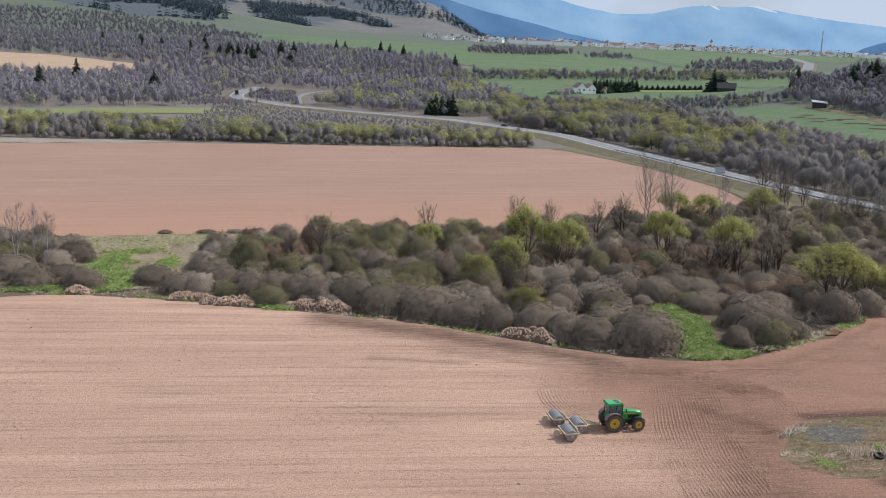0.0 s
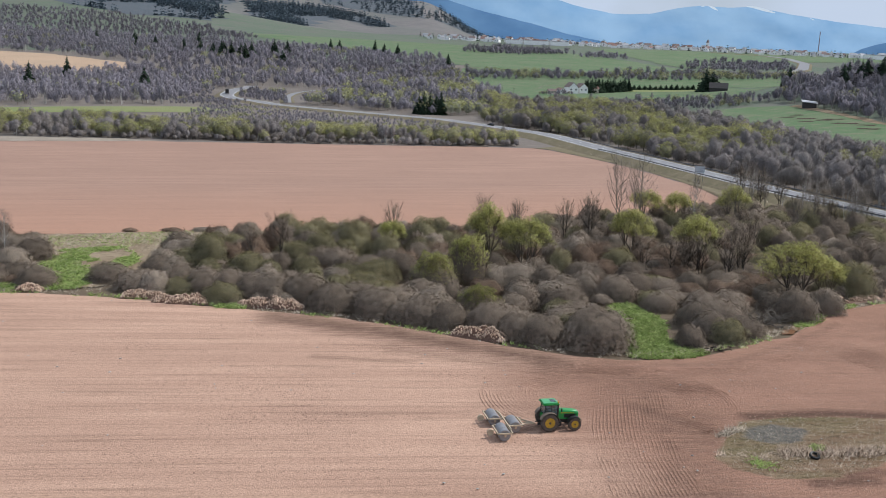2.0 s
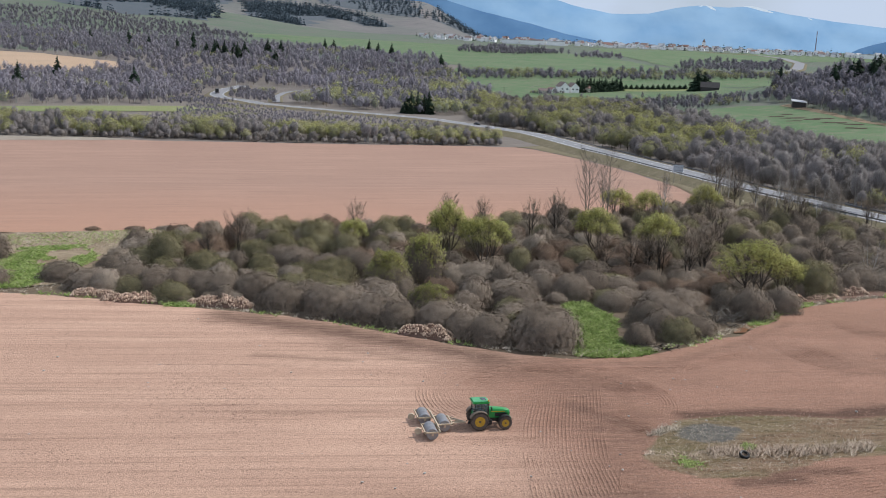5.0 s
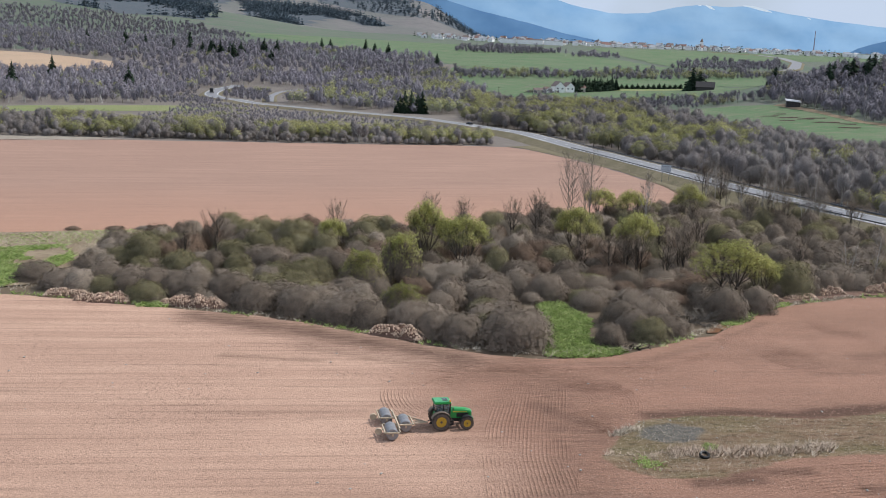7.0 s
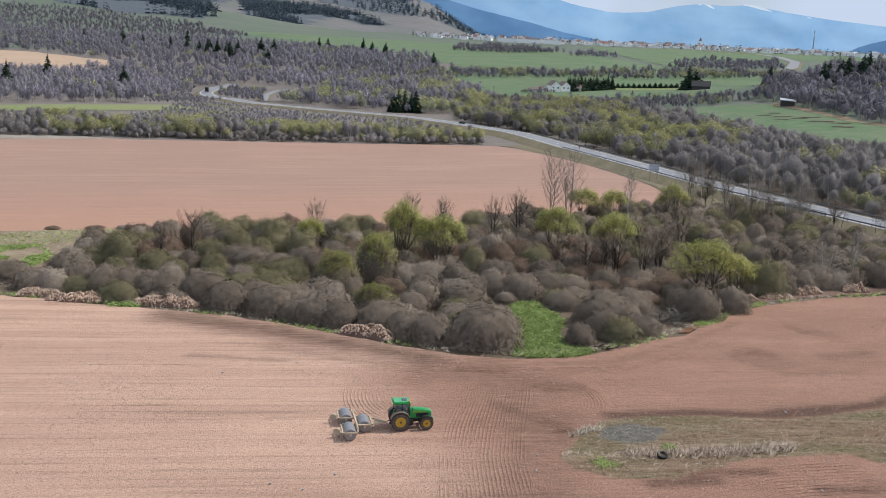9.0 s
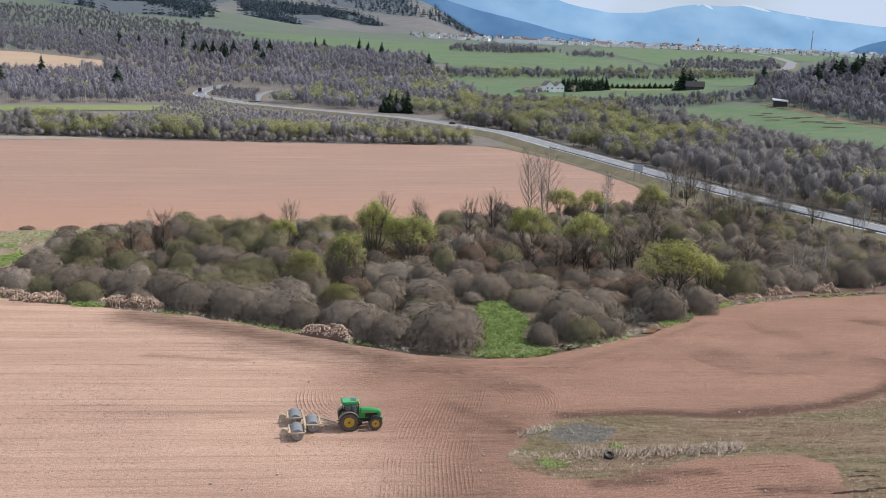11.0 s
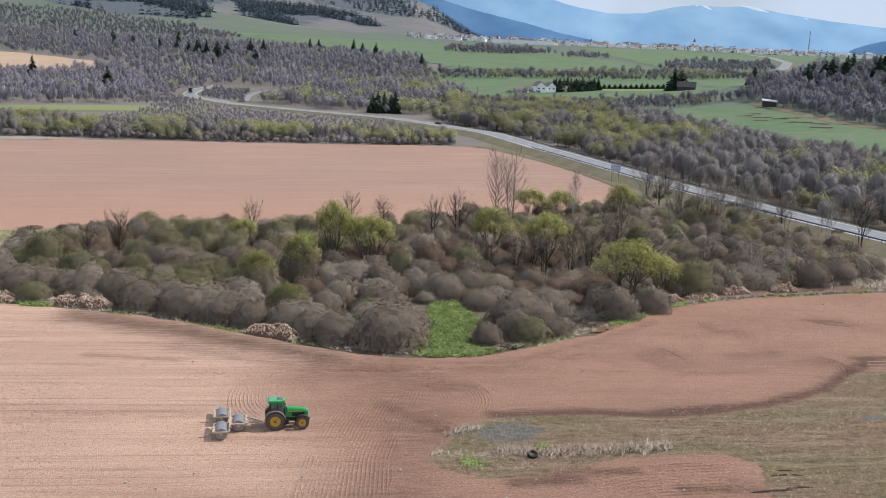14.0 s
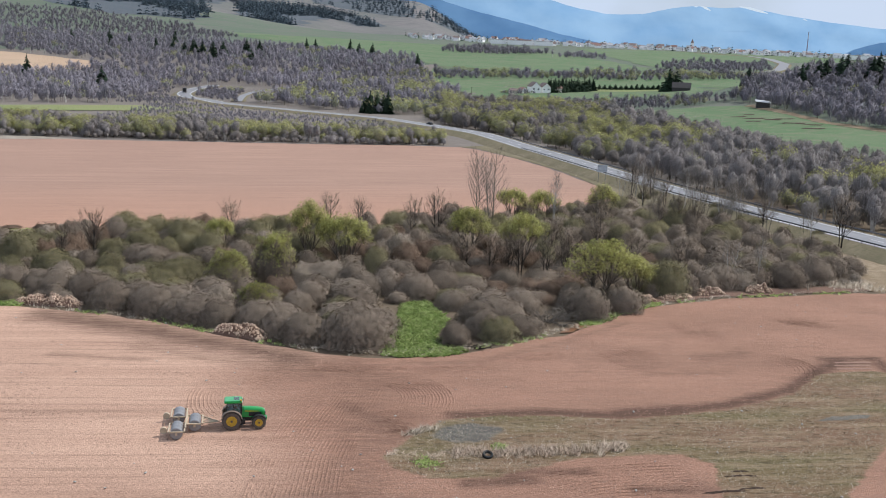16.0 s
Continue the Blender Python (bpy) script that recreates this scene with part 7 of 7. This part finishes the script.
def build_tractor(x, y, turn):
    root = thing("tractor", pose(x, y, 0.06, 0, 0, turn), "green farm tractor with yellow wheel rims pulling a roller", "tractor")
    for sy in (-1, 1):
        build_wheel(root, 0, sy * 0.95, 0.97, 0.6, 20, sy)
        build_wheel(root, 2.8, sy * 0.93, 0.71, 0.5, 18, sy)
        bm = bmesh.new()
        pts = []
        for i in range(13):
            a = math.radians(10 + 150 * i / 12)
            for r in (1.06, 1.10):
                for w in (0.62, 1.22):
                    pts.append(bm.verts.new((r * math.cos(a), sy * w, 0.97 + r * math.sin(a))))
        for i in range(12):
            k = i * 4
            for a, b in ((0, 1), (1, 3), (3, 2), (2, 0)):
                bm.faces.new((pts[k + a], pts[k + b], pts[k + 4 + b], pts[k + 4 + a]))
        bm.faces.new((pts[0], pts[1], pts[3], pts[2]))
        bm.faces.new((pts[48], pts[49], pts[51], pts[50]))
        bmesh.ops.recalc_face_normals(bm, faces=bm.faces)
        part("rear_fender", bm, "dusty", root, "rear fender coated with dust")
        bm = bmesh.new()
        pts = []
        for i in range(11):
            a = math.radians(25 + 140 * i / 10)
            for r in (0.79, 0.82):
                for w in (0.66, 1.17):
                    pts.append(bm.verts.new((2.8 + r * math.cos(a), sy * w, 0.71 + r * math.sin(a))))
        for i in range(10):
            k = i * 4
            for a, b in ((0, 1), (1, 3), (3, 2), (2, 0)):
                bm.faces.new((pts[k + a], pts[k + b], pts[k + 4 + b], pts[k + 4 + a]))
        part("front_fender", bm, "black", root)
        bm = bmesh.new()
        box(bm, (0.5, 0.3, 0.55), (1.15, sy * 0.75, 0.75), bevel=0.05)
        part("fuel_tank" if sy < 0 else "battery_box", bm, "black", root)
        bm = bmesh.new()
        for k in range(3):
            box(bm, (0.34, 0.22, 0.04), (0.98, sy * 0.92, 0.5 + 0.3 * k), bevel=0.01)
        part("step", bm, "black", root)
        bm = bmesh.new()
        rod(bm, (1.0, sy * 0.85, 2.45), (1.15, sy * 1.2, 2.5), 0.02)
        box(bm, (0.08, 0.2, 0.38), (1.16, sy * 1.27, 2.42), bevel=0.02)
        part("mirror", bm, "black", root)
        bm = bmesh.new()
        box(bm, (0.03, 0.05, 0.16), (3.41, sy * 0.28, 1.72), bevel=0.01)
        part("headlight", bm, "lamp", root)
    # bonnet: rounded, sloping to the nose
    bm = bmesh.new()
    secs = ((0.95, 0.44, 1.12, 2.16), (1.8, 0.43, 1.1, 2.12), (2.7, 0.41, 1.1, 2.03), (3.2, 0.38, 1.12, 1.92), (3.40, 0.31, 1.2, 1.78))
    rings = []
    for sx, hw, z0, z1 in secs:
        rings.append([bm.verts.new((sx, a, b)) for a, b in ((-hw, z0), (-hw, z1 - 0.24), (-hw * 0.86, z1 - 0.08), (-hw * 0.5, z1), (hw * 0.5, z1), (hw * 0.86, z1 - 0.08), (hw, z1 - 0.24), (hw, z0))])
    for p, q in zip(rings, rings[1:]):
        for i in range(8):
            bm.faces.new((p[i], p[(i + 1) % 8], q[(i + 1) % 8], q[i]))
    bm.faces.new(rings[0])
    bm.faces.new(rings[-1])
    bmesh.ops.recalc_face_normals(bm, faces=bm.faces)
    bonnet = part("bonnet", bm, "green", root, "glossy green bonnet")
    for sy in (-1, 1):
        bm = bmesh.new()
        box(bm, (1.3, 0.03, 0.42), (2.4, sy * 0.425, 1.42), (0, 2, sy * -2.0), bevel=0.01)
        part("side_grille", bm, "black", bonnet)
        bm = bmesh.new()
        box(bm, (1.5, 0.02, 0.07), (2.1, sy * 0.44, 1.76), (0, 3, sy * -2.0))
        part("stripe", bm, "yellow", bonnet, "yellow stripe")
    bm = bmesh.new()
    box(bm, (0.05, 0.5, 0.4), (3.41, 0, 1.42), bevel=0.02)
    part("front_grille", bm, "black", bonnet)
    bm = bmesh.new()
    box(bm, (2.5, 0.55, 0.55), (1.7, 0, 0.9), bevel=0.05)
    box(bm, (0.9, 0.7, 0.7), (0.2, 0, 0.95), bevel=0.05)
    part("chassis", bm, "black", root)
    bm = bmesh.new()
    rod(bm, (2.8, -0.75, 0.71), (2.8, 0.75, 0.71), 0.11)
    part("front_axle", bm, "green", root)
    bm = bmesh.new()
    rod(bm, (0, -0.75, 0.97), (0, 0.75, 0.97), 0.16)
    part("rear_axle", bm, "green", root)
    bm = bmesh.new()
    box(bm, (0.34, 0.7, 0.35), (3.48, 0, 0.85), bevel=0.05)
    part("front_weight", bm, "green", root)
    # cab
    bm = bmesh.new()
    box(bm, (1.55, 1.5, 0.5), (0.2, 0, 1.35), bevel=0.06)
    cab = part("cab", bm, "green", root, "green cab base")
    bm = bmesh.new()
    for cx, cy, tx in ((-0.55, -0.74, -0.45), (-0.55, 0.74, -0.45), (0.98, -0.72, 0.82), (0.98, 0.72, 0.82), (0.25, -0.78, 0.22), (0.25, 0.78, 0.22)):
        rod(bm, (cx, cy, 1.5), (tx, cy * 0.97, 2.8), 0.045, sides=6)
    part("pillars", bm, "black", cab)
    for size, at in (((1.3, 0.02, 1.15), (0.2, -0.76, 2.18)), ((1.3, 0.02, 1.15), (0.2, 0.76, 2.18)), ((0.02, 1.4, 1.15), (0.9, 0, 2.18)), ((0.02, 1.4, 1.1), (-0.5, 0, 2.2))):
        bm = bmesh.new()
        box(bm, size, at)
        part("window", bm, "glass", cab, "tinted window pane")
    bm = bmesh.new()
    box(bm, (0.5, 0.5, 0.12), (0.0, 0, 1.66), bevel=0.04)
    box(bm, (0.14, 0.5, 0.6), (-0.25, 0, 1.95), (0, -8, 0), bevel=0.05)
    part("driver_seat", bm, "black", cab)
    bm = bmesh.new()
    box(bm, (1.86, 1.66, 0.20), (0.16, 0, 2.88), bevel=0.07)
    roof = part("roof", bm, "green", cab, "green cab roof")
    bm = bmesh.new()
    box(bm, (1.62, 1.44, 0.10), (0.12, 0, 2.99), bevel=0.04)
    part("roof_panel", bm, "green_dusty", roof, "dusty pale green roof panel")
    bm = bmesh.new()
    box(bm, (0.55, 0.8, 0.03), (0.5, 0, 3.06), bevel=0.01)
    part("roof_hatch", bm, "glass", roof)
    bm = bmesh.new()
    rod(bm, (0.95, -0.62, 2.95), (0.95, -0.62, 3.16), 0.09, 0.07, 12)
    part("beacon", bm, "amber", roof, "amber warning beacon")
    bm = bmesh.new()
    for sy in (-0.55, -0.3, 0.3, 0.55):
        box(bm, (0.06, 0.16, 0.1), (1.1, sy, 2.86), bevel=0.01)
    part("work_lights", bm, "lamp", roof)
    bm = bmesh.new()
    rod(bm, (1.02, -0.58, 1.6), (1.02, -0.58, 2.75), 0.06, sides=12)
    rod(bm, (1.02, -0.58, 2.7), (0.95, -0.62, 2.92), 0.045, sides=12)
    part("exhaust", bm, "black", root)
    bm = bmesh.new()
    for sy in (-0.4, 0.4):
        rod(bm, (-0.3, sy, 0.75), (-1.15, sy * 1.05, 0.55), 0.05, sides=8)
    box(bm, (0.5, 0.25, 0.2), (-0.75, 0, 0.5), bevel=0.03)
    part("hitch", bm, "black", root)
    return root


build_tractor(19.4, 95.73, 12)


def build_drum(root, x, y):
    bm = bmesh.new()
    r, h = 0.62, 1.08
    lathe(bm, [(0.05, -h), (r - 0.06, -h), (r, -h + 0.05), (r, -h * 0.34), (r - 0.012, -h * 0.33), (r, -h * 0.32), (r, h * 0.32), (r - 0.012, h * 0.33), (r, h * 0.34), (r, h - 0.05), (r - 0.06, h), (0.05, h)], (x, y, r), sides=36)
    drum = part("drum", bm, "drum", root, "smooth worn steel drum")
    bm = bmesh.new()
    for sx in (-0.78, 0.78):
        box(bm, (0.13, 2.5, 0.16), (x + sx, y, 0.86), bevel=0.02)
    for sy in (-1.19, 1.19):
        box(bm, (1.7, 0.12, 0.16), (x, y + sy, 0.86), bevel=0.02)
        box(bm, (0.22, 0.1, 0.35), (x, y + sy, 0.68), bevel=0.02)
    part("gang_frame", bm, "beige", drum, "faded beige steel frame")
    bm = bmesh.new()
    rod(bm, (x, y - 1.22, r), (x, y + 1.22, r), 0.06)
    part("axle", bm, "steel", drum)


def build_roller(x, y, turn):
    root = thing("field_roller", pose(x, y, 0.05, 0, 0, turn), "three-gang steel field roller with beige frame", "roller")
    build_drum(root, -3.75, 0)
    build_drum(root, -5.45, -2.05)
    build_drum(root, -5.45, 2.05)
    bm = bmesh.new()
    for sy in (-0.9, 0.9):
        rod(bm, (-3.0, sy, 0.86), (-1.25, 0, 0.58), 0.07, sides=8)
        rod(bm, (-3.0, sy * 0.4, 0.86), (-1.6, 0, 0.62), 0.05, sides=8)
    part("drawbar", bm, "beige", root)
    bm = bmesh.new()
    for sy in (-1.3, 1.3):
        rod(bm, (-3.0, sy * 0.9, 0.9), (-4.7, sy, 0.9), 0.06, sides=8)
    box(bm, (0.14, 5.0, 0.16), (-4.62, 0, 0.98), bevel=0.02)
    part("main_beam", bm, "beige", root)
    for sy in (-2.6, 2.6):
        bm = bmesh.new()
        lathe(bm, [(0.16, -0.1), (0.33, -0.13), (0.37, -0.06), (0.37, 0.06), (0.33, 0.13), (0.16, 0.1)], (-6.75, sy * 0.78, 0.62), sides=20)
        wheel = part("transport_wheel", bm, "beige", root, "dusty raised transport wheel")
        bm = bmesh.new()
        rod(bm, (-6.75, sy * 0.78, 0.62), (-6.2, sy * 0.78, 0.86), 0.05, sides=8)
        part("wheel_arm", bm, "beige", wheel)


build_roller(19.4, 95.73, 12)


# ---- poles ----


def build_pole(x, y, h):
    root = thing("utility_pole", pose(x, y, float(land(np.array(x), np.array(y)))), "slim wooden utility pole", "pole")
    bm = bmesh.new()
    rod(bm, (0, 0, -0.3), (0, 0, h), 0.2, 0.13, 8)
    part("shaft", bm, "pole", root)
    bm = bmesh.new()
    box(bm, (1.8, 0.14, 0.16), (0, 0, h - 0.5), bevel=0.02)
    part("crossarm", bm, "pole", root)


for spot in ((62, 770, 10),):
    build_pole(*spot)
